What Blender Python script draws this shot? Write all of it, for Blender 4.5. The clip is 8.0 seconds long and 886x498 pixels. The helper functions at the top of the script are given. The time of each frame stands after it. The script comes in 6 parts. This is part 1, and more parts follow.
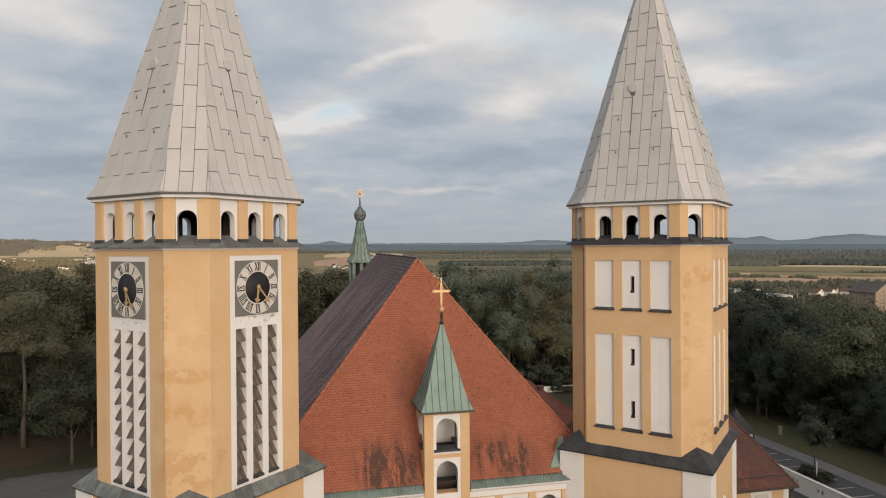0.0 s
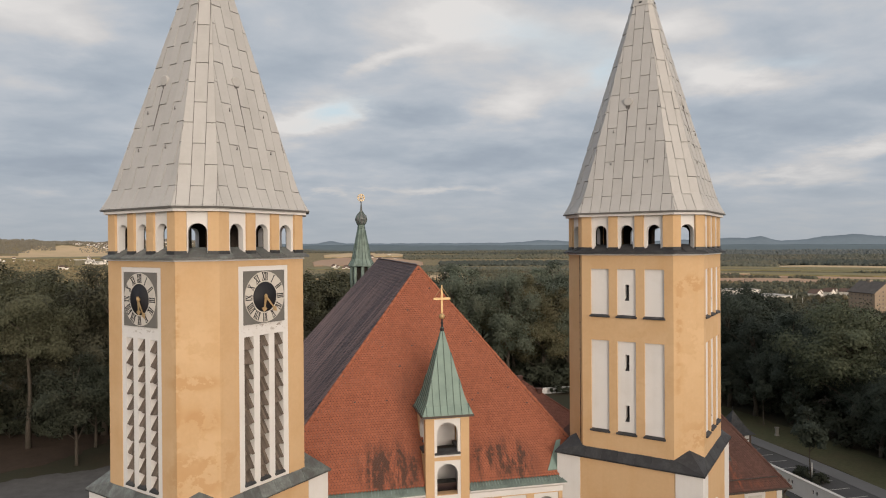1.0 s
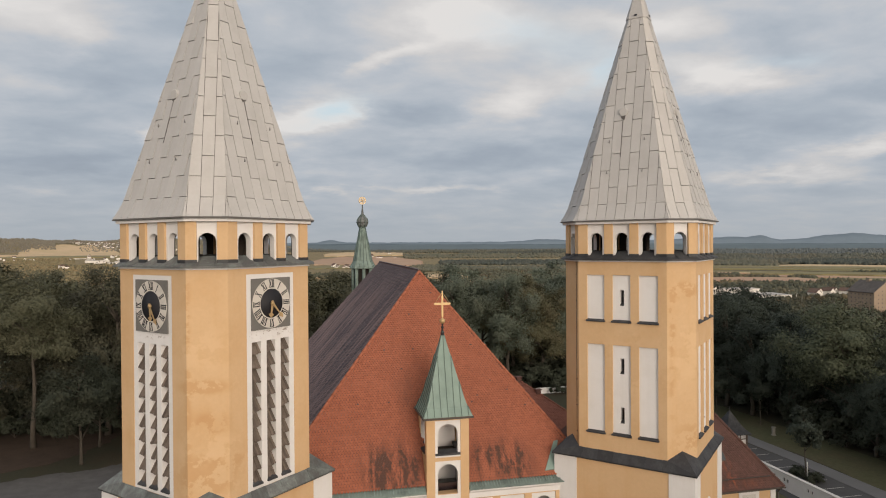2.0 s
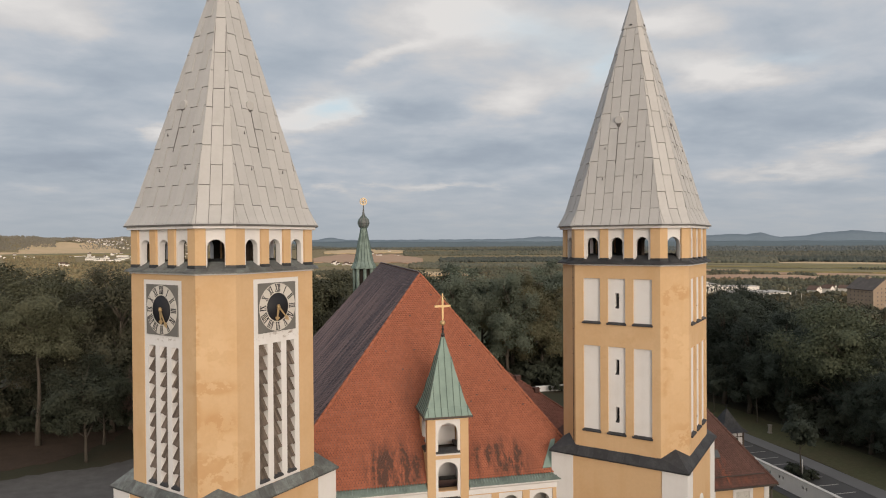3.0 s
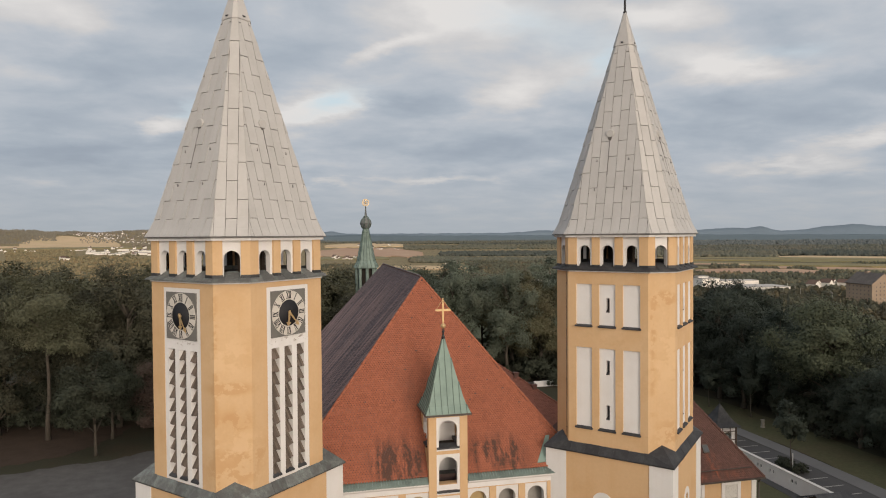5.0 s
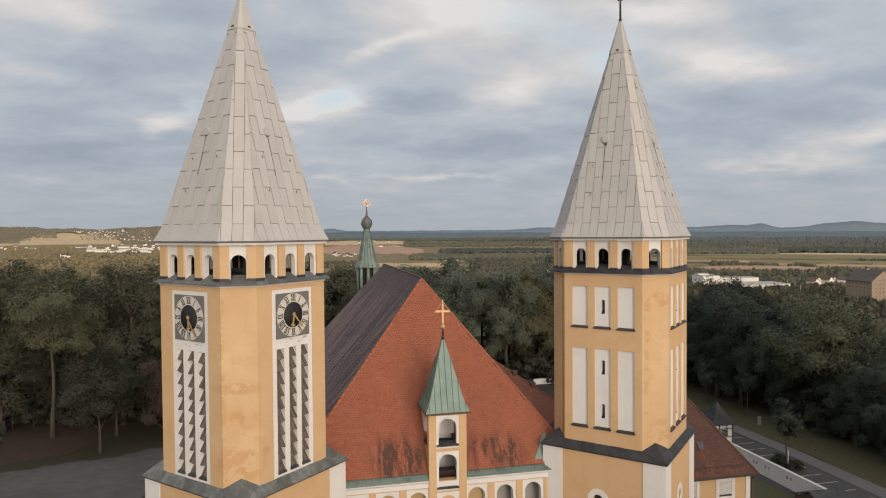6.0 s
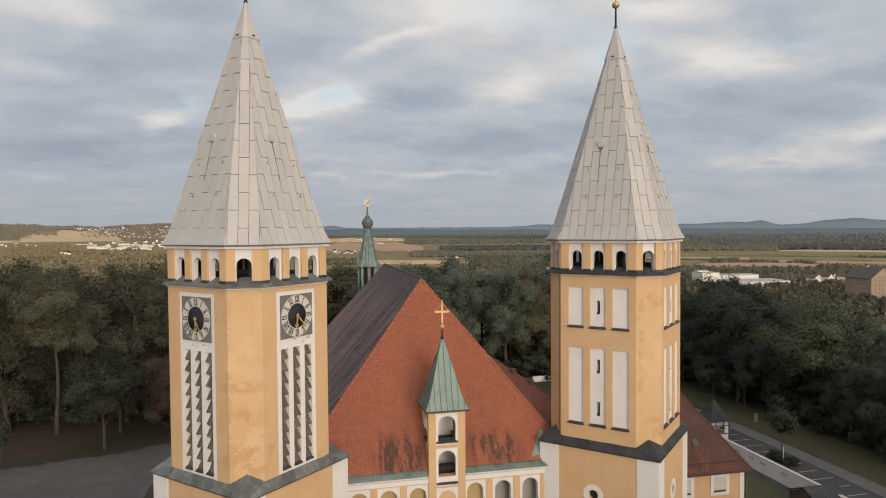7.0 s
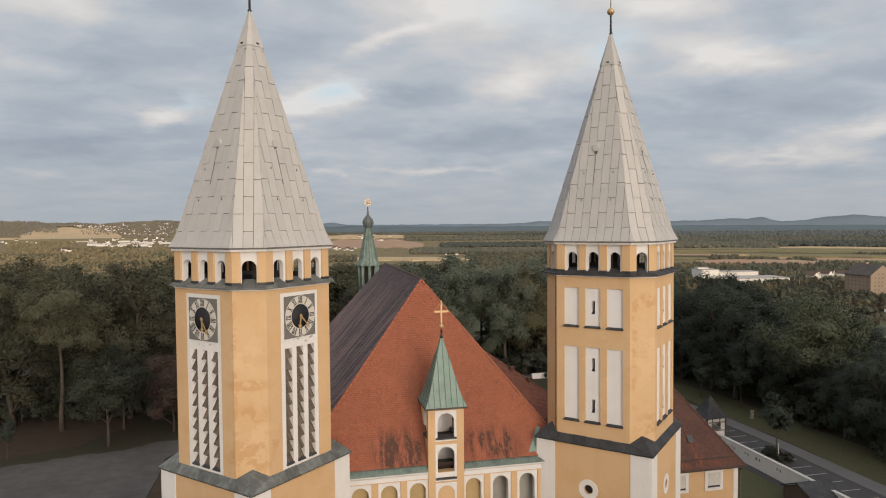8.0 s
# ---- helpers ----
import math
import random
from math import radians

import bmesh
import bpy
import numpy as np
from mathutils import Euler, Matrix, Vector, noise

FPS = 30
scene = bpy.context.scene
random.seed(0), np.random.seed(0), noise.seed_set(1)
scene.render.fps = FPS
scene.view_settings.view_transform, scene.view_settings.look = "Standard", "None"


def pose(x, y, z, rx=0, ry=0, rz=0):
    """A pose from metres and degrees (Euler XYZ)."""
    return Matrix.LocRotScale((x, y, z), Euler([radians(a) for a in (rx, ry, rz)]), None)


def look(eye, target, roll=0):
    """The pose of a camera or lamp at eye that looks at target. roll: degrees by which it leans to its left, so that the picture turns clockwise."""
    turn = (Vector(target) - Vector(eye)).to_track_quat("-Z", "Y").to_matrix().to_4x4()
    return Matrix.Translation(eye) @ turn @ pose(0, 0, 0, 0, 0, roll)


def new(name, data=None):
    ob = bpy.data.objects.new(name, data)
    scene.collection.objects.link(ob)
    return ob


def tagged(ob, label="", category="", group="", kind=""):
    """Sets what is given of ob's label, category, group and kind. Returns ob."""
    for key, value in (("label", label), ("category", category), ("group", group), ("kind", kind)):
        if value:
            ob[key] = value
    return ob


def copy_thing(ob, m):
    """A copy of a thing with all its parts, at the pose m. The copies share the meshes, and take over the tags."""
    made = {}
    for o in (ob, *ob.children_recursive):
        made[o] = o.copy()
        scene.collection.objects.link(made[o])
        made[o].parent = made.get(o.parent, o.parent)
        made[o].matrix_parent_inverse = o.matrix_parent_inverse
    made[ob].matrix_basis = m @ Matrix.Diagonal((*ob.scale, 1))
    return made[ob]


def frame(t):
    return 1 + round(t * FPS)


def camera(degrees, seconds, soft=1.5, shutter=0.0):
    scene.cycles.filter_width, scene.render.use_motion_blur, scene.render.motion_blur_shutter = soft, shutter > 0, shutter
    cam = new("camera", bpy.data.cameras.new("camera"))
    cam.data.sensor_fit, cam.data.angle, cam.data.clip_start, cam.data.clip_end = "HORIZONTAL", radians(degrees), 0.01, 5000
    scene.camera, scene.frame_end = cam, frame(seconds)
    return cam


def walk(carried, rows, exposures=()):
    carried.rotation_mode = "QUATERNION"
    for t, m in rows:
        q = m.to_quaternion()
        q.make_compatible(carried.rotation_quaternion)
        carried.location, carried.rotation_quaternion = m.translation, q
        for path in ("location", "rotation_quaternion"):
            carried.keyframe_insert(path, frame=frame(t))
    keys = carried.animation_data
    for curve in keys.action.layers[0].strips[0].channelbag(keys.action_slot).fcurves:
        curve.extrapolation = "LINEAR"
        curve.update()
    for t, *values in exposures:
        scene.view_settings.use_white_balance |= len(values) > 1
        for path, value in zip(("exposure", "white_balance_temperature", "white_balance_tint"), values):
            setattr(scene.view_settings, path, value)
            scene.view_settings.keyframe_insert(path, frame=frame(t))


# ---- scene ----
# ---------------------------------------------------------------- camera
cam = camera(68.6, 8.0, 1.1)
METRES, EYE, TILT, LEAN, TURN = 8.5, 30.0, -0.5, 0.0, -12.5
ROWS = [
    (0.0, 0.0, 0.0, 0.0, 0.0, 0.16, 0.4),
    (0.5, -0.0023, -0.0581, 0.0291, -0.0, 0.17, 0.39),
    (1.0, -0.0034, -0.1158, 0.0534, -0.01, 0.16, 0.39),
    (1.5, -0.0047, -0.1736, 0.0776, -0.01, 0.13, 0.39),
    (3.0, -0.0071, -0.3467, 0.1435, -0.01, -0.17, 0.41),
    (3.5, -0.0081, -0.4052, 0.1662, -0.01, -0.32, 0.41),
    (4.0, -0.0084, -0.4645, 0.1896, -0.0, -0.45, 0.41),
    (4.5, -0.0087, -0.5236, 0.2126, 0.0, -0.59, 0.41),
    (6.0, -0.0026, -0.7, 0.2765, 0.04, -0.98, 0.43),
    (6.5, 0.0005, -0.7574, 0.2956, 0.05, -1.11, 0.44),
    (7.0, 0.0037, -0.8157, 0.3149, 0.06, -1.25, 0.45),
    (7.5, 0.0071, -0.8744, 0.3332, 0.06, -1.38, 0.47),
    (8.0, 0.012, -0.9346, 0.3514, 0.07, -1.53, 0.48),
]
walk(cam, [(t, pose(0, 0, EYE, TILT, LEAN, TURN) @ pose(METRES * x, METRES * y, METRES * z, 90 + pitch, roll, yaw)) for t, x, y, z, yaw, pitch, roll in ROWS])

# ---------------------------------------------------------------- light
SUN_FROM = Vector((0.20, -0.98, 0.0)).normalized()
SUN_ELEV = radians(6.0)
SKY = 1.0
# cloud masses: bearing, height, half width and half height in degrees, lean, strength
SKY_LIGHT = (
    (0.6, 10.4, 5.5, 1.2, 8, 0.34), (3.0, 11.1, 2.2, 0.8, 12, 0.25), (-10.2, 8.8, 2.2, 1.0, 20, 0.30), (14.8, 19.6, 6.0, 2.4, -5, 0.38),
    (8.5, 15.5, 4.5, 0.6, 18, 0.20), (12.3, 4.8, 4.5, 0.35, 3, 0.26), (35.6, 13.2, 4.2, 1.3, -8, 0.32), (40.7, 5.1, 5.5, 0.55, 0, 0.26),
    (45.6, 6.9, 3.5, 0.7, 5, 0.28), (-19.4, 16.9, 7.5, 2.7, -8, 0.30), (-19.5, 11.8, 5.5, 1.0, 0, 0.16), (2.6, 4.5, 1.4, 0.45, 5, 0.22),
    (18.6, 12.1, 4.5, 1.3, 10, 0.20), (30.6, 17.8, 6.0, 0.9, -10, 0.18), (22.0, 15.0, 11.0, 6.0, 0, 0.10), (38.0, 17.0, 10.0, 3.5, 0, 0.07), (6.1, 4.7, 1.2, 0.25, 0, 0.14), (-19.6, 4.0, 3.5, 0.35, 0, 0.10))
SKY_DARK = (
    (-13.6, 14.3, 5.5, 2.2, 10, 0.18), (-17.4, 6.4, 8.5, 0.9, 3, 0.17), (0.9, 15.4, 5.5, 2.0, 10, 0.16), (9.9, 11.2, 6.5, 1.1, 5, 0.18),
    (16.3, 7.6, 8.0, 1.3, 4, 0.17), (38.7, 9.3, 7.5, 1.3, -3, 0.16), (44.0, 11.0, 6.0, 1.2, 0, 0.12), (42.5, 16.4, 7.0, 1.2, 0, 0.10),
    (-16.0, 10.0, 11.0, 7.0, 0, 0.13), (-5.0, 5.8, 10.0, 1.5, 0, 0.06), (21.2, 4.3, 8.0, 0.8, 0, 0.06), (-8.8, 17.5, 4.5, 1.1, 0, 0.12))
SKY_BLUE = ((3.4, 11.3, 2.3, 0.75, 14, 1.0), (40.3, 13.9, 2.4, 0.6, 0, 0.6), (23.2, 16.9, 6.5, 1.5, -14, 0.5), (26.7, 14.4, 3.0, 0.8, 30, 0.55), (-9.3, 10.3, 1.6, 0.45, 10, 0.6), (18.4, 18.0, 2.5, 1.0, 0, 0.4))

sun_data = bpy.data.lights.new("sun", "SUN")
sun_data.energy, sun_data.angle, sun_data.color = 2.60, radians(28.0), (1.0, 0.85, 0.71)
sun = new("sun", sun_data)
sun.matrix_world = look(SUN_FROM * 100 * math.cos(SUN_ELEV) + Vector((0, 0, 100 * math.sin(SUN_ELEV))), (0, 0, 0))


def build_world():
    world = bpy.data.worlds.new("evening_sky")
    scene.world = world
    world.use_nodes = True
    nt = world.node_tree
    nt.nodes.clear()
    N, L = nt.nodes.new, nt.links.new

    def math_node(op, a, b=None, clamp=False):
        n = N("ShaderNodeMath")
        n.operation, n.use_clamp = op, clamp
        for i, v in enumerate((a, b)):
            if v is None:
                continue
            if isinstance(v, (int, float)):
                n.inputs[i].default_value = v
            else:
                L(v, n.inputs[i])
        return n.outputs[0]

    def ramp(fac, stops):
        n = N("ShaderNodeValToRGB")
        els = n.color_ramp.elements
        while len(els) < len(stops):
            els.new(0.5)
        for e, (p, c) in zip(els, stops):
            e.position, e.color = p, (*c, 1)
        L(fac, n.inputs[0])
        return n.outputs[0]

    def mix(fac, a, b):
        n = N("ShaderNodeMix")
        n.data_type = "RGBA"
        for s, v in ((n.inputs[0], fac), (n.inputs[6], a), (n.inputs[7], b)):
            if isinstance(v, (int, float)):
                s.default_value = v
            elif isinstance(v, tuple):
                s.default_value = (*v, 1)
            else:
                L(v, s)
        return n.outputs[2]

    sky = N("ShaderNodeTexSky")
    sky.sky_type, sky.sun_disc = "NISHITA", False
    sky.sun_elevation = SUN_ELEV
    sky.sun_rotation = math.atan2(SUN_FROM.x, SUN_FROM.y)
    sky_col = N("ShaderNodeVectorMath")
    sky_col.operation = "SCALE"
    sky_col.inputs[3].default_value = 0.12
    L(sky.outputs[0], sky_col.inputs[0])

    co = N("ShaderNodeTexCoord").outputs["Generated"]
    sep = N("ShaderNodeSeparateXYZ")
    L(co, sep.inputs[0])
    up = math_node("ADD", math_node("MAXIMUM", sep.outputs[2], 0.0), 0.17)
    px, py = math_node("DIVIDE", sep.outputs[0], up), math_node("DIVIDE", sep.outputs[1], up)
    flat = N("ShaderNodeCombineXYZ")
    L(px, flat.inputs[0]), L(py, flat.inputs[1])

    def cloud(scale, detail, rough, offset, stretch):
        m = N("ShaderNodeMapping")
        m.inputs["Location"].default_value = offset
        m.inputs["Rotation"].default_value = (0, 0, radians(14))
        m.inputs["Scale"].default_value = stretch
        L(flat.outputs[0], m.inputs[0])
        n = N("ShaderNodeTexNoise")
        n.inputs["Scale"].default_value, n.inputs["Detail"].default_value, n.inputs["Roughness"].default_value = scale, detail, rough
        n.inputs["Distortion"].default_value = 0.15
        L(m.outputs[0], n.inputs["Vector"])
        return n.outputs[0]

    # bearing and height of the view, shaken by noise so that the masses get ragged rims
    ragged = N("ShaderNodeTexNoise")
    ragged.inputs["Scale"].default_value, ragged.inputs["Detail"].default_value, ragged.inputs["Roughness"].default_value = 2.6, 8, 0.6
    L(flat.outputs[0], ragged.inputs["Vector"])
    shake = N("ShaderNodeSeparateXYZ")
    L(ragged.outputs["Color"], shake.inputs[0])
    deg = 180 / math.pi
    bearing = math_node("ADD", math_node("MULTIPLY", math_node("ARCTAN2", sep.outputs[0], sep.outputs[1]), deg), math_node("MULTIPLY", math_node("SUBTRACT", shake.outputs[0], 0.5), 10.0))
    height = math_node("ADD", math_node("MULTIPLY", math_node("ARCSINE", sep.outputs[2]), deg), math_node("MULTIPLY", math_node("SUBTRACT", shake.outputs[1], 0.5), 3.0))

    def masses(table):
        total = None
        for az, el, w, h, lean, k in table:
            dx, dy = math_node("SUBTRACT", bearing, float(az)), math_node("SUBTRACT", height, float(el))
            c, sn = math.cos(radians(lean)), math.sin(radians(lean))
            u = math_node("MULTIPLY", math_node("ADD", math_node("MULTIPLY", dx, c), math_node("MULTIPLY", dy, sn)), 1.0 / w)
            v = math_node("MULTIPLY", math_node("SUBTRACT", math_node("MULTIPLY", dy, c), math_node("MULTIPLY", dx, sn)), 1.0 / h)
            q = math_node("ADD", math_node("MULTIPLY", u, u), math_node("MULTIPLY", v, v))
            g = math_node("MULTIPLY", math_node("POWER", 2.718, math_node("MULTIPLY", q, -1.0)), k)
            total = g if total is None else math_node("ADD", total, g)
        return total

    big = cloud(0.75, 6, 0.5, (3.1, 1.7, 0), (0.6, 1.0, 1))
    fine = cloud(3.3, 9, 0.56, (7.3, 4.2, 0), (0.85, 1.0, 1))
    tone = math_node("ADD", math_node("MULTIPLY", math_node("SUBTRACT", big, 0.5), 0.45), math_node("MULTIPLY", math_node("SUBTRACT", fine, 0.5), 0.66))
    tone = math_node("ADD", math_node("SUBTRACT", math_node("ADD", tone, math_node("MULTIPLY", masses(SKY_LIGHT), 1.35)), math_node("MULTIPLY", masses(SKY_DARK), 1.2)), 0.55)
    col = ramp(tone, [(0.05, (0.285, 0.330, 0.395)), (0.28, (0.345, 0.395, 0.462)), (0.44, (0.408, 0.457, 0.518)), (0.58, (0.490, 0.525, 0.574)), (0.72, (0.610, 0.602, 0.605)), (0.92, (0.755, 0.732, 0.715))])
    blue = mix(0.75, sky_col.outputs[0], (0.68, 0.79, 0.87))
    open_sky = math_node("MULTIPLY", masses(SKY_BLUE), math_node("ADD", math_node("MULTIPLY", fine, 2.2), -0.25), True)
    col = mix(open_sky, col, blue)
    # the deck runs together towards the horizon
    low = ramp(sep.outputs[2], [(0.0, (1, 1, 1)), (0.05, (0.62, 0.62, 0.62)), (0.11, (0.14, 0.14, 0.14)), (0.2, (0, 0, 0))])
    col = mix(math_node("MULTIPLY", low, 0.85), col, (0.385, 0.418, 0.452))
    dot = N("ShaderNodeVectorMath")
    dot.operation = "DOT_PRODUCT"
    L(co, dot.inputs[0])
    dot.inputs[1].default_value = SUN_FROM
    west = ramp(dot.outputs["Value"], [(0.0, (0, 0, 0)), (1.0, (1, 1, 1))])
    col = mix(west, col, (1.35, 1.15, 0.95))
    bg = N("ShaderNodeBackground")
    bg.inputs[1].default_value = SKY
    L(col, bg.inputs[0])
    out = N("ShaderNodeOutputWorld")
    L(bg.outputs[0], out.inputs[0])


build_world()
scene.view_settings.exposure = 0.0

# ---------------------------------------------------------------- materials
def material(name, colour, rough=0.8, metal=0.0, grain=(30.0, 0.06), stain=(0.6, 0.12), stain_colour=None, bump=0.15,
             bump_scale=60.0, piece=0.0, streak=0.0, spec=0.3, island=0.0, hue=None, streak_scale=2.2):
    """A procedural surface: colour with fine grain, large soft stains, vertical streaks, relief, and a shade of its own for each piece."""
    m = bpy.data.materials.new(name)
    m.use_nodes = True
    nt = m.node_tree
    N, L = nt.nodes.new, nt.links.new
    bsdf = nt.nodes["Principled BSDF"]
    bsdf.inputs["Roughness"].default_value, bsdf.inputs["Metallic"].default_value = rough, metal
    bsdf.inputs["Specular IOR Level"].default_value = spec
    pos = N("ShaderNodeNewGeometry")

    def noise_at(scale, detail=4.0, squash=None):
        n = N("ShaderNodeTexNoise")
        n.inputs["Scale"].default_value, n.inputs["Detail"].default_value = scale, detail
        n.inputs["Roughness"].default_value = 0.6
        v = pos.outputs["Position"]
        if squash:
            mp = N("ShaderNodeMapping")
            mp.inputs["Scale"].default_value = squash
            L(v, mp.inputs[0])
            v = mp.outputs[0]
        L(v, n.inputs["Vector"])
        return n.outputs[0]

    def ramped(fac, lo, hi):
        n = N("ShaderNodeMapRange")
        n.inputs[1].default_value, n.inputs[2].default_value = lo, hi
        L(fac, n.inputs[0])
        return n.outputs[0]

    def times(a, k):
        n = N("ShaderNodeMath")
        n.operation = "MULTIPLY"
        L(a, n.inputs[0])
        n.inputs[1].default_value = k
        return n.outputs[0]

    def mix(fac, a, b, blend="MIX"):
        n = N("ShaderNodeMix")
        n.data_type, n.blend_type = "RGBA", blend
        for s, v in ((n.inputs[0], fac), (n.inputs[6], a), (n.inputs[7], b)):
            if isinstance(v, (int, float)):
                s.default_value = v
            elif isinstance(v, tuple):
                s.default_value = (*v[:3], 1)
            else:
                L(v, s)
        return n.outputs[2]

    dark = stain_colour or tuple(c * 0.55 for c in colour)
    col = mix(times(ramped(noise_at(stain[0], 6), 0.45, 0.72), stain[1] * 4), colour, dark)
    col = mix(times(ramped(noise_at(grain[0], 3), 0.3, 0.7), grain[1] * 3), col, tuple(c * 0.7 for c in colour))
    if streak:
        col = mix(times(ramped(noise_at(streak_scale, 5, (1, 1, 0.06)), 0.52, 0.75), streak), col, dark)
    if hue:
        col = mix(ramped(noise_at(0.35, 5), 0.42, 0.62), col, hue)
    if piece:
        info = N("ShaderNodeObjectInfo")
        hsv = N("ShaderNodeHueSaturation")
        L(ramped(info.outputs["Random"], 0, 1), hsv.inputs["Value"])
        mr = hsv.inputs["Value"].links[0].from_node
        mr.inputs[3].default_value, mr.inputs[4].default_value = 1 - piece, 1 + piece
        L(col, hsv.inputs["Color"])
        col = hsv.outputs[0]
    if island:
        hsv = N("ShaderNodeHueSaturation")
        L(ramped(pos.outputs["Random Per Island"], 0, 1), hsv.inputs["Value"])
        mr = hsv.inputs["Value"].links[0].from_node
        mr.inputs[3].default_value, mr.inputs[4].default_value = 1 - island, 1 + island
        L(col, hsv.inputs["Color"])
        col = hsv.outputs[0]
    L(col, bsdf.inputs["Base Color"])
    if bump:
        b = N("ShaderNodeBump")
        b.inputs["Strength"].default_value, b.inputs["Distance"].default_value = bump, 0.02
        L(noise_at(bump_scale, 4), b.inputs["Height"])
        L(b.outputs[0], bsdf.inputs["Normal"])
    return m


OCHRE = material("ochre_render", (0.630, 0.432, 0.248), 0.9, stain=(0.55, 0.11), stain_colour=(0.54, 0.32, 0.145), grain=(7, 0.05), bump=0.3, streak=0.22)
WHITE = material("white_render", (0.74, 0.73, 0.725), 0.9, stain=(0.8, 0.05), stain_colour=(0.5, 0.47, 0.42), grain=(18, 0.03), bump=0.2, streak=0.12)
PATCH = material("render_repair", (0.585, 0.36, 0.175), 0.92, stain=(2.0, 0.15), stain_colour=(0.64, 0.42, 0.22), bump=0.3)
SPIRE = material("grey_metal_sheet", (0.475, 0.466, 0.455), 0.6, stain=(0.9, 0.08), stain_colour=(0.36, 0.35, 0.335), grain=(8, 0.05), bump=0.08, piece=0.04, streak=0.22, spec=0.4)
SEAM = material("grey_metal_seam", (0.125, 0.115, 0.11), 0.7, bump=0.1)
LEAD = material("weathered_lead", (0.125, 0.130, 0.130), 0.6, stain=(2.4, 0.17), stain_colour=(0.27, 0.33, 0.31), grain=(14, 0.2), piece=0.25, spec=0.4, bump=0.3, bump_scale=18, streak=0.25, streak_scale=6.0)
SLATE = material("dark_slate", (0.036, 0.037, 0.042), 0.6, stain=(1.3, 0.22), stain_colour=(0.085, 0.09, 0.092), grain=(16, 0.2), bump=0.4, bump_scale=22, piece=0.16, spec=0.4, streak=0.3, streak_scale=5.0)
COPPER = material("green_copper", (0.25, 0.345, 0.305), 0.6, stain=(1.2, 0.12), stain_colour=(0.15, 0.215, 0.195), grain=(20, 0.06), streak=0.3, piece=0.05, bump=0.1)
GOLD = material("gilt_metal", (0.56, 0.40, 0.21), 0.5, 0.5, stain=(3, 0.05), bump=0.03)
IRON = material("black_iron", (0.03, 0.03, 0.033), 0.5, 0.2)
WOODGREY = material("weathered_boards", (0.108, 0.084, 0.068), 0.85, stain=(4, 0.15), stain_colour=(0.06, 0.045, 0.036), grain=(40, 0.15), piece=0.2, streak=0.9, streak_scale=13.0)
LOUVRE = material("grey_louvre_planks", (0.160, 0.130, 0.108), 0.85, stain=(4, 0.15), stain_colour=(0.085, 0.065, 0.052), grain=(40, 0.15), piece=0.28, streak=0.8, streak_scale=14.0)
DIALGREY = material("dial_field_grey", (0.17, 0.165, 0.155), 0.8, stain=(2, 0.08))
DIALRING = material("dial_ring_pale", (0.62, 0.59, 0.54), 0.8, stain=(2.5, 0.08))
DIALBLACK = material("dial_black", (0.022, 0.022, 0.026), 0.6, stain=(4, 0.1))
# near-black colour that stands in for the shade inside openings
INSIDE_SHADE = material("shaded_inside", (0.045, 0.038, 0.032), 0.9)
ZINC = material("zinc_gutter", (0.10, 0.085, 0.075), 0.5, 0.3)
GUTTER = material("grey_zinc_gutter", (0.21, 0.205, 0.20), 0.5, 0.2, stain=(3, 0.12))
GILT_PALE = material("pale_gilding", (0.66, 0.53, 0.36), 0.6, 0.2, stain=(6, 0.1), bump=0.05)

# ---------------------------------------------------------------- builders
def thing(name, label, category, at=(0, 0, 0), group="", kind="", rz=0.0):
    ob = new(name)
    ob.empty_display_size = 0.3
    ob.matrix_world = pose(*at, 0, 0, rz)
    return tagged(ob, label, category, group, kind)


def link_mesh(bm, name, mat):
    me = bpy.data.meshes.new(name)
    bm.normal_update()
    bm.to_mesh(me)
    bm.free()
    for mm in (mat if isinstance(mat, (list, tuple)) else [mat]):
        me.materials.append(mm)
    return me


def part(name, bm, mat, parent=None, label="", at=None):
    """One mesh object out of a bmesh, under a thing or a part; its coordinates are the parent's."""
    me = bm if isinstance(bm, bpy.types.Mesh) else link_mesh(bm, name, mat)
    ob = new(name, me)
    if parent is not None:
        ob.parent = parent
    if at is not None:
        ob.matrix_local = at
    if label:
        ob["label"] = label
    return ob


def setting(name, bm, mat, label, category):
    return tagged(part(name, bm, mat), label, category, "", "structure")


def box(bm, x0, x1, y0, y1, z0, z1, m=None, mi=0):
    co = [(x, y, z) for z in (z0, z1) for x, y in ((x0, y0), (x1, y0), (x1, y1), (x0, y1))]
    vs = [bm.verts.new(m @ Vector(c) if m else c) for c in co]
    for f in ((3, 2, 1, 0), (4, 5, 6, 7), (0, 1, 5, 4), (1, 2, 6, 5), (2, 3, 7, 6), (3, 0, 4, 7)):
        bm.faces.new([vs[i] for i in f]).material_index = mi
    return vs


def loft(bm, rings, cap=True, closed=True, smooth=False, mi=0):
    rows = [[bm.verts.new(p) for p in r] for r in rings]
    n = len(rows[0])
    for a, b in zip(rows, rows[1:]):
        for i in range(n if closed else n - 1):
            j = (i + 1) % n
            f = bm.faces.new((a[i], a[j], b[j], b[i]))
            f.smooth, f.material_index = smooth, mi
    if cap:
        bm.faces.new(rows[0][::-1]).material_index = mi
        bm.faces.new(rows[-1]).material_index = mi
    return rows


def ring(r, z, n=12, c=(0, 0), a0=0.0):
    return [(c[0] + r * math.cos(a0 + 2 * math.pi * i / n), c[1] + r * math.sin(a0 + 2 * math.pi * i / n), z) for i in range(n)]


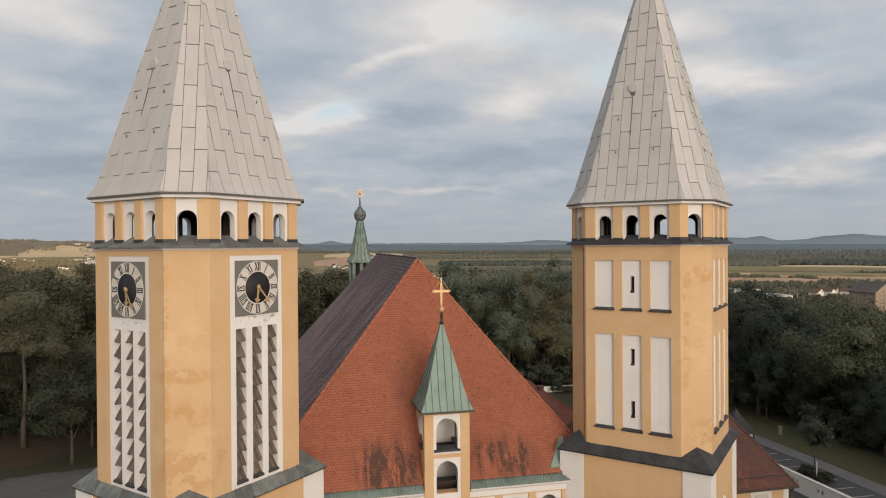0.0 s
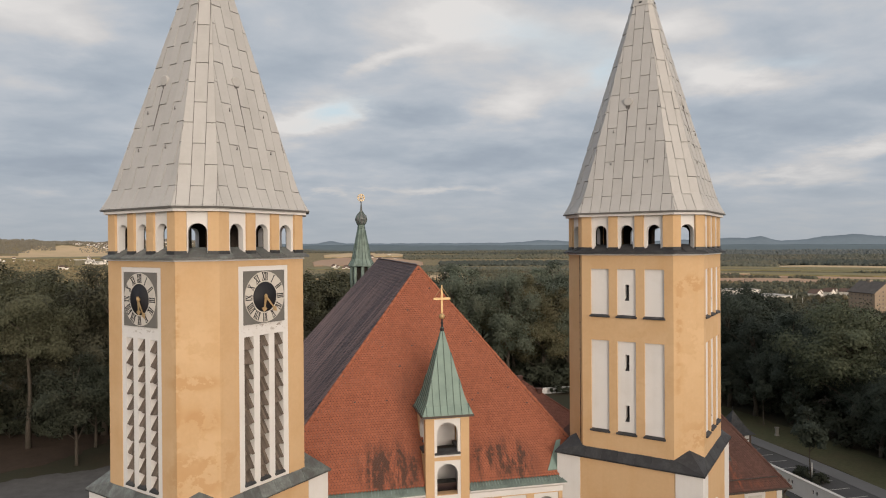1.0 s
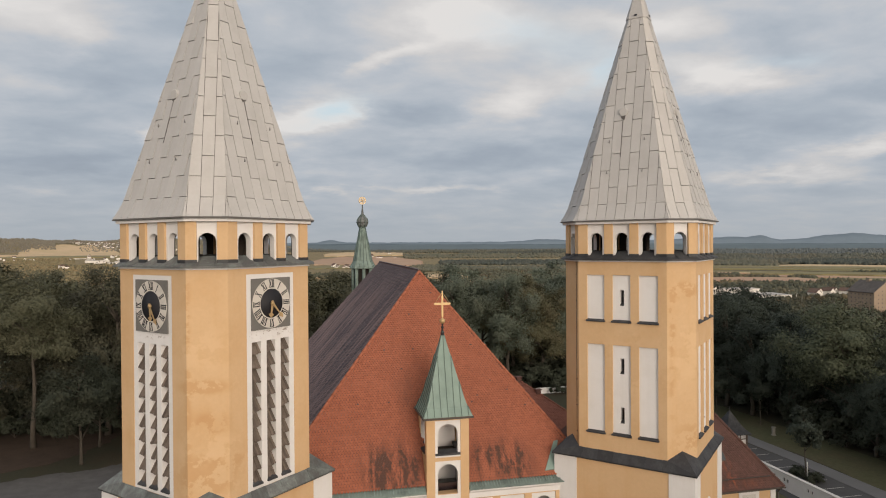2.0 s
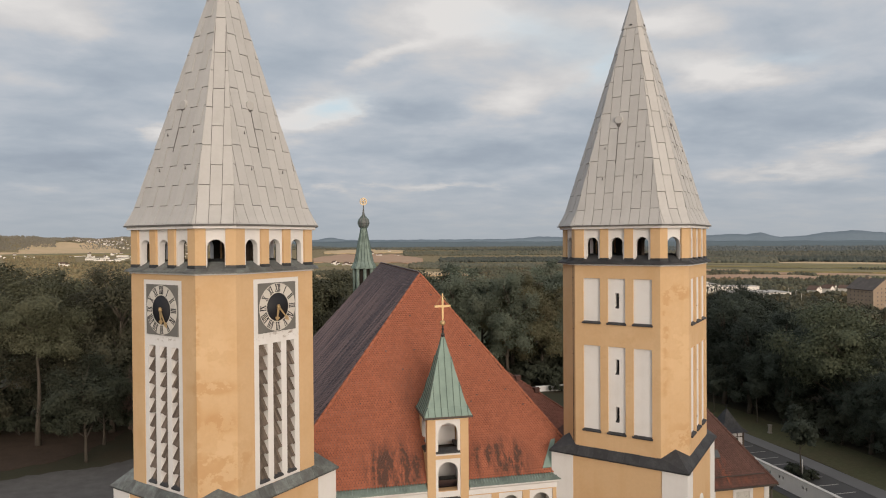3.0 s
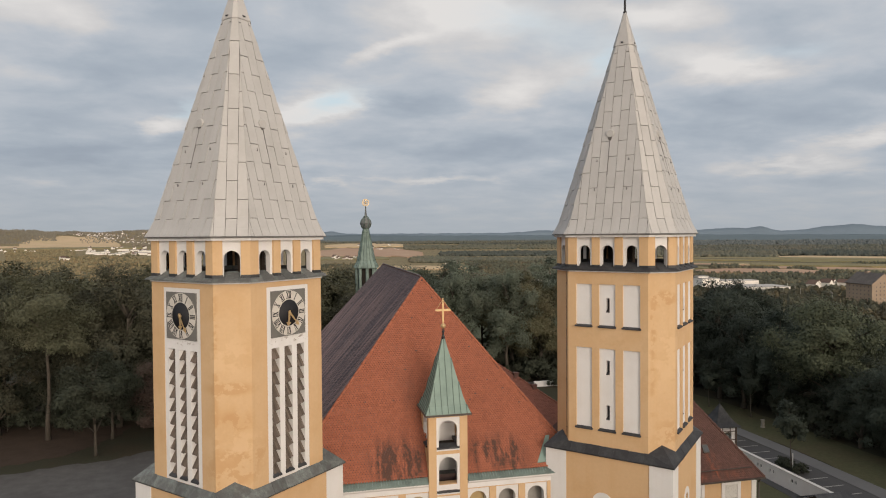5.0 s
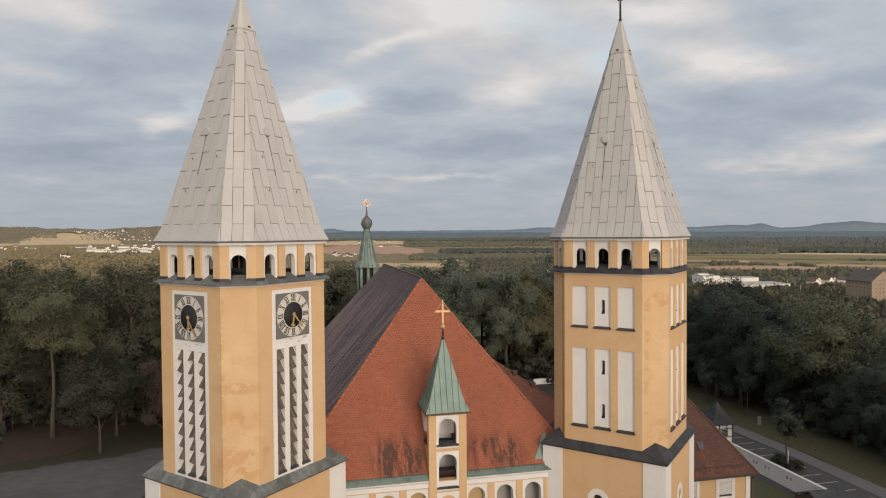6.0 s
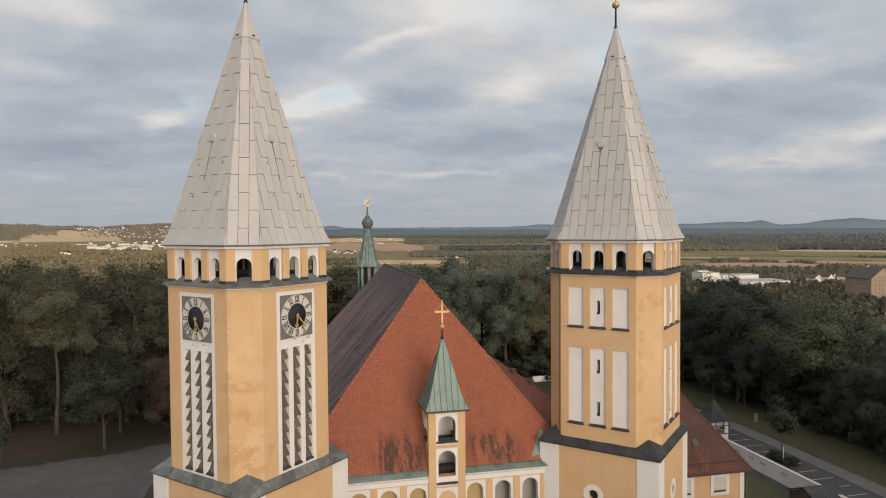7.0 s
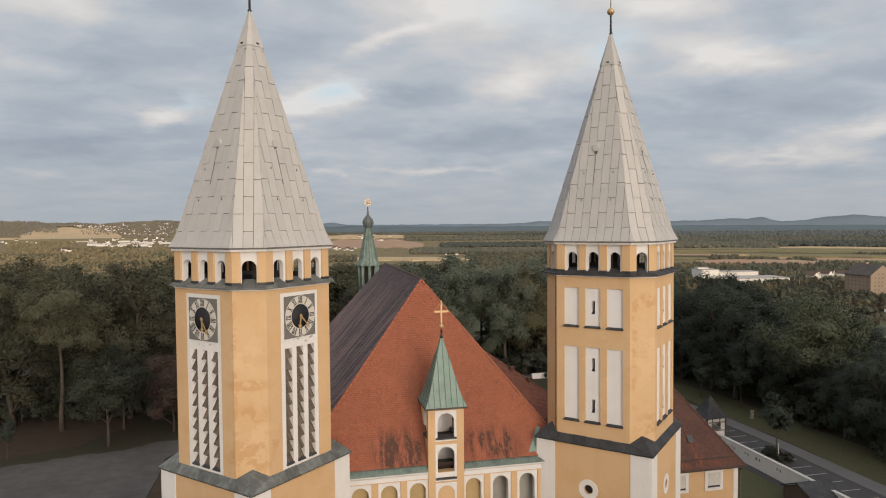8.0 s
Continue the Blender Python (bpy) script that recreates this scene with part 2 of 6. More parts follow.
def lathe(bm, profile, n=14, c=(0, 0), smooth=True, a0=0.0):
    return loft(bm, [ring(max(r, 0.004), z, n, c, a0) for r, z in profile], True, True, smooth)


def tube(bm, a, b, r, n=6, r2=None):
    a, b = Vector(a), Vector(b)
    d = (b - a).normalized()
    u = d.orthogonal().normalized()
    v = d.cross(u)
    r2 = r if r2 is None else r2
    loft(bm, [[p + (u * math.cos(t) + v * math.sin(t)) * q for t in (2 * math.pi * i / n for i in range(n))] for p, q in ((a, r), (b, r2))], True, True, True)


def extrude_poly(bm, pts, off, mi=0):
    """A prism: the polygon pts (3D) pushed along off."""
    off = Vector(off)
    a = [bm.verts.new(p) for p in pts]
    b = [bm.verts.new(Vector(p) + off) for p in pts]
    n = len(a)
    bm.faces.new(a[::-1]).material_index = mi
    bm.faces.new(b).material_index = mi
    for i in range(n):
        bm.faces.new((a[i], a[(i + 1) % n], b[(i + 1) % n], b[i])).material_index = mi


def fix(bm):
    bmesh.ops.recalc_face_normals(bm, faces=bm.faces)
    return bm


def arch_loop(u, w, z0, z1, n=10):
    """The outline of a round-headed opening, centred on u, with its crown at z1."""
    r = w / 2
    return [(u - r, z0), (u + r, z0)] + [(u + r * math.cos(math.pi * i / n), z1 - r + r * math.sin(math.pi * i / n)) for i in range(n + 1)]


def rect_loop(u0, u1, z0, z1):
    return [(u0, z0), (u1, z0), (u1, z1), (u0, z1)]


class Face:
    """A vertical plane: u runs along it, z up, d outwards from it."""
    def __init__(self, origin, normal_deg):
        a = radians(normal_deg)
        self.o = Vector((origin[0], origin[1], 0))
        self.n = Vector((math.cos(a), math.sin(a), 0))
        self.t = Vector((-math.sin(a), math.cos(a), 0))

    def __call__(self, u, z, d=0.0):
        return self.o + self.t * u + self.n * d + Vector((0, 0, z))

    def matrix(self, u, z, d=0.0):
        """u to x, z to y, outwards to z."""
        m = Matrix((self.t, Vector((0, 0, 1)), self.n)).transposed().to_4x4()
        m.translation = self(u, z, d)
        return m


def pierced(bm, face, outer, holes, depth, d=0.0, back=True):
    """A slab of a wall with openings through it: its front at d, its back depth behind."""
    from mathutils.geometry import tessellate_polygon
    loops = [outer] + holes
    flat = [p for lp in loops for p in lp]
    tris = tessellate_polygon([[Vector((u, z, 0)) for u, z in lp] for lp in loops])
    fr = [bm.verts.new(face(u, z, d)) for u, z in flat]
    bk = [bm.verts.new(face(u, z, d - depth)) for u, z in flat]
    for tri in tris:
        a, b, c = (Vector((*flat[i], 0)) for i in tri)
        if (b - a).cross(c - a).z < 0:
            tri = tri[::-1]
        if (b - a).cross(c - a).length < 1e-9:
            continue
        bm.faces.new([fr[i] for i in tri])
        if back:
            bm.faces.new([bk[i] for i in tri][::-1])
    k = 0
    for li, lp in enumerate(loops):
        n = len(lp)
        area = sum(lp[i][0] * lp[(i + 1) % n][1] - lp[(i + 1) % n][0] * lp[i][1] for i in range(n))
        for i in range(n):
            j = (i + 1) % n
            q = [fr[k + i], fr[k + j], bk[k + j], bk[k + i]]
            bm.faces.new(q[::-1] if (area > 0) == (li == 0) else q)
        k += n


def slab(bm, face, u0, u1, z0, z1, d0, d1):
    """A block on a wall plane between depths d0 and d1."""
    pts = [face(u, z, d0) for u, z in rect_loop(u0, u1, z0, z1)]
    extrude_poly(bm, pts, face.n * (d1 - d0))

# ---------------------------------------------------------------- the two bell towers
GROUND = 2.4
AP, HALF = 3.45, 2.29                       # shaft: apothem of the broad faces and half their width
CH = (AP + HALF) / math.sqrt(2)             # apothem of the narrow faces
CHW = (AP - HALF) / math.sqrt(2)            # half their width
BASE, EAVE = 3.60, 3.74                     # half sides of the square foot and of its skirt roof
TOWER_L, TOWER_R = (-4.13, 30.03), (18.12, 31.15)


def octagon(ap, z, half=None):
    """Corners of the eight-sided plan, broad faces on the diagonals."""
    half = HALF * ap / AP if half is None else half
    pts = []
    for k in range(4):
        a = radians(-135 + 90 * k)
        n, t = Vector((math.cos(a), math.sin(a), 0)), Vector((-math.sin(a), math.cos(a), 0))
        pts += [n * ap - t * half + Vector((0, 0, z)), n * ap + t * half + Vector((0, 0, z))]
    return pts


def tower_face(k, d=0.0):
    """Faces in turn: even k broad, odd k narrow."""
    ap = (AP if k % 2 == 0 else CH) + d
    a = -135 + 45 * k
    return Face((ap * math.cos(radians(a)), ap * math.sin(radians(a))), a), (HALF if k % 2 == 0 else CHW)


def spire_sheets(parent, zk):
    """Overlapping metal sheets in rising strips on the eight sides of the spire, cut by the hips."""
    prof = [(zk(z), a) for z, a in ((32.05, 3.67), (32.42, 3.49), (32.95, 3.28), (43.28, 0.545))]
    for k in range(8):
        broad = k % 2 == 0
        ratio = 1.0 if broad else CH / AP
        hw = (HALF if broad else CHW) / AP
        ang = radians(-135 + 45 * k)
        n, t = Vector((math.cos(ang), math.sin(ang), 0)), Vector((-math.sin(ang), math.cos(ang), 0))
        # distances along the slope, with plan distance and half width at each
        sl, run = [(0.0, *prof[0])], 0.0
        for (z0, a0), (z1, a1) in zip(prof, prof[1:]):
            run += math.hypot(z1 - z0, (a1 - a0) * ratio)
            sl.append((run, z1, a1))

        def at(s):
            for (s0, z0, a0), (s1, z1, a1) in zip(sl, sl[1:]):
                if s <= s1 + 1e-6:
                    f = (s - s0) / (s1 - s0)
                    return z0 + (z1 - z0) * f, a0 + (a1 - a0) * f
            return sl[-1][1:]

        def point(u, s, d):
            z, a = at(s)
            return n * (a * ratio + d * 0.96) + t * u + Vector((0, 0, z + d * 0.27))

        width = 0.50
        count = 11 if broad else 5
        for i in range(count):
            u0, u1 = (i - count / 2) * width, (i + 1 - count / 2) * width
            lo = min(abs(u0), abs(u1)) if u0 * u1 > 0 else 0.0
            s_top = run
            if lo > 0.545 * hw:
                z_cut_a = lo / hw                      # plan distance at which the hip meets the strip's inner edge
                if z_cut_a > prof[0][1]:
                    continue
                for (s0, z0, a0), (s1, z1, a1) in zip(sl, sl[1:]):
                    if a1 <= z_cut_a <= a0:
                        s_top = s0 + (s1 - s0) * (a0 - z_cut_a) / (a0 - a1)
            cuts = [0.0, 0.92 + (0.93 if abs(i - count // 2) % 2 else 0.0)]
            if cuts[1] > s_top:
                cuts.pop()
            while cuts[-1] and cuts[-1] + 1.86 < s_top:
                cuts.append(cuts[-1] + 1.86)
            if len(cuts) > 1 and s_top - cuts[-1] < 0.25:
                cuts[-1] = s_top
            else:
                cuts.append(s_top)
            for s0, s1 in zip(cuts, cuts[1:]):
                if s1 <= s0:
                    continue
                s1 -= 0.018 if s1 < s_top else 0.0
                steps = [s0] + [q[0] for q in sl if s0 < q[0] < s1] + [s1]
                left, right = [], []
                for j, s in enumerate(steps):
                    z, a = at(s)
                    lim = a * hw
                    lift = 0.034 - 0.026 * (s - s0) / (s1 - s0)
                    g = 0.0105
                    ua, ub = max(u0 + g, -lim), min(u1 - g, lim)
                    if ub - ua < 0.002:
                        ua = ub = (max(min(u0, lim), -lim) if lo == abs(u0) else max(min(u1, lim), -lim))
                    left.append((ua, s, lift)), right.append((ub, s, lift))
                loop = left + right[::-1]
                clean = []
                for q in loop:
                    if not clean or abs(q[0] - clean[-1][0]) + abs(q[1] - clean[-1][1]) > 0.004:
                        clean.append(q)
                if len(clean) < 3:
                    continue
                bm = bmesh.new()
                top = [bm.verts.new(point(*q)) for q in clean]
                bot = [bm.verts.new(point(q[0], q[1], -0.01)) for q in clean]
                m = len(top)
                # the sheet bends with the roof: strips between the steps
                if len(steps) > 2 and m == 2 * len(steps):
                    for j in range(len(steps) - 1):
                        bm.faces.new((top[m - 1 - j], top[j], top[j + 1], top[m - 2 - j]))
                else:
                    bm.faces.new(top[::-1])
                for a in range(m):
                    b = (a + 1) % m
                    bm.faces.new((top[a], top[b], bot[b], bot[a]))
                fix(bm)
                part("metal_sheet", bm, SPIRE, parent)


def clock(tower, k):
    """A dial on a broad face: grey square, pale hour ring, black middle, gilt pointers."""
    f, _ = tower_face(k)
    m = f.matrix(0.0, 28.33, -0.015)
    bm = bmesh.new()
    box(bm, -1.11, 1.11, -1.11, 1.11, 0, 0.05)
    dial = part("clock_dial", bm, DIALGREY, tower, "square grey clock face with pale hour ring", at=m)
    bm = bmesh.new()
    n = 48
    loft(bm, [[(r * math.cos(2 * math.pi * i / n), r * math.sin(2 * math.pi * i / n), z) for i in range(n)] for r, z in ((1.08, 0.05), (1.08, 0.062), (0.64, 0.062), (0.64, 0.05))], False)
    part("hour_ring", fix(bm), DIALRING, dial)
    bm = bmesh.new()
    lathe(bm, [(0.64, 0.05), (0.64, 0.066), (0.0, 0.07)], 40)
    part("dial_centre", bm, DIALBLACK, dial)
    for h, txt in enumerate(("XII", "I", "II", "III", "IV", "V", "VI", "VII", "VIII", "IX", "X", "XI")):
        a = -2 * math.pi * h / 12
        bm = bmesh.new()
        tm = pose(0, 0, 0.0615, 0, 0, math.degrees(a)) @ pose(0, 0.865, 0)
        wid = {"I": 0.075, "V": 0.17, "X": 0.17}
        tot = sum(wid[c] for c in txt)
        x, hh, th = -tot / 2, 0.155, 0.022
        ends = {1: [], -1: []}
        for c in txt:                                   # strokes share their end corners with one long serif above and below
            w = wid[c]
            xm = x + w / 2
            bars = {"I": [(xm, xm, 0.022)],
                    "V": [(xm - w * 0.34, xm - 0.012, 0.024), (xm + w * 0.34, xm + 0.02, 0.013)],
                    "X": [(xm - w * 0.34, xm + w * 0.34, 0.024), (xm + w * 0.34, xm - w * 0.34, 0.013)]}[c]
            for xa, xb, r in bars:
                bm.faces.new([bm.verts.new(tm @ Vector(p)) for p in ((xa - r, hh, 0), (xb - r, -hh, 0), (xb + r, -hh, 0), (xa + r, hh, 0))])
                ends[1] += [xa - r, xa + r]
                ends[-1] += [xb - r, xb + r]
            x += w
        for sg in (1, -1):
            inner = sorted(set(round(v, 5) for v in ends[sg] + [-tot / 2, tot / 2]))
            loop = [(v, sg * hh, 0) for v in inner] + [(inner[-1], sg * (hh + th), 0), (inner[0], sg * (hh + th), 0)]
            bm.faces.new([bm.verts.new(tm @ Vector(p)) for p in loop])
        bmesh.ops.remove_doubles(bm, verts=bm.verts, dist=0.0004)
        up = bmesh.ops.extrude_face_region(bm, geom=bm.faces[:])
        bmesh.ops.translate(bm, verts=[v for v in up["geom"] if isinstance(v, bmesh.types.BMVert)], vec=(0, 0, 0.008))
        part("numeral", fix(bm), DIALBLACK, dial)
    for name, ang, length, wide in (("hour_hand", 176 if k == 0 else 189, 0.64, 0.068), ("minute_hand", 148 if k == 0 else 138, 0.90, 0.05)):
        bm = bmesh.new()
        tm = pose(0, 0, 0.11 if name == "hour_hand" else 0.13, 0, 0, -ang)
        pts = [(-wide * 0.6, -0.12), (wide * 0.6, -0.12), (wide, 0.0), (wide * 0.55, length * 0.68), (wide * 2.2, length * 0.76), (wide * 1.4, length * 0.86), (0, length),
               (-wide * 1.4, length * 0.86), (-wide * 2.2, length * 0.76), (-wide * 0.55, length * 0.68), (-wide, 0.0)]
        extrude_poly(bm, [tm @ Vector((x, y, 0)) for x, y in pts], (0, 0, 0.018))
        part(name, fix(bm), GOLD, dial, "gilt clock hand")
    bm = bmesh.new()
    lathe(bm, [(0.075, 0.06), (0.075, 0.16), (0.02, 0.18)], 12)
    part("hub", bm, GOLD, dial)


def bell_tower(centre, clocks, lift, skirt_mat, label, reach):
    zk = lambda z: z if z < 33 else 33 + (z - 33) * reach     # the two spires differ a little in height
    tower = thing("bell_tower", label, "tower", (*centre, 0), "church towers")
    zs = 19.58 + lift                                   # eave of the skirt roof
    foot_faces = [Face((BASE * math.cos(radians(a)), BASE * math.sin(radians(a))), a) for a in (-135, -45, 45, 135)]
    # square foot: four walls with a round window each
    for f in foot_faces:
        bm = bmesh.new()
        ocu = [(-0.2 + 0.27 * math.cos(2 * math.pi * i / 20), 16.82 + 0.27 * math.sin(2 * math.pi * i / 20)) for i in range(20)]
        pierced(bm, f, rect_loop(-BASE + 0.5, BASE, GROUND - 0.5, zs), [ocu], 0.5)
        wall = part("foot_wall", bm, OCHRE, tower)
        bm = bmesh.new()
        outer = [(-0.2 + 0.62 * math.cos(2 * math.pi * i / 28), 16.82 + 0.62 * math.sin(2 * math.pi * i / 28)) for i in range(28)]
        inner = [(-0.2 + 0.30 * math.cos(2 * math.pi * i / 28), 16.82 + 0.30 * math.sin(2 * math.pi * i / 28)) for i in range(28)]
        pierced(bm, f, outer, [inner], 0.08, 0.03)
        part("round_window_surround", bm, WHITE, wall, "white plaster ring")
        bm = bmesh.new()
        slab(bm, f, -0.6, 0.2, 16.4, 17.2, -0.17, -0.15)
        part("window_pane", fix(bm), IRON, wall)
    for q in range(4):                                  # white corner strips
        a, b = foot_faces[q], foot_faces[(q + 1) % 4]
        bm = bmesh.new()
        c = (a.n + b.n) * (BASE + 0.035)
        p = [c, c - b.n * 1.25, c - b.n * 1.25 - a.n * 0.06, c - (a.n + b.n) * 0.06, c - a.n * 1.25 - b.n * 0.06, c - a.n * 1.25]
        extrude_poly(bm, [v + Vector((0, 0, GROUND - 0.4)) for v in p], (0, 0, zs - 0.03 - GROUND + 0.4))
        part("corner_strip", fix(bm), WHITE, tower, "white painted corner strip")
    # skirt roof with small broaches on the narrow faces
    oc = octagon(AP + 0.01, zs + 0.45, HALF)
    for q in range(4):
        f0, f1 = foot_faces[q], foot_faces[(q + 1) % 4]
        corner = (f0.n + f1.n) * EAVE + Vector((0, 0, zs))
        prev = (f0.n - f1.n) * EAVE + Vector((0, 0, zs))
        va, vb, vc = oc[2 * q], oc[2 * q + 1], oc[(2 * q + 2) % 8]
        apex = (vb + vc) / 2
        apex = Vector((apex.x, apex.y, zs + 0.88))
        drop = Vector((0, 0, -0.07))
        n_cut = 9
        bm = bmesh.new()
        extrude_poly(bm, [p + Vector((0, 0, -0.035)) for p in (prev, corner, vb, va)], drop * 0.6)
        part("skirt_deck", fix(bm), SLATE, tower)
        for i in range(n_cut):                          # lengths of the skirt
            t0, t1 = i / n_cut, (i + 1) / n_cut
            e0, e1 = prev.lerp(corner, t0), prev.lerp(corner, t1)
            # the upper edge runs only between the shaft's corners
            k0, k1 = [min(max((t * 2 * EAVE - (EAVE - HALF)) / (2 * HALF), 0), 1) for t in (t0, t1)]
            w0, w1 = va.lerp(vb, k0), va.lerp(vb, k1)
            bm = bmesh.new()
            quad = [e0, e1, w1, w0] if (w1 - w0).length > 0.01 else [e0, e1, w1]
            mid = sum(quad, Vector()) / len(quad)
            along = (corner - prev).normalized()
            quad = [p - along * math.copysign(0.005, (p - mid).dot(along)) for p in quad]
            if i % 2:
                quad = [p + Vector((0, 0, 0.012)) for p in quad]
            extrude_poly(bm, quad, drop)
            part("skirt_sheet", fix(bm), skirt_mat, tower)
        bm = bmesh.new()
        up = Vector((0, 0, 0.016))
        a, b, c2, d = corner + up, vb + up, apex, vc + up
        vs = [bm.verts.new(p) for p in (a, b, c2, d, a + drop, b + drop, d + drop)]
        for fi in ((0, 2, 1), (0, 3, 2), (0, 1, 5, 4), (3, 0, 4, 6), (1, 2, 3, 6, 5), (4, 5, 6)):
            bm.faces.new([vs[i] for i in fi])
        part("broach", fix(bm), skirt_mat, tower)
    # shaft
    for k in range(8):
        f, hw = tower_face(k)
        bm = bmesh.new()
        holes = []
        z0, z1 = zs - 0.05, 30.0
        if k % 2 == 0 and clocks:
            holes = [rect_loop(-1.36, 1.36, zs + 0.44, 29.64)]
        elif k % 2 == 0:
            holes = [rect_loop(a, b, lo, hi) for a, b in ((-1.82, -0.88), (-0.46, 0.48), (0.90, 1.86)) for lo, hi in ((26.81, 29.2), (20.95, 25.57))]
        pierced(bm, f, rect_loop(-hw, hw, z0, z1), holes, 0.55)
        wall = part("shaft_wall", bm, OCHRE, tower)
        if k % 2 == 0 and clocks:
            bm = bmesh.new()
            slots = [rect_loop(c - 0.25, c + 0.25, 20.62, 26.72) for c in (-0.82, 0.0, 0.82)]
            pierced(bm, f, rect_loop(-1.36, 1.36, zs + 0.44, 29.64), slots, 0.5, -0.025)
            grille = part("belfry_panel", bm, WHITE, tower, "white belfry panel with louvred slots")
            for c in (-0.82, 0.0, 0.82):
                for j in range(10):
                    zt = 26.85 - j * 0.625
                    for q in range(4):                  # four upright planks to each board, with uneven ends
                        bm = bmesh.new()
                        e = 0.035 * math.sin(7.3 * q + 5.1 * j + 3.7 * c)
                        h = 0.014 * math.sin(3.1 * q + 9.7 * j + c)
                        prof = [(-0.03, zt - 0.60 + e), (-0.03, zt - 0.64 + e), (-0.07, zt - 0.64 + e), (-0.46, zt), (-0.46, zt + 0.07)]
                        extrude_poly(bm, [f(c - 0.25 + 0.125 * q + 0.004, max(z, 20.62), d + h) for d, z in prof], f.t * 0.117)
                        part("louvre_plank", fix(bm), LOUVRE, grille)
                bm = bmesh.new()
                extrude_poly(bm, [f(c - 0.27, z, d) for d, z in ((-0.3, 20.86), (0.05, 20.62), (0.05, 20.56), (-0.3, 20.56))], f.t * 0.54)
                part("sill", fix(bm), SLATE, grille)
            # shade behind the louvres, put in as a near-black back
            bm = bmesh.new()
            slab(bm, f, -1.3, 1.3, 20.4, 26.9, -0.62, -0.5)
            part("belfry_back", fix(bm), INSIDE_SHADE, grille)
            clock(tower, k)
        elif k % 2 == 0:
            for a, b in ((-1.82, -0.88), (-0.46, 0.48), (0.90, 1.86)):
                for lo, hi in ((26.81, 29.2), (20.95, 25.57)):
                    bm = bmesh.new()
                    slits = []
                    if a == -0.46:
                        slits = [rect_loop(-0.08, 0.13, p, q) for p, q in ((27.62, 28.42), (24.1, 24.9), (21.55, 22.36)) if lo < p < hi]
                    pierced(bm, f, rect_loop(a, b, lo, hi), slits, 0.4, -0.09)
                    panel = part("blind_panel", bm, WHITE, wall, "recessed white plaster panel")
                    bm = bmesh.new()
                    extrude_poly(bm, [f(a - 0.05, z, d) for d, z in ((-0.09, lo + 0.075), (0.09, lo - 0.005), (0.09, lo - 0.06), (-0.09, lo - 0.06))], f.t * (b - a + 0.1))
                    part("sill", fix(bm), SLATE, wall, "dark slate sill")
                    for sl in slits:
                        bm = bmesh.new()
                        extrude_poly(bm, [f(-0.08, z, d) for d, z in ((-0.42, sl[0][1] + 0.16), (-0.07, sl[0][1] + 0.02), (-0.07, sl[0][1]), (-0.42, sl[0][1]))], f.t * 0.21)
                        part("slit_sill", fix(bm), SLATE, wall)
                        bm = bmesh.new()
                        slab(bm, f, -0.1, 0.15, sl[0][1] - 0.02, sl[2][1] + 0.02, -0.52, -0.44)
                        part("slit_pane", fix(bm), IRON, wall)
        # ledge under the gallery, in lengths
        fl, _ = tower_face(k)
        cuts = 7 if k % 2 == 0 else 3
        for i in range(cuts):
            def edge(d, t):
                a_, b_ = octagon(AP + d, 0, None)[k], octagon(AP + d, 0, None)[(k + 1) % 8]
                return a_.lerp(b_, t)
            t0, t1 = i / cuts, (i + 1) / cuts
            bm = bmesh.new()
            pr = [(0.25, 29.97), (0.25, 30.03), (-0.45, 30.42), (-0.45, 29.99)]
            if i % 2:
                pr[1], pr[2] = (0.25, 30.055), (-0.45, 30.445)
            loft(bm, [[edge(d, t) + Vector((0, 0, z)) for d, z in pr] for t in (t0, t1)])
            part("ledge_sheet", fix(bm), skirt_mat if not clocks else LEAD, tower)
        # moulding under the ledge
        bm = bmesh.new()
        a_, b_ = octagon(AP + 0.06, 29.89)[k], octagon(AP + 0.06, 29.89)[(k + 1) % 8]
        a2, b2 = octagon(AP - 0.1, 29.89)[k], octagon(AP - 0.1, 29.89)[(k + 1) % 8]
        extrude_poly(bm, [a_, b_, b2, a2], (0, 0, 0.085))
        part("moulding", fix(bm), WHITE, wall)
        # gallery: ochre piers and recessed white arches
        spans = ((-1.80, -0.88), (-0.44, 0.44), (0.88, 1.80)) if k % 2 == 0 else ((-0.40, 0.40),)
        edges = [-hw] + [v for s in spans for v in s] + [hw]
        for a, b in zip(edges[::2], edges[1::2]):
            bm = bmesh.new()
            slab(bm, f, a, b, 30.02, 31.86, -0.38, 0.0)
            pier = part("gallery_pier", fix(bm), OCHRE, tower)
            bm = bmesh.new()
            slab(bm, f, a - 0.015, b + 0.015, 30.05, 30.30, -0.3, 0.018)
            part("pier_flashing", fix(bm), SLATE, pier)
        for a, b in spans:
            bm = bmesh.new()
            c = (a + b) / 2
            w = 0.66 if k % 2 == 0 else 0.72
            pierced(bm, f, rect_loop(a, b, 30.02, 31.86), [arch_loop(c, w, 30.06, 31.40)], 0.28, -0.11)
            part("gallery_arch", bm, WHITE, tower, "white arched gallery opening")
        # dark lining added so the gallery openings look shaded within
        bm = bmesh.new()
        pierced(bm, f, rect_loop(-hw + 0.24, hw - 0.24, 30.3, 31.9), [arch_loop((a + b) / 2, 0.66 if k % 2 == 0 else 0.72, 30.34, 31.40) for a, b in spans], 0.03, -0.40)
        part("gallery_lining", bm, INSIDE_SHADE, tower)
        bm = bmesh.new()
        a_, b_ = octagon(AP + 0.14, 31.86)[k], octagon(AP + 0.14, 31.86)[(k + 1) % 8]
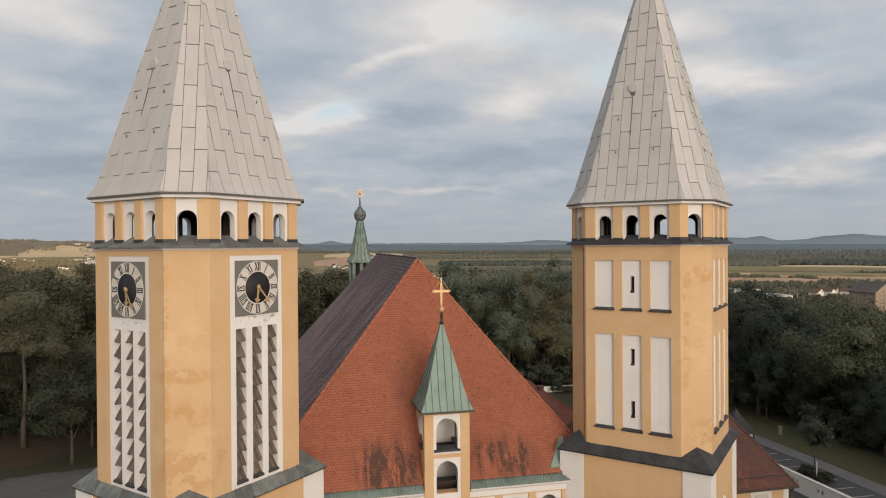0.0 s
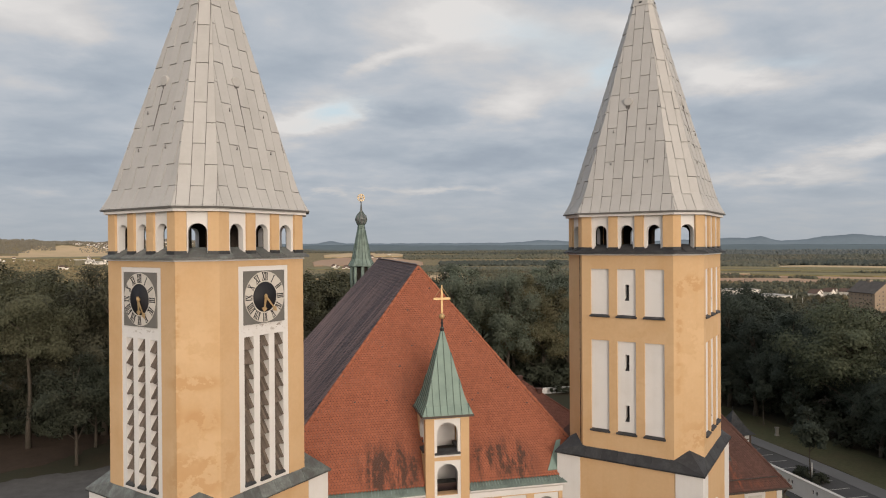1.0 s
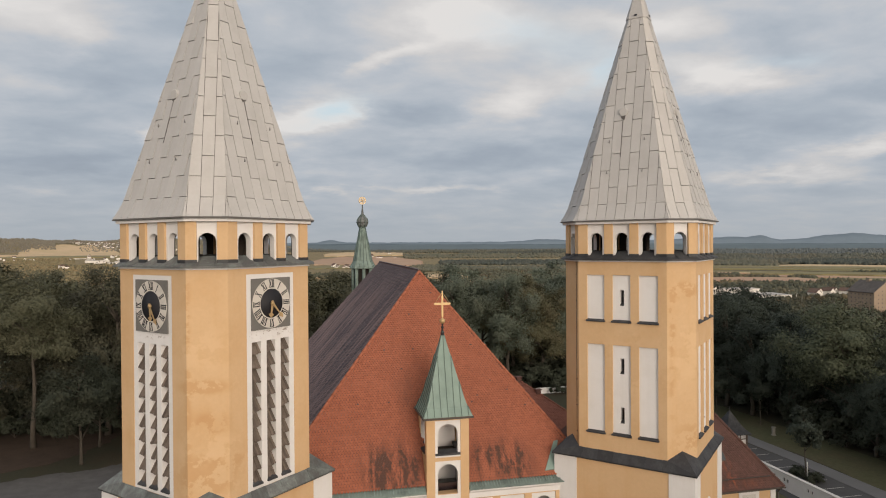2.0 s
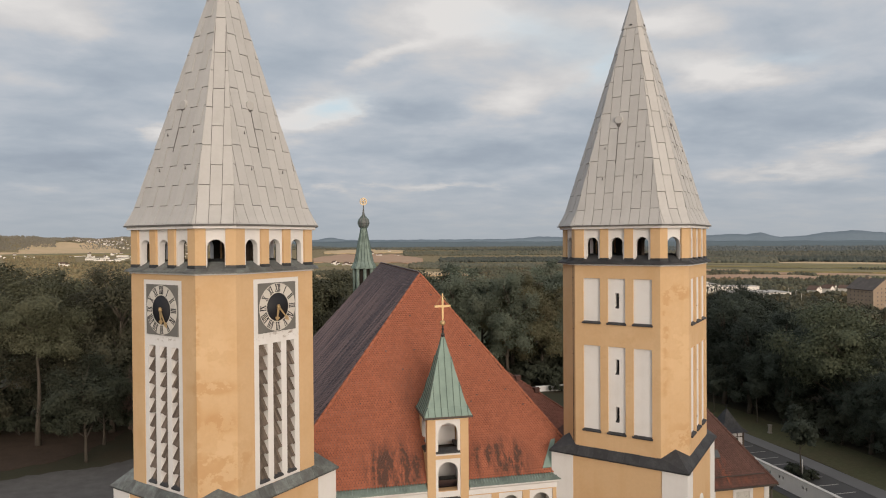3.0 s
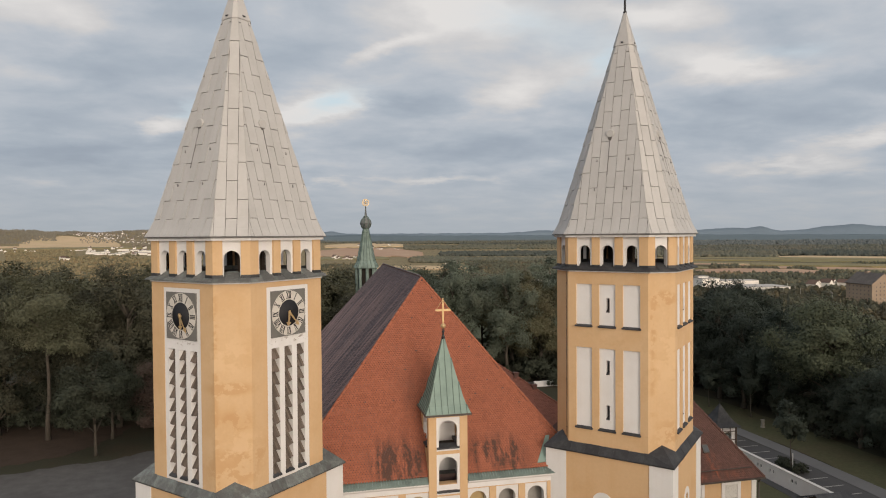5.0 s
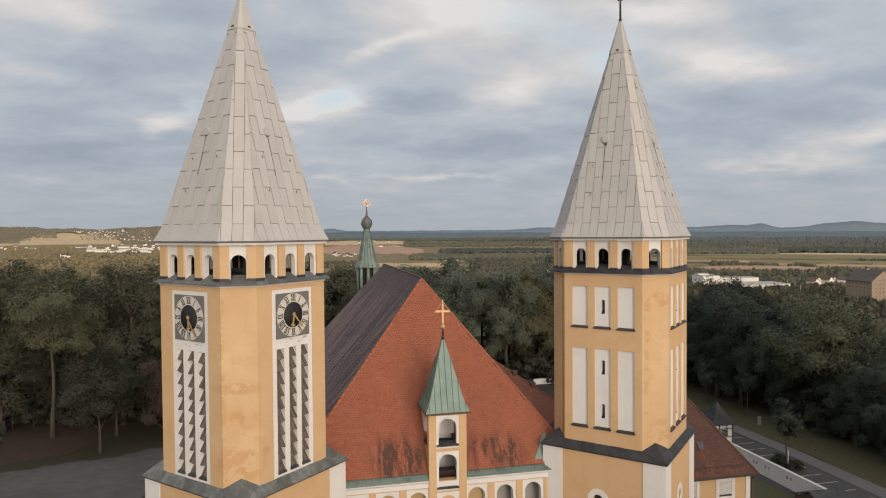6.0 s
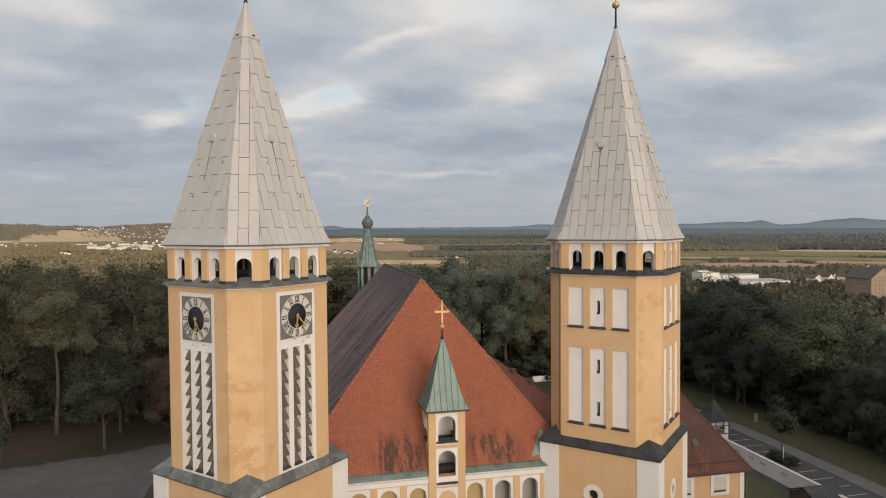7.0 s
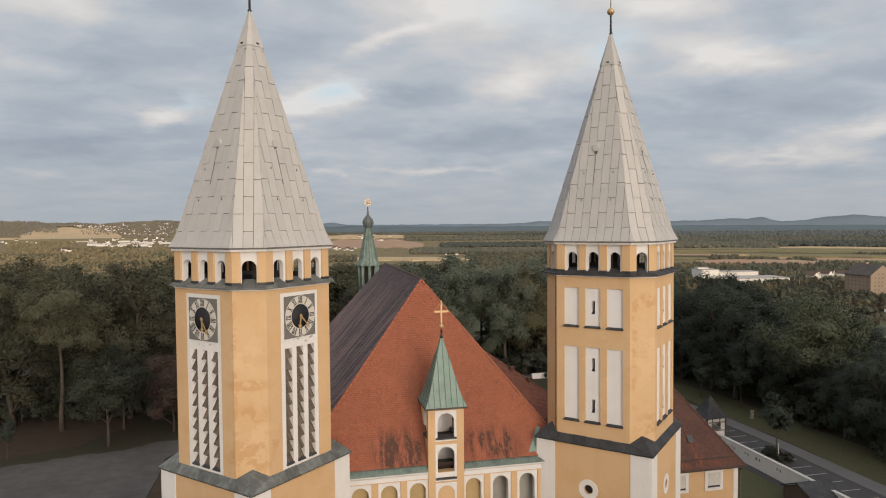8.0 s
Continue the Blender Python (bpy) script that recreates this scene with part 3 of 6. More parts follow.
        a2, b2 = octagon(AP - 0.55, 31.86)[k], octagon(AP - 0.55, 31.86)[(k + 1) % 8]
        extrude_poly(bm, [a_, b_, b2, a2], (0, 0, 0.14))
        part("gallery_cornice", fix(bm), WHITE, tower)
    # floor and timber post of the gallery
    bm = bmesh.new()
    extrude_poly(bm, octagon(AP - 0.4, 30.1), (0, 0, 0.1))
    part("gallery_floor", fix(bm), INSIDE_SHADE, tower)
    for x, y in ((0, 0), (1.1, 1.1), (-1.1, 1.1), (1.1, -1.1), (-1.1, -1.1)):
        bm = bmesh.new()
        box(bm, x - 0.1, x + 0.1, y - 0.1, y + 0.1, 30.2, 32.1)
        part("gallery_post", fix(bm), WOODGREY, tower)
    # spire: closed core, sheets on it, gutter edge, cap, finial
    bm = bmesh.new()
    loft(bm, [octagon(a - 0.012, zk(z)) for z, a in ((31.99, 3.64), (32.05, 3.66), (32.42, 3.48), (32.95, 3.27), (43.28, 0.535), (45.2, 0.05))])
    spire = part("spire", fix(bm), SEAM, tower, "tall eight-sided spire clad in grey metal sheets")
    bm = bmesh.new()
    loft(bm, [octagon(a, z) for z, a in ((32.0, 3.62), (31.985, 3.70), (32.035, 3.715), (32.055, 3.66))])
    part("eave_gutter", fix(bm), GUTTER, spire)
    for k in range(8):                                  # small snow stops above the eave
        a_, b_ = octagon(3.665, zk(32.06))[k], octagon(3.665, zk(32.06))[(k + 1) % 8]
        out = ((a_ + b_) / 2).normalized()
        for i in range(11 if k % 2 == 0 else 4):
            p = a_.lerp(b_, (i + 0.5) / (11 if k % 2 == 0 else 4))
            bm = bmesh.new()
            tube(bm, p + Vector((0, 0, -0.03)), p + Vector((0, 0, 0.055)), 0.02, 5)
            part("snow_stop", bm, GUTTER, spire)
    spire_sheets(spire, zk)
    bm = bmesh.new()
    loft(bm, [octagon(a, zk(z)) for z, a in ((43.22, 0.60), (43.27, 0.60), (44.4, 0.30), (45.25, 0.09), (45.32, 0.09))])
    part("spire_cap", fix(bm), SPIRE, spire)
    for k in (0, 2, 4, 6):
        f, _ = tower_face(k)
        bm = bmesh.new()                                # round vent cowl
        rad, zc = 3.26 - (37.8 - 32.95) * 0.2637, zk(37.84) - (0.16 if clocks else 0.0)
        g = Face((rad * f.n.x, rad * f.n.y), -135 + 45 * k)
        m = g.matrix(-0.25, zc, -0.16)
        loft(bm, [[m @ Vector((r * math.cos(2 * math.pi * i / 18), r * math.sin(2 * math.pi * i / 18), d)) for i in range(18)] for r, d in ((0.225, 0.0), (0.225, 0.29), (0.20, 0.31))])
        part("vent_cowl", fix(bm), SPIRE, spire, "round metal vent cowl")
        bm = bmesh.new()                                # dark neck under the cowl
        extrude_poly(bm, [g(-0.25 - w, zc - h, -0.10) for w, h in ((-0.12, 0.18), (0.12, 0.18), (0.07, 0.42), (-0.07, 0.42))], g.n * 0.24)
        part("cowl_neck", fix(bm), SEAM, spire)
        bm = bmesh.new()                                # dark rod standing in for the strong seam below the cowl
        for z0, r0, z1, r1 in ((37.6, 3.30 - (37.6 - 32.95) * 0.2637, 35.4, 3.30 - (35.4 - 32.95) * 0.2637),):
            tube(bm, Vector((f.n.x * r0, f.n.y * r0, zk(z0))) - f.t * 0.25, Vector((f.n.x * r1, f.n.y * r1, zk(z1))) - f.t * 0.25, 0.02, 5)
        part("conductor", bm, SEAM, spire)
        bm = bmesh.new()
        rad = 0.53
        g = Face((rad * f.n.x, rad * f.n.y), -135 + 45 * k)
        extrude_poly(bm, [g(-0.07, zk(z), d) for d, z in ((-0.15, 43.55), (0.09, 43.42), (0.09, 43.36), (-0.15, 43.36))], g.t * 0.14)
        part("cap_vent", fix(bm), SLATE, spire)
        for zz in (34.6, 36.3, 38.5, 40.3, 41.6):       # little hooks for ladders
            rad = 3.26 - (zz - 32.95) * 0.2637
            for du in (-0.9, 0.95):
                if abs(du) < rad * 0.5:
                    g = Face((rad * f.n.x, rad * f.n.y), -135 + 45 * k)
                    bm = bmesh.new()
                    tube(bm, g(du, zk(zz) - 0.02, 0.0), g(du, zk(zz) - 0.08, 0.09), 0.02, 5)
                    tube(bm, g(du, zk(zz) - 0.08, 0.09), g(du, zk(zz) + 0.05, 0.07), 0.02, 5)
                    part("roof_hook", bm, GUTTER, spire)
    dz = zk(45.3) - 45.3
    bm = bmesh.new()
    lathe(bm, [(r, z + dz) for r, z in ((0.10, 45.25), (0.12, 45.33), (0.07, 45.40), (0.055, 46.4), (0.055, 46.5))], 10)
    part("finial_rod", bm, IRON, tower)
    bm = bmesh.new()
    lathe(bm, [(r, z + dz) for r, z in [(0.05, 46.48)] + [(0.235 * math.cos(a), 46.72 + 0.22 * math.sin(a)) for a in [radians(-80 + 20 * i) for i in range(9)]] + [(0.05, 46.96)]], 20)
    part("finial_ball", bm, GOLD, tower, "gilt ball on the spire")
    bm = bmesh.new()
    tube(bm, (0, 0, 46.9 + dz), (0, 0, 48.9 + dz), 0.03)
    part("finial_cross", bm, GOLD, tower)
    if not clocks:                                      # lightning cable down a narrow face
        f, _ = tower_face(7)
        bm = bmesh.new()
        tube(bm, f(0.62, zs + 0.6, 0.03), f(0.62, 29.9, 0.03), 0.012, 5)
        for i in range(7):
            tube(bm, f(0.62, 20.8 + 1.4 * i, 0.0), f(0.62, 20.8 + 1.4 * i, 0.05), 0.025, 5)
        part("lightning_cable", bm, IRON, tower)
    return tower


tower_clock = bell_tower(TOWER_L, True, 0.38, LEAD, "yellow church bell tower with clock faces, louvres and grey metal spire", 0.977)
tower_plain = bell_tower(TOWER_R, False, 0.0, SLATE, "yellow church bell tower with white panels and grey metal spire", 1.0)


# ---------------------------------------------------------------- nave, facade and turret
AX = 6.99                                    # the church's long axis
RIDGE_Y0, RIDGE_Y1, RIDGE_Z = 38.8, 59.5, 29.15
HIP_Y, HIP_Z = 31.12, 18.40
SIDE = {-1: 0.875, 1: 0.765}                 # run of the two long slopes for each metre of fall

TILE_RED = material("red_clay_tile", (0.385, 0.138, 0.081), 0.85, stain=(0.4, 0.06), stain_colour=(0.23, 0.088, 0.06), grain=(9, 0.08), bump=0.2, island=0.10)
TILE_OLD = material("old_dark_tile", (0.088, 0.066, 0.071), 0.45, stain=(0.5, 0.12), stain_colour=(0.07, 0.056, 0.058), grain=(9, 0.12), bump=0.25, island=0.42)
TILE_WING = material("wing_clay_tile", (0.235, 0.098, 0.070), 0.85, stain=(0.4, 0.12), stain_colour=(0.13, 0.065, 0.052), grain=(9, 0.1), bump=0.2, island=0.10)
TILE_BROWN = material("brown_clay_tile", (0.128, 0.068, 0.056), 0.85, stain=(0.5, 0.14), stain_colour=(0.07, 0.042, 0.038), grain=(9, 0.1), bump=0.2, island=0.14)


def tint_spots(mat, colour, spots, grain=(2.6, 0.5, 0.5), lo=0.44, hi=0.62, most=0.92, tiles=0.0):
    """Tints a material through streaky noise, within soft-edged spots: centre x and z, half width and half height,
    strength.
    """
    nt = mat.node_tree
    N, L = nt.nodes.new, nt.links.new
    bsdf = nt.nodes["Principled BSDF"]
    src = bsdf.inputs["Base Color"].links[0].from_socket
    pos = N("ShaderNodeNewGeometry")
    sep = N("ShaderNodeSeparateXYZ")
    L(pos.outputs["Position"], sep.inputs[0])

    def op(kind, a, b=None):
        n = N("ShaderNodeMath")
        n.operation = kind
        for i, v in enumerate((a, b)):
            if v is None:
                continue
            if isinstance(v, (int, float)):
                n.inputs[i].default_value = v
            else:
                L(v, n.inputs[i])
        return n.outputs[0]
    total = None
    for cx, cz, hx, hz, k in spots:
        dx = op("DIVIDE", op("SUBTRACT", sep.outputs[0], cx), hx)
        dz = op("DIVIDE", op("SUBTRACT", sep.outputs[2], cz), hz)
        g = op("MULTIPLY", op("POWER", 2.718, op("MULTIPLY", op("ADD", op("MULTIPLY", dx, dx), op("MULTIPLY", dz, dz)), -1.0)), k)
        total = g if total is None else op("ADD", total, g)
    mp = N("ShaderNodeMapping")
    mp.inputs["Scale"].default_value = grain
    L(pos.outputs["Position"], mp.inputs[0])
    nz = N("ShaderNodeTexNoise")
    nz.inputs["Scale"].default_value, nz.inputs["Detail"].default_value, nz.inputs["Roughness"].default_value = 1.0, 7, 0.65
    L(mp.outputs[0], nz.inputs["Vector"])
    rng = N("ShaderNodeMapRange")
    rng.inputs[1].default_value, rng.inputs[2].default_value = lo, hi
    L(nz.outputs[0], rng.inputs[0])
    mx = N("ShaderNodeMix")
    mx.data_type = "RGBA"
    amount = op("MULTIPLY", total, rng.outputs[0])
    if tiles:                                           # some tiles catch more of it than their neighbours
        amount = op("MULTIPLY", amount, op("ADD", op("MULTIPLY", pos.outputs["Random Per Island"], 2 * tiles), 1 - tiles))
    L(op("MINIMUM", amount, most), mx.inputs[0])
    L(src, mx.inputs[6])
    mx.inputs[7].default_value = (*colour, 1)
    L(mx.outputs[2], bsdf.inputs["Base Color"])


tint_spots(TILE_BROWN, (0.32, 0.105, 0.055), ((32.35, 12.75, 0.35, 0.7, 1.7), (33.5, 12.0, 1.2, 0.22, 0.5), (30.9, 12.0, 1.0, 0.2, 0.4)), (2.0, 0.5, 0.6), 0.40, 0.60, 0.8, 0.4)
# mossy streaks low on the red slope, and a faint darker spot left of the turret
tint_spots(TILE_RED, (0.075, 0.05, 0.042), ((3.3, 19.1, 0.55, 0.85, 1.8), (4.6, 19.0, 0.8, 0.95, 1.9), (9.2, 19.4, 0.7, 0.6, 1.0), (10.4, 19.4, 0.4, 0.6, 1.3), (11.2, 19.1, 0.45, 0.65, 1.5), (10.0, 18.9, 1.6, 0.7, 1.0), (5.3, 22.5, 0.5, 1.2, 0.35), (4.2, 19.2, 1.6, 0.9, 0.4)), (2.0, 0.4, 0.5), 0.40, 0.60, 0.88, 0.55)

# paler pinkish streaks running up the dark slope
tint_spots(TILE_OLD, (0.30, 0.195, 0.180), ((1.5, 23.5, 6.5, 6.5, 1.4), (-3, 18, 5, 4, 0.8)), (0.14, 2.1, 0.14), 0.44, 0.70, 0.7)
tint_spots(WHITE, (0.20, 0.15, 0.11), ((-1.6, 27.04, 0.75, 0.12, 1.6), (-6.5, 27.04, 0.5, 0.1, 0.7)), (5.0, 5.0, 8.0), 0.54, 0.6, 0.75)
# blotches of repaired and rain-darkened render on the towers' narrow front faces
tint_spots(OCHRE, (0.50, 0.285, 0.125), ((-4.3, 25.1, 0.75, 0.22, 1.7), (-4.05, 23.6, 0.5, 0.34, 1.7), (-4.2, 21.4, 0.9, 0.75, 1.2), (-3.6, 22.0, 0.8, 0.3, 0.8), (-4.9, 26.0, 0.12, 5.0, 0.6), (-6.9, 24.0, 0.5, 3.5, 0.5), (18.3, 28.5, 0.6, 0.35, 1.3), (17.6, 27.2, 0.16, 1.4, 1.0), (17.55, 24.2, 0.14, 2.0, 0.5), (18.6, 21.0, 0.9, 0.8, 0.6)),
     (1.4, 1.4, 1.7), 0.48, 0.53, 0.55)
# paler areas where the wash was renewed
tint_spots(OCHRE, (0.70, 0.50, 0.30), ((-4.0, 22.6, 1.1, 0.5, 0.9), (-4.3, 26.6, 1.0, 0.8, 0.6), (18.4, 25.5, 1.0, 1.6, 0.7), (16.0, 24.0, 1.2, 3.0, 0.4)), (0.8, 0.8, 0.9), 0.47, 0.53, 0.4)


def tiled_plane(name, origin, across, upslope, length, inside, mat, parent, cw=0.17, ch=0.15, thick=0.016, label="", lap=0.03, rolls=0.0):
    """Rows of plain tiles on a slope, as one sheet of real tiles: inside(u, v) says where the roof is."""
    across, upslope = Vector(across).normalized(), Vector(upslope).normalized()
    n = across.cross(upslope)
    if n.z < 0:
        n = -n
    o = Vector(origin)
    verts, faces = [], []
    (u0, u1), (v0, v1) = length
    row = 0
    v = v0
    while v < v1:
        u = u0 - (cw / 2 if row % 2 and not rolls else 0)
        while u < u1:
            uc, vc = u + cw / 2, v + ch / 2
            if inside(uc, vc):
                b = len(verts)
                j = (math.sin(uc * 37.1 + vc * 91.7) * 43758.5) % 1.0
                low, high = lap + thick + 0.008 * (j - 0.5), 0.012
                g = 0.006
                ua, ub, um = u + g, u + cw - g, uc
                dip = ch * 0.34 if not rolls else 0.0
                for (uu, vv, h) in ((ua, v + dip, low), (um, v - 0.01, low), (ub, v + dip, low + rolls), (ub, v + ch + 0.02, high + rolls), (ua, v + ch + 0.02, high),
                                    (ua, v + dip, 0.0), (um, v - 0.01, 0.0), (ub, v + dip, 0.0)):
                    verts.append(o + across * uu + upslope * vv + n * h)
                faces += [(b, b + 1, b + 2, b + 3, b + 4), (b + 1, b, b + 5, b + 6), (b + 2, b + 1, b + 6, b + 7), (b, b + 4, b + 5), (b + 3, b + 2, b + 7)]
            u += cw
        v += ch
        row += 1
    me = bpy.data.meshes.new(name)
    me.from_pydata(verts, [], faces)
    me.materials.append(mat)
    ob = part(name, me, mat, parent, label)
    ob["kind"] = "stuff"
    return ob


church = thing("church_nave", "church nave with steep hipped roof of red clay tiles", "church", (0, 0, 0))
apex, tail = Vector((AX, RIDGE_Y0, RIDGE_Z)), Vector((AX, RIDGE_Y1, RIDGE_Z))
EAVE_Z = 13.0


def nave_roof():
    halves = {s: (RIDGE_Z - EAVE_Z) * SIDE[s] for s in (-1, 1)}
    hips = {s: (RIDGE_Z - HIP_Z) * SIDE[s] for s in (-1, 1)}
    hip_run = (RIDGE_Y0 - HIP_Y) / (RIDGE_Z - HIP_Z)
    front = RIDGE_Y0 - hip_run * (RIDGE_Z - HIP_Z)
    # closed core under the tiles
    bm = bmesh.new()
    pts = [Vector(p) for p in ((AX - hips[-1], front, HIP_Z), (AX + hips[1], front, HIP_Z), (AX + halves[1], front + 6, EAVE_Z), (AX + halves[1], RIDGE_Y1 + 6, EAVE_Z), (AX - halves[-1], RIDGE_Y1 + 6, EAVE_Z), (AX - halves[-1], front + 6, EAVE_Z))]
    vs = [bm.verts.new(p) for p in pts]
    a, t = bm.verts.new(apex), bm.verts.new(tail)
    # the slope leaves room for the turret
    rise = (RIDGE_Z - HIP_Z) / (RIDGE_Y0 - HIP_Y)
    nt = [bm.verts.new((AX + x, y, HIP_Z + (y - HIP_Y) * rise)) for x, y in ((-0.95, front), (-0.95, 33.0), (0.95, 33.0), (0.95, front))]
    for f in ((vs[0], *nt, vs[1], a), (vs[1], vs[2], vs[3], t, a), (vs[3], vs[4], t), (vs[4], vs[5], vs[0], a, t), (vs[5], vs[4], vs[3], vs[2]), (vs[0], vs[5], vs[2], vs[1], nt[3], nt[0])):
        bm.faces.new(f)
    core = part("roof_deck", fix(bm), TILE_OLD, church)
    up = Vector((0, RIDGE_Y0 - HIP_Y, RIDGE_Z - HIP_Z))
    ls = up.length
    tiled_plane("hip_tiles", (AX, HIP_Y, HIP_Z), (1, 0, 0), up, ((-hips[-1] - 0.3, hips[1] + 0.3), (-0.1, ls)),
                lambda u, v: -hips[-1] * (1 - v / ls) + 0.08 < u < hips[1] * (1 - v / ls) - 0.08 and not (abs(u) < 1.0 and v < 2.95), TILE_RED, church, 0.155, 0.14, 0.015, "red clay roof tiles", 0.028)
    for sgn in (-1, 1):
        half = halves[sgn]
        up2 = Vector((-sgn * half, 0, RIDGE_Z - EAVE_Z))
        ls2 = up2.length

        def inside(u, v):
            z = EAVE_Z + (RIDGE_Z - EAVE_Z) * v / ls2
            y = RIDGE_Y0 + u
            lo = RIDGE_Y0 - hip_run * (RIDGE_Z - z)
            return y > max(lo, front) + 0.12 and y < RIDGE_Y1 + 6 * (1 - v / ls2) - 0.1
        tiled_plane("slope_tiles", (AX + sgn * half, RIDGE_Y0, EAVE_Z), (0, 1, 0), up2, ((-8, RIDGE_Y1 - RIDGE_Y0 + 6), (0.0 if sgn < 0 else 8.0, ls2)),
                    inside, TILE_OLD, church, 0.22, 0.25, 0.035, "dark weathered roof tiles", 0.045, 0.05)
    # ridge and hip caps

    def caps(p, q, mat, n):
        me = None
        for i in range(n):
            a, b = p.lerp(q, i / n), p.lerp(q, (i + 1.12) / n)
            bm = bmesh.new()
            tube(bm, (0, 0, 0), (0, 0, (b - a).length), 0.095, 8, 0.078)
            me = me or link_mesh(bm, "ridge_tile", mat)
            if bm.is_valid:
                bm.free()
            part("ridge_tile", me, mat, church, at=Matrix.Translation(a) @ (b - a).to_track_quat("Z", "Y").to_matrix().to_4x4())
    caps(tail, apex, TILE_BROWN, 46)
    caps(Vector((AX - hips[-1], front, HIP_Z)), apex, TILE_RED, 36)
    caps(Vector((AX + hips[1], front, HIP_Z)), apex, TILE_RED, 36)
    # walls
    bm = bmesh.new()
    box(bm, AX - halves[-1] + 0.6, AX + halves[1] - 0.6, 32.0, RIDGE_Y1 + 5.5, GROUND - 0.5, EAVE_Z + 0.05)
    part("nave_wall", fix(bm), OCHRE, church)


nave_roof()

# facade arcade between the towers
FY, CORN = 30.95, 18.02
COPPER_DULL = material("dull_copper", (0.235, 0.305, 0.28), 0.6, stain=(1.5, 0.2), stain_colour=(0.10, 0.125, 0.12), grain=(12, 0.15), piece=0.22, bump=0.1)
LOGGIA = material("loggia_plaster", (0.50, 0.37, 0.19), 0.9, stain=(0.9, 0.15), stain_colour=(0.38, 0.28, 0.15), grain=(5, 0.08), streak=0.3)
LOGGIA_GREY = material("loggia_grey_plaster", (0.40, 0.385, 0.355), 0.9, stain=(0.9, 0.15), grain=(5, 0.08), streak=0.4)
COPPER_SEAM = material("copper_seam", (0.105, 0.155, 0.138), 0.6, bump=0.1)
COPPER_OLD = material("streaked_copper", (0.245, 0.318, 0.282), 0.6, stain=(1.4, 0.2), stain_colour=(0.085, 0.115, 0.10), grain=(12, 0.12), streak=0.85, streak_scale=4.5, piece=0.1, bump=0.1)
facade = thing("facade_arcade", "yellow and white facade wall with a row of round arches", "facade", (0, 0, 0))
ff = Face((AX, FY), -90)                    # u runs along +x
X0, X1 = 0.2 - AX, 13.75 - AX
arches = [s * 1.765 for s in (-3, -2, -1, 1, 2, 3)]
bm = bmesh.new()
pierced(bm, ff, rect_loop(X0, X1, GROUND - 0.5, CORN - 0.14), [rect_loop(c - 0.68, c + 0.68, 13.6, 17.49) for c in arches], 0.5)
part("arcade_wall", bm, OCHRE, facade)
for c in arches:
    bm = bmesh.new()
    pierced(bm, ff, rect_loop(c - 0.68, c + 0.68, 13.6, 17.49), [arch_loop(c, 1.02, 14.2, 17.29, 14)], 0.4, -0.07)
    part("arch_surround", bm, WHITE, facade, "white plaster arch")
    bm = bmesh.new()
    back = -0.62 if c < 3 else -1.1
    slab(bm, ff, c - 0.9, c + 0.9, 13.5, 17.7, back, back + 0.08)
    part("loggia_back", fix(bm), LOGGIA if c < 3 else LOGGIA_GREY, facade)
bm = bmesh.new()
slab(bm, ff, X0, X1, 17.55, 17.85, -0.02, 0.03)
part("frieze", fix(bm), WHITE, facade)
for a, b in ((X0, -1.16), (1.16, X1)):
    bm = bmesh.new()
    extrude_poly(bm, [ff(a, z, d) for d, z in ((-0.3, 17.83), (0.05, 17.83), (0.16, 17.93), (0.16, 18.01), (-0.3, 18.01))], ff.t * (b - a))
    part("cornice", fix(bm), WHITE, facade, "white moulded cornice")
    n = max(4, int((b - a) / 0.16))
    bm = bmesh.new()
    extrude_poly(bm, [ff(a, z, d) for d, z in ((-0.3, 18.2), (-0.3, 18.36), (0.2, 18.06), (0.2, 18.014), (-0.3, 18.014))], ff.t * (b - a))
    gut = part("copper_coping", fix(bm), COPPER_DULL, facade, "green copper coping")
    for i in range(n):                      # ribs of the coping
        u = a + (i + 0.5) * (b - a) / n
        bm = bmesh.new()
        extrude_poly(bm, [ff(u - 0.02, z, d) for d, z in ((-0.3, 18.36), (-0.3, 18.41), (0.1, 18.17), (0.1, 18.11))], ff.t * 0.04)
        part("coping_rib", fix(bm), COPPER_DULL, gut)

# ridge turret on the facade
turret = thing("facade_turret", "small yellow turret with green copper roof and gilt cross", "turret", (AX, 32.0, 0))
TH = 1.13
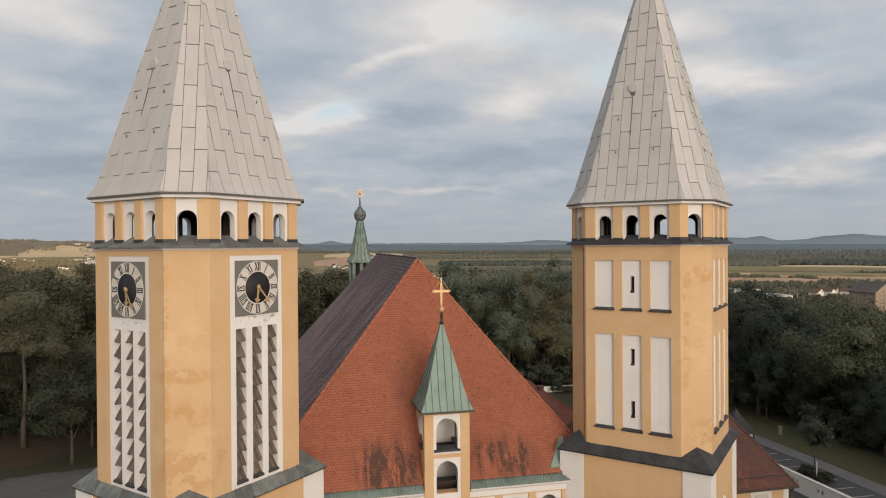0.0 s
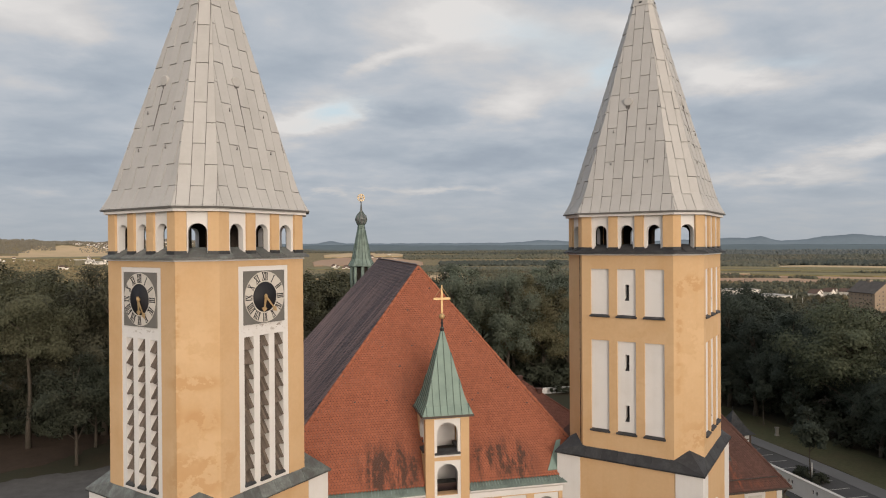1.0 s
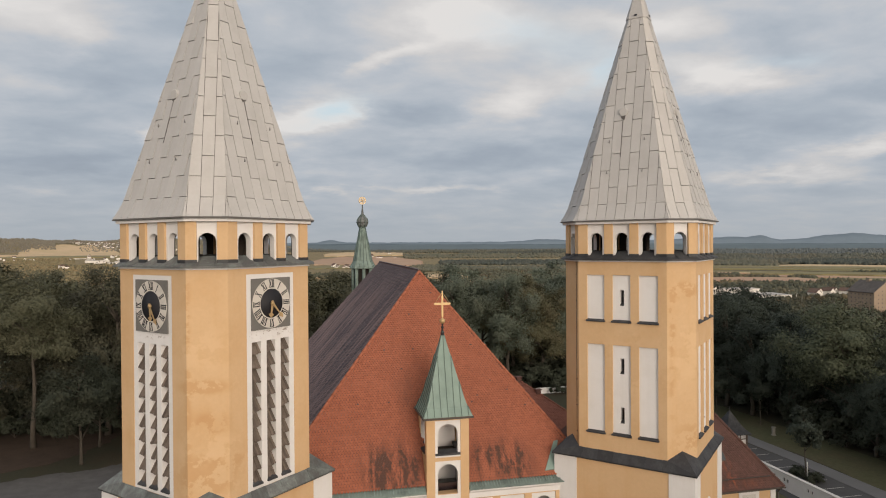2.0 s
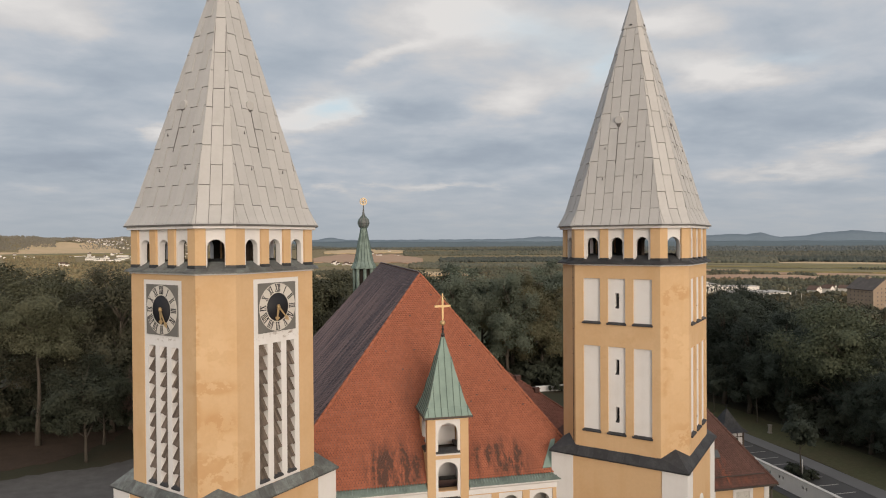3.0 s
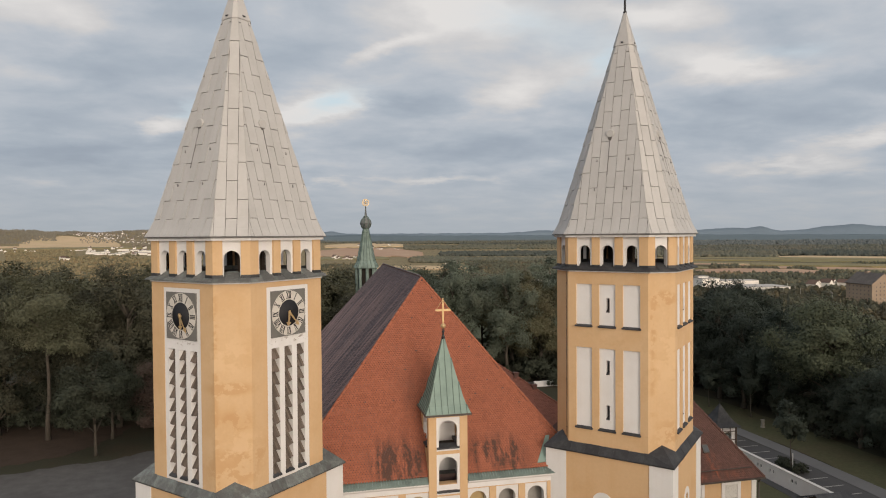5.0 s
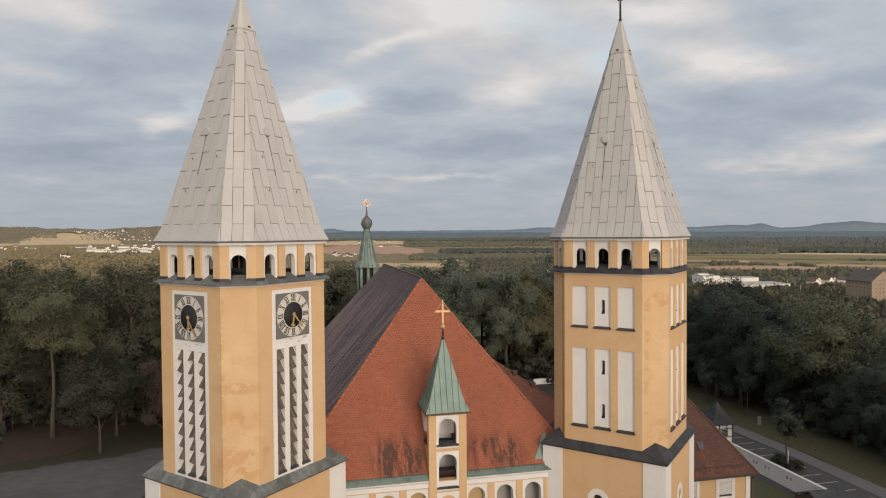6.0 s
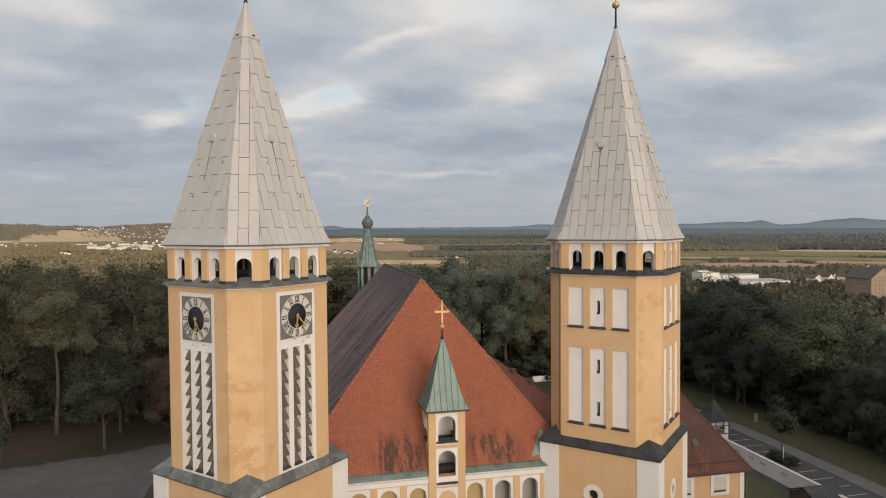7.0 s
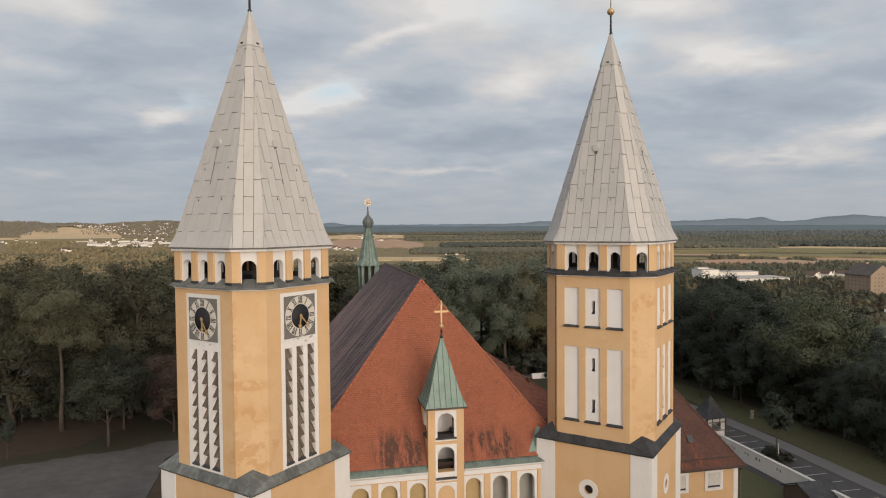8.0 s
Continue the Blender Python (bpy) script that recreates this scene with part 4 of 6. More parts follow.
for a, openings in ((-90, True), (0, True), (90, False), (180, True)):
    f = Face((TH * math.cos(radians(a)), TH * math.sin(radians(a))), a)
    lim = TH if a in (-90, 90) else TH - 0.25
    bays = [(19.80, 21.72), (17.30, 19.62), (14.0, 17.22)] if a == -90 else [(19.80, 21.72)]
    bm = bmesh.new()
    pierced(bm, f, rect_loop(-lim, lim, 13.0, 21.86), [rect_loop(-0.68, 0.68, *b) for b in bays] if openings else [], 0.25)
    part("turret_wall", bm, OCHRE, turret)
    if openings:
        for lo, hi in bays:
            bm = bmesh.new()
            pierced(bm, f, rect_loop(-0.68, 0.68, lo, hi), [arch_loop(0.0, 1.07, lo + 0.22, hi - 0.19, 14)], 0.2, -0.04)
            part("arch_surround", bm, WHITE, turret, "white plaster arch")
            if lo < 17:
                bm = bmesh.new()
                slab(bm, f, -0.7, 0.7, lo, hi, -0.5, -0.42)
                part("niche_back", fix(bm), LOGGIA, turret)
            if lo > 17:
                bm = bmesh.new()
                extrude_poly(bm, [f(-0.66, z, d) for d, z in ((-0.5, lo + 0.30), (0.06, lo + 0.21), (0.06, lo + 0.12), (-0.5, lo + 0.12))], f.t * 1.32)
                part("sill", fix(bm), SLATE, turret)
    else:
        bm = bmesh.new()
        slab(bm, f, -0.85, 0.85, 13.2, 21.8, -0.30, -0.255)
        part("inner_plaster", fix(bm), WHITE, turret)
bm = bmesh.new()
extrude_poly(bm, [(-0.86, -0.85, 17.50), (-0.86, 0.85, 18.0), (-0.86, 0.85, 17.3), (-0.86, -0.85, 17.3)], (1.72, 0, 0))
part("inner_flashing", fix(bm), LEAD, turret, "dark sloping lead flashing")
for s in (-1, 1):
    bm = bmesh.new()
    box(bm, min(s * 0.86, s * 0.875), max(s * 0.86, s * 0.875), -0.86, 0.86, 17.3, 19.6)
    part("inner_plaster", fix(bm), WHITE, turret)
for z in (19.62, 17.2):
    bm = bmesh.new()
    box(bm, -0.87, 0.87, -0.87, 0.87, z, z + 0.16)
    part("turret_floor", fix(bm), INSIDE_SHADE, turret)
bm = bmesh.new()
box(bm, -1.335, 1.335, -1.335, 1.335, 21.815, 21.925)
part("eave_board", fix(bm), ZINC, turret)
bm = bmesh.new()
prof = [(1.20, 21.86), (1.28, 21.88), (1.30, 21.93), (1.10, 22.35), (0.93, 22.85), (0.06, 26.05), (0.05, 26.2)]
sq = lambda h, z: [(-h, -h, z), (h, -h, z), (h, h, z), (-h, h, z)]
loft(bm, [sq(h, z) for h, z in prof])
troof = part("turret_roof", fix(bm), COPPER, turret, "green copper pyramid roof with standing seams")
for a in (-90, 0, 90, 180):
    f = Face((0, 0), a)
    for i in range(-3, 4):
        u = i * 0.36
        pts = []
        for (h0, z0), (h1, z1) in zip(prof[2:], prof[3:]):
            if abs(u) <= h0 - 0.02:
                if abs(u) > h1:
                    k = (h0 - abs(u)) / (h0 - h1)
                    h1, z1 = h0 + (h1 - h0) * k, z0 + (z1 - z0) * k
                pts.append(((h0, z0), (h1, z1)))
        bm = bmesh.new()
        for (h0, z0), (h1, z1) in pts:
            if z1 - z0 > 0.01:
                extrude_poly(bm, [f(u - 0.012, z, d) for d, z in ((h0 - 0.01, z0), (h0 + 0.035, z0 + 0.01), (h1 + 0.035, z1 + 0.01), (h1 - 0.01, z1))], f.t * 0.024)
        if pts:
            part("seam", fix(bm), COPPER_SEAM, troof)
bm = bmesh.new()
lathe(bm, [(0.10, 26.0), (0.11, 26.12), (0.06, 26.2), (0.05, 26.36), (0.09, 26.42), (0.05, 26.48), (0.04, 26.62)], 10)
part("finial_base", bm, IRON, turret)
bm = bmesh.new()
lathe(bm, [(0.16 * math.cos(radians(a)), 26.76 + 0.15 * math.sin(radians(a))) for a in range(-80, 81, 20)], 14)
part("finial_ball", bm, GOLD, turret)
bm = bmesh.new()
box(bm, -0.03, 0.03, -0.02, 0.02, 26.9, 28.38)
box(bm, -0.05, 0.05, -0.035, 0.035, 27.0, 28.1)
box(bm, -0.37, 0.37, -0.028, 0.028, 27.62, 27.74)
for x, z in ((-0.4, 27.68), (0.4, 27.68)):
    box(bm, x - 0.05, x + 0.05, -0.04, 0.04, z - 0.05, z + 0.05)
part("cross", fix(bm), GOLD, turret, "gilt cross")
bm = bmesh.new()
for s in (-1, 1):
    tube(bm, (0, 0, 28.30), (s * 0.40, 0, 27.72), 0.013, 5)
part("cross_rays", bm, GOLD, turret)

# slender ridge spire far back
flee = thing("ridge_spirelet", "slender green copper spirelet with open lantern and gilt emblem", "spire", (AX, 76.2, 0))
bm = bmesh.new()
lathe(bm, [(1.35, 12), (1.35, 25.0)], 8, a0=0.39)
part("lantern_base", fix(bm), COPPER_OLD, flee)
for i in range(8):
    a = 2 * math.pi * i / 8
    bm = bmesh.new()
    tube(bm, (1.15 * math.cos(a), 1.15 * math.sin(a), 24.8), (1.15 * math.cos(a), 1.15 * math.sin(a), 28.3), 0.2, 6)
    part("lantern_post", bm, COPPER_OLD, flee)
# near-black core in place of the shade inside the open lantern
bm = bmesh.new()
lathe(bm, [(0.8, 24.8), (0.8, 28.2)], 8)
part("lantern_core", fix(bm), INSIDE_SHADE, flee)
bm = bmesh.new()
loft(bm, [ring(r, z, 8) for r, z in ((1.35, 28.0), (1.55, 28.05), (1.55, 28.15), (1.15, 28.9), (0.45, 32.4), (0.36, 32.9), (0.5, 33.0))])
roof_ = part("spirelet_roof", fix(bm), COPPER_OLD, flee)
for i in range(16):                         # standing seams from the eave to the onion
    a = 2 * math.pi * i / 16
    k = 1.0 if i % 2 == 0 else math.cos(math.pi / 8)
    bm = bmesh.new()
    for (r0, z0), (r1, z1) in (((1.57, 28.15), (1.16, 28.9)), ((1.16, 28.9), (0.46, 32.4)), ((0.46, 32.4), (0.37, 32.9))):
        tube(bm, (r0 * k * math.cos(a), r0 * k * math.sin(a), z0), (r1 * k * math.cos(a), r1 * k * math.sin(a), z1), 0.028, 5)
    part("seam", fix(bm), COPPER_SEAM, roof_)
bm = bmesh.new()
lathe(bm, [(0.40, 32.95), (0.52, 33.08), (0.67, 33.45), (0.68, 33.62), (0.60, 33.95), (0.36, 34.22), (0.22, 34.42)], 16)
onion = part("onion", bm, LEAD, flee)
for i in range(8):
    a = 2 * math.pi * (i + 0.5) / 8
    bm = bmesh.new()
    path = [(0.42, 32.95), (0.54, 33.08), (0.69, 33.45), (0.70, 33.62), (0.62, 33.95), (0.38, 34.22), (0.24, 34.42)]
    for (r0, z0), (r1, z1) in zip(path, path[1:]):
        tube(bm, (r0 * math.cos(a), r0 * math.sin(a), z0), (r1 * math.cos(a), r1 * math.sin(a), z1), 0.04, 5)
    part("rib", fix(bm), COPPER_SEAM, onion)
bm = bmesh.new()
lathe(bm, [(0.70, 33.50), (0.73, 33.53), (0.73, 33.60), (0.70, 33.63)], 16)
part("band", fix(bm), LEAD, onion)
bm = bmesh.new()
lathe(bm, [(0.24, 34.40), (0.15, 34.6), (0.08, 35.2), (0.06, 35.5), (0.10, 35.56), (0.04, 35.62), (0.03, 35.75)], 12)
part("neck", bm, LEAD, flee, "dark lead neck under the emblem")
bm = bmesh.new()
mm = pose(0, 0, 36.15, 90, 0, 12)
loft(bm, [[mm @ Vector((r * math.cos(2 * math.pi * i / 20), r * math.sin(2 * math.pi * i / 20), z)) for i in range(20)] for r, z in ((0.30, -0.03), (0.47, -0.03), (0.47, 0.03), (0.30, 0.03), (0.30, -0.03))], False)
box(bm, -0.36, 0.36, -0.02, 0.02, -0.05, 0.05, pose(0, 0, 36.15, 0, 0, 12))
box(bm, -0.09, 0.09, -0.025, 0.025, -0.45, 0.36, pose(0, 0, 36.15, 0, 0, 12))
lathe(bm, [(0.16 * math.cos(radians(a)), 36.15 + 0.16 * math.sin(radians(a))) for a in range(-80, 81, 32)], 10)
part("emblem", fix(bm), GILT_PALE, flee, "round gilt emblem")

# white head of a gable on the far slope
bm = bmesh.new()
extrude_poly(bm, [(10.5, 45.0, 23.95), (11.55, 45.0, 24.57), (12.2, 45.0, 23.8), (12.2, 45.0, 22.7), (10.9, 45.0, 23.3)], (0, 0.5, 0))
part("gable_head", fix(bm), WHITE, church, "white plastered gable head")
# copper flashing between the hip and the plain tower's foot
bm = bmesh.new()
extrude_poly(bm, [(12.45, 31.2, 18.53), (13.0, 31.2, 18.56), (13.55, 32.1, 19.83), (13.30, 32.1, 19.80)], (0, -0.05, 0.06))
part("valley_flashing", fix(bm), COPPER, church, "green copper valley flashing")

# little dark vents and hooks scattered over the red slope
slope = (RIDGE_Z - HIP_Z) / (RIDGE_Y0 - HIP_Y)
for x, z in ((6.0, 26.6), (4.3, 24.7), (6.0, 24.7), (9.5, 24.8), (2.6, 22.1), (4.3, 22.1), (9.4, 22.2), (9.0, 21.9), (8.0, 24.4), (11.2, 22.4), (10.3, 22.9), (12.1, 21.6), (5.2, 23.7), (7.5, 27.8)):
    y = HIP_Y + (z - HIP_Z) / slope
    bm = bmesh.new()
    extrude_poly(bm, [(x - 0.05, y, z), (x + 0.05, y, z), (x + 0.035, y - 0.13, z + 0.05), (x - 0.035, y - 0.13, z + 0.05)], (0, 0, 0.05))
    part("roof_vent", fix(bm), TILE_OLD, church)

# ---------------------------------------------------------------- the land
def smooth(a, b, x):
    t = min(max((x - a) / (b - a), 0.0), 1.0)
    return t * t * (3 - 2 * t)


def ground_z(x, y):
    d = math.hypot(x - 10, y - 40)
    z = 2.4 - 46 * smooth(95, 420, d) + 3 * smooth(1500, 3000, d) + 26 * smooth(2600, 4000, d) + 32 * smooth(3700, 4850, d) * smooth(6.0, -4.0, math.degrees(math.atan2(x - 10, y - 40)))
    if d > 3900 and y > 0:                       # the long hill behind the town
        az = math.degrees(math.atan2(x - 10, y - 40))
        z += (50 + 9 * math.sin(az * 0.55 + 1.2) + 2 * math.sin(az * 2.1) + 1.2 * math.sin(az * 5.3)) * smooth(4.0, -12.0, az) * smooth(3900, 4850, d)
    return z


def polar(az, d):
    a = radians(az)
    x, y = 10 + d * math.sin(a), 40 + d * math.cos(a)
    return x, y, ground_z(x, y)


GRASS = material("rough_grass", (0.052, 0.051, 0.032), 0.95, stain=(0.11, 0.25), stain_colour=(0.075, 0.048, 0.030), grain=(2.5, 0.2), bump=0.5, bump_scale=9)
GRAVEL = material("grey_gravel", (0.135, 0.130, 0.127), 0.95, stain=(0.22, 0.25), stain_colour=(0.066, 0.062, 0.060), grain=(0.7, 0.30), bump=0.9, bump_scale=12, streak=0.0)
ASPHALT = material("road_asphalt", (0.165, 0.165, 0.168), 0.9, stain=(0.25, 0.08), grain=(8, 0.06), bump=0.2)
PARKING = material("parking_asphalt", (0.085, 0.085, 0.088), 0.9, stain=(0.4, 0.1), grain=(8, 0.08), bump=0.2)
PAINT = material("road_paint", (0.62, 0.61, 0.58), 0.85, stain=(2, 0.1))
WORN_PAINT = material("worn_road_paint", (0.40, 0.39, 0.37), 0.85, stain=(1.2, 0.2), stain_colour=(0.16, 0.16, 0.16))
STONE = material("grey_sandstone", (0.30, 0.28, 0.25), 0.9, stain=(2, 0.15), grain=(9, 0.1))
LITTER = material("leaf_litter", (0.082, 0.058, 0.043), 0.95, stain=(0.4, 0.2), grain=(4, 0.25), bump=0.5, bump_scale=14)

bm = bmesh.new()
rings_ = [0, 30, 60, 90, 120, 160, 200, 250, 320, 420, 560, 750, 1000, 1300, 1700, 2200, 2700, 3200, 3700, 3900, 4100, 4300, 4500, 4700, 4860, 4920]
rows = []
for r in rings_:
    rows.append([bm.verts.new((10 + r * math.cos(2 * math.pi * i / 180), 40 + r * math.sin(2 * math.pi * i / 180), ground_z(10 + r * math.cos(2 * math.pi * i / 180), 40 + r * math.sin(2 * math.pi * i / 180)))) for i in range(180 if r else 1)])
for a, b in zip(rows, rows[1:]):
    for i in range(180):
        j = (i + 1) % 180
        bm.faces.new((a[0], b[i], b[j]) if len(a) == 1 else (a[i], b[i], b[j], a[j]))
setting("ground", fix(bm), GRASS, "grassy hilltop falling to a wide plain", "ground")


def sheet(name, outline, z, mat, label, category):
    bm = bmesh.new()
    extrude_poly(bm, [(x, y, z - 0.3) for x, y in outline], (0, 0, 0.3))
    return setting(name, fix(bm), mat, label, category)


def wobble(points, amount, seed, n=6):
    """The outline with its long sides broken into gentle irregular steps."""
    rnd = random.Random(seed)
    out = []
    for (x0, y0), (x1, y1) in zip(points, points[1:] + points[:1]):
        for i in range(n):
            t = i / n
            out.append((x0 + (x1 - x0) * t + rnd.uniform(-amount, amount), y0 + (y1 - y0) * t + rnd.uniform(-amount, amount)))
    return out


sheet("forecourt", wobble([(-75, 45), (-19, 45), (-19.5, 84), (-16, 92), (-22, 91), (-26, 88.6), (-34, 87), (-40, 85), (-58, 80), (-75, 72)], 0.35, 3), GROUND + 0.03, GRAVEL, "pale gravel forecourt beside the church", "forecourt")
sheet("leaf_litter", wobble([(-70, 84), (-52, 85), (-40, 89), (-33, 92), (-29, 97), (-27, 105), (-40, 108), (-70, 106)], 0.6, 4), GROUND + 0.015, LITTER, "brown fallen leaves under the trees", "leaf litter")
sheet("road", [(61.6, 20), (64.4, 20), (64.3, 62), (64.3, 70), (63.7, 84), (61.5, 100), (58, 118), (52, 132), (49.5, 131), (55.5, 117), (58.8, 99), (61.2, 83), (61.9, 70), (61.8, 62)], GROUND + 0.05, ASPHALT, "narrow grey asphalt road along the monastery wall", "road")
sheet("parking", [(54.6, 20), (61.55, 20), (61.75, 62), (61.85, 70), (61.2, 78.5), (54.6, 77)], GROUND + 0.02, PARKING, "dark asphalt parking strip with white bay lines", "parking")
sheet("leaf_litter_near", wobble([(-18.8, 45), (-8, 45), (-8, 92), (-15.8, 91.5), (-19.2, 84)], 0.4, 12), GROUND + 0.02, LITTER, "brown fallen leaves between the forecourt and the church", "leaf litter")
VERGE = material("mown_verge", (0.088, 0.090, 0.046), 0.95, stain=(0.16, 0.22), stain_colour=(0.105, 0.082, 0.048), grain=(2.2, 0.25), bump=0.6, bump_scale=10)
sheet("verge", wobble([(64.5, 20), (73.0, 20), (73.5, 60), (73.0, 80), (70.5, 100), (66.0, 114), (60.5, 120), (63.4, 100), (64.4, 84), (64.5, 62)], 0.5, 9), GROUND + 0.012, VERGE, "rough green verge beside the road", "verge")
sheet("lawn", wobble([(36.8, 40), (52.3, 40), (52.3, 76), (47.0, 80), (36.8, 79)], 0.2, 10), GROUND + 0.012, VERGE, "green lawn between the annex and the garden wall", "lawn")
bm = bmesh.new()
extrude_poly(bm, [(-14, 125, GROUND - 0.1), (8, 119, GROUND - 0.1), (8, 122, GROUND - 0.1), (-14, 128, GROUND - 0.1)], (0, 0, 0.14))
setting("path", fix(bm), ASPHALT, "grey path behind the church", "path")
for i in range(12):
    y = 49.0 + 2.45 * i
    bm = bmesh.new()
    box(bm, 58.0, 60.9, y - 0.07, y + 0.07, GROUND + 0.02, GROUND + 0.026)
    tagged(part("parking_line", fix(bm), WORN_PAINT), "white painted parking bay line", "road marking", "bay lines", "structure")


# ---------------------------------------------------------------- trees
def leaf_material(name, colour, tint, spread=0.25, amount=0.15, island=0.15):
    return material(name, colour, 0.75, stain=(spread, amount), stain_colour=tint, grain=(1.2, 0.12), bump=0.0, island=island, piece=0.16, spec=0.2)


LEAF_GREEN = leaf_material("leaf_green", (0.112, 0.134, 0.100), (0.134, 0.132, 0.090))
LEAF_DARK = leaf_material("leaf_dark", (0.047, 0.060, 0.047), (0.055, 0.062, 0.043))
LEAF_OLIVE = leaf_material("leaf_olive", (0.085, 0.089, 0.056), (0.092, 0.083, 0.050))
LEAF_RUST = leaf_material("leaf_rust", (0.108, 0.104, 0.060), (0.125, 0.088, 0.050))
LEAF_FAR = leaf_material("leaf_far", (0.100, 0.108, 0.068), (0.12, 0.098, 0.060))
# bluer and paler than real leaves: distance haze is put into the colour
LEAF_BLUE = leaf_material("leaf_haze_blue", (0.140, 0.160, 0.162), (0.155, 0.162, 0.155), 0.006, 0.2, 0.12)
LEAF_PLAIN = leaf_material("leaf_plain", (0.082, 0.095, 0.072), (0.10, 0.092, 0.064))
BARK = material("bark", (0.100, 0.086, 0.070), 0.95, stain=(1.5, 0.2), grain=(12, 0.2), bump=0.6, bump_scale=14, streak=0.4)


def crown_mesh(name, seed, height, radius, base, clumps, per, leaf, mat, pointed=0.0):
    """Thousands of small leaf blades in uneven clumps, with gaps between; returns the mesh and the clump centres."""
    rng = np.random.RandomState(seed)
    cz, hz = (base + height) / 2, (height - base) / 2
    mid = np.array([0, 0, cz])
    centres, radii, lobes = [], [], []
    for i in range(max(5, clumps // 5)):                # big lobes first, spread evenly over the crown
        u = (i + 0.5) / max(5, clumps // 5)
        zz, turn = 1 - 1.75 * u, 2.4 * i + rng.uniform(-0.4, 0.4)
        flat_r = math.sqrt(max(0.0, 1 - zz * zz))
        k = rng.uniform(0.60, 0.84)
        wide = 1.0 - pointed * (zz * k * 0.5 + 0.5)
        lobes.append([math.cos(turn) * flat_r * radius * k * wide, math.sin(turn) * flat_r * radius * k * wide, cz + zz * hz * k])
    for i in range(clumps):
        v = rng.normal(size=3)
        v /= np.linalg.norm(v)
        lobe = np.array(lobes[i % len(lobes)])
        size = radius * rng.uniform(0.26, 0.36)
        inner = i % 4 == 3                              # the heart of the crown, seen through the gaps
        if inner:
            lobe, size = mid + (lobe - mid) * 0.55, size * 1.25
        c = lobe + v * size * [1, 1, 0.8]
        centres.append([c[0], c[1], max(c[2], base + 0.3)])
        radii.append(radius * rng.uniform(0.15, 0.29) * (1.35 if inner else 1.0))
    centres = np.array(centres)
    n = clumps * per
    idx = np.repeat(np.arange(clumps), per)
    v = rng.normal(size=(n, 3))
    v /= np.linalg.norm(v, axis=1)[:, None]
    rr = np.array(radii)[idx] * np.abs(rng.normal(0.80, 0.31, n))
    pos = centres[idx] + v * rr[:, None] * np.array([1, 1, 0.78])
    out = (pos - mid) / np.array([radius, radius, hz])
    nrm = v * 0.40 + out * 0.80 + np.array([0, 0, 0.45]) + rng.normal(size=(n, 3)) * 0.42
    nrm /= np.linalg.norm(nrm, axis=1)[:, None]
    a = np.cross(nrm, rng.normal(size=(n, 3)))
    a /= np.linalg.norm(a, axis=1)[:, None]
    b = np.cross(nrm, a)
    s = leaf * rng.uniform(0.6, 1.25, n)[:, None]
    tri = np.stack([pos - a * s * 0.62 - b * s * 0.2, pos + a * s * 0.62 - b * s * 0.16, pos + b * s * 0.72 + nrm * s * 0.12], 1).reshape(-1, 3)
    me = bpy.data.meshes.new(name)
    me.vertices.add(len(tri))
    me.vertices.foreach_set("co", tri.ravel())
    me.loops.add(len(tri))
    me.loops.foreach_set("vertex_index", np.arange(len(tri), dtype=np.int32))
    me.polygons.add(n)
    me.polygons.foreach_set("loop_start", np.arange(0, 3 * n, 3, dtype=np.int32))
    me.polygons.foreach_set("loop_total", np.full(n, 3, dtype=np.int32))
    me.update(calc_edges=True)
    me.materials.append(mat)
    return me, centres


def tree(seed, height, radius, base, clumps, per, leaf, mat, label, trunk_r=0.35, pointed=0.0, category="tree"):
    rnd = random.Random(seed)
    root = thing("tree", label, category, (0, 0, -500), "trees round the church")
    me, centres = crown_mesh("crown", seed, height, radius, base, clumps, per, leaf, mat, pointed)
    bm = bmesh.new()
    pts, x, y = [], 0.0, 0.0
    top = base + (height - base) * 0.62
    for i in range(7):
        t = i / 6
        pts.append(Vector((x, y, -0.4 + (top + 0.4) * t)))
        x += rnd.uniform(-0.8, 0.8) * trunk_r
        y += rnd.uniform(-0.8, 0.8) * trunk_r
    rad = [trunk_r * (1.25 if i == 0 else 1.0) * (1 - 0.12 * i) for i in range(7)]
    loft(bm, [[p + Vector((math.cos(2 * math.pi * j / 8) * r, math.sin(2 * math.pi * j / 8) * r, 0)) for j in range(8)] for p, r in zip(pts, rad)], True, True, True)
    for c in centres[:: max(1, len(centres) // 16)]:
        c = Vector(c)
        zz = min(max(c.z - c.xy.length * 0.7, base * 0.8), top)
        k = min(max((zz + 0.4) / (top + 0.4), 0), 0.999) * 6
        p = pts[int(k)].lerp(pts[int(k) + 1], k - int(k))
        mid = p.lerp(c, 0.5) + Vector((0, 0, 0.25))
        r0 = trunk_r * 0.42
        tube(bm, p, mid, r0, 5, r0 * 0.65)
        tube(bm, mid, c, r0 * 0.65, 5, r0 * 0.25)
    part("trunk", fix(bm), BARK, root)
    part("crown", me, mat, root)
    return root


T_TALL = tree(11, 25.5, 6.2, 9.0, 64, 560, 0.225, LEAF_OLIVE, "tall broadleaf tree with olive leaves and bare lower trunk", 0.36)
T_BROAD = tree(12, 23.0, 7.2, 0.3, 70, 380, 0.27, LEAF_DARK, "broad dark green leafy tree", 0.5)
T_GREEN = tree(13, 24.0, 6.6, 0.6, 84, 380, 0.265, LEAF_GREEN, "large green leafy tree", 0.45)
T_RUST = tree(14, 22.0, 6.4, 0.6, 82, 380, 0.26, LEAF_RUST, "leafy tree turning brown for autumn", 0.42)
LEAF_LIGHT = leaf_material("leaf_light", (0.084, 0.098, 0.062), (0.098, 0.102, 0.060))
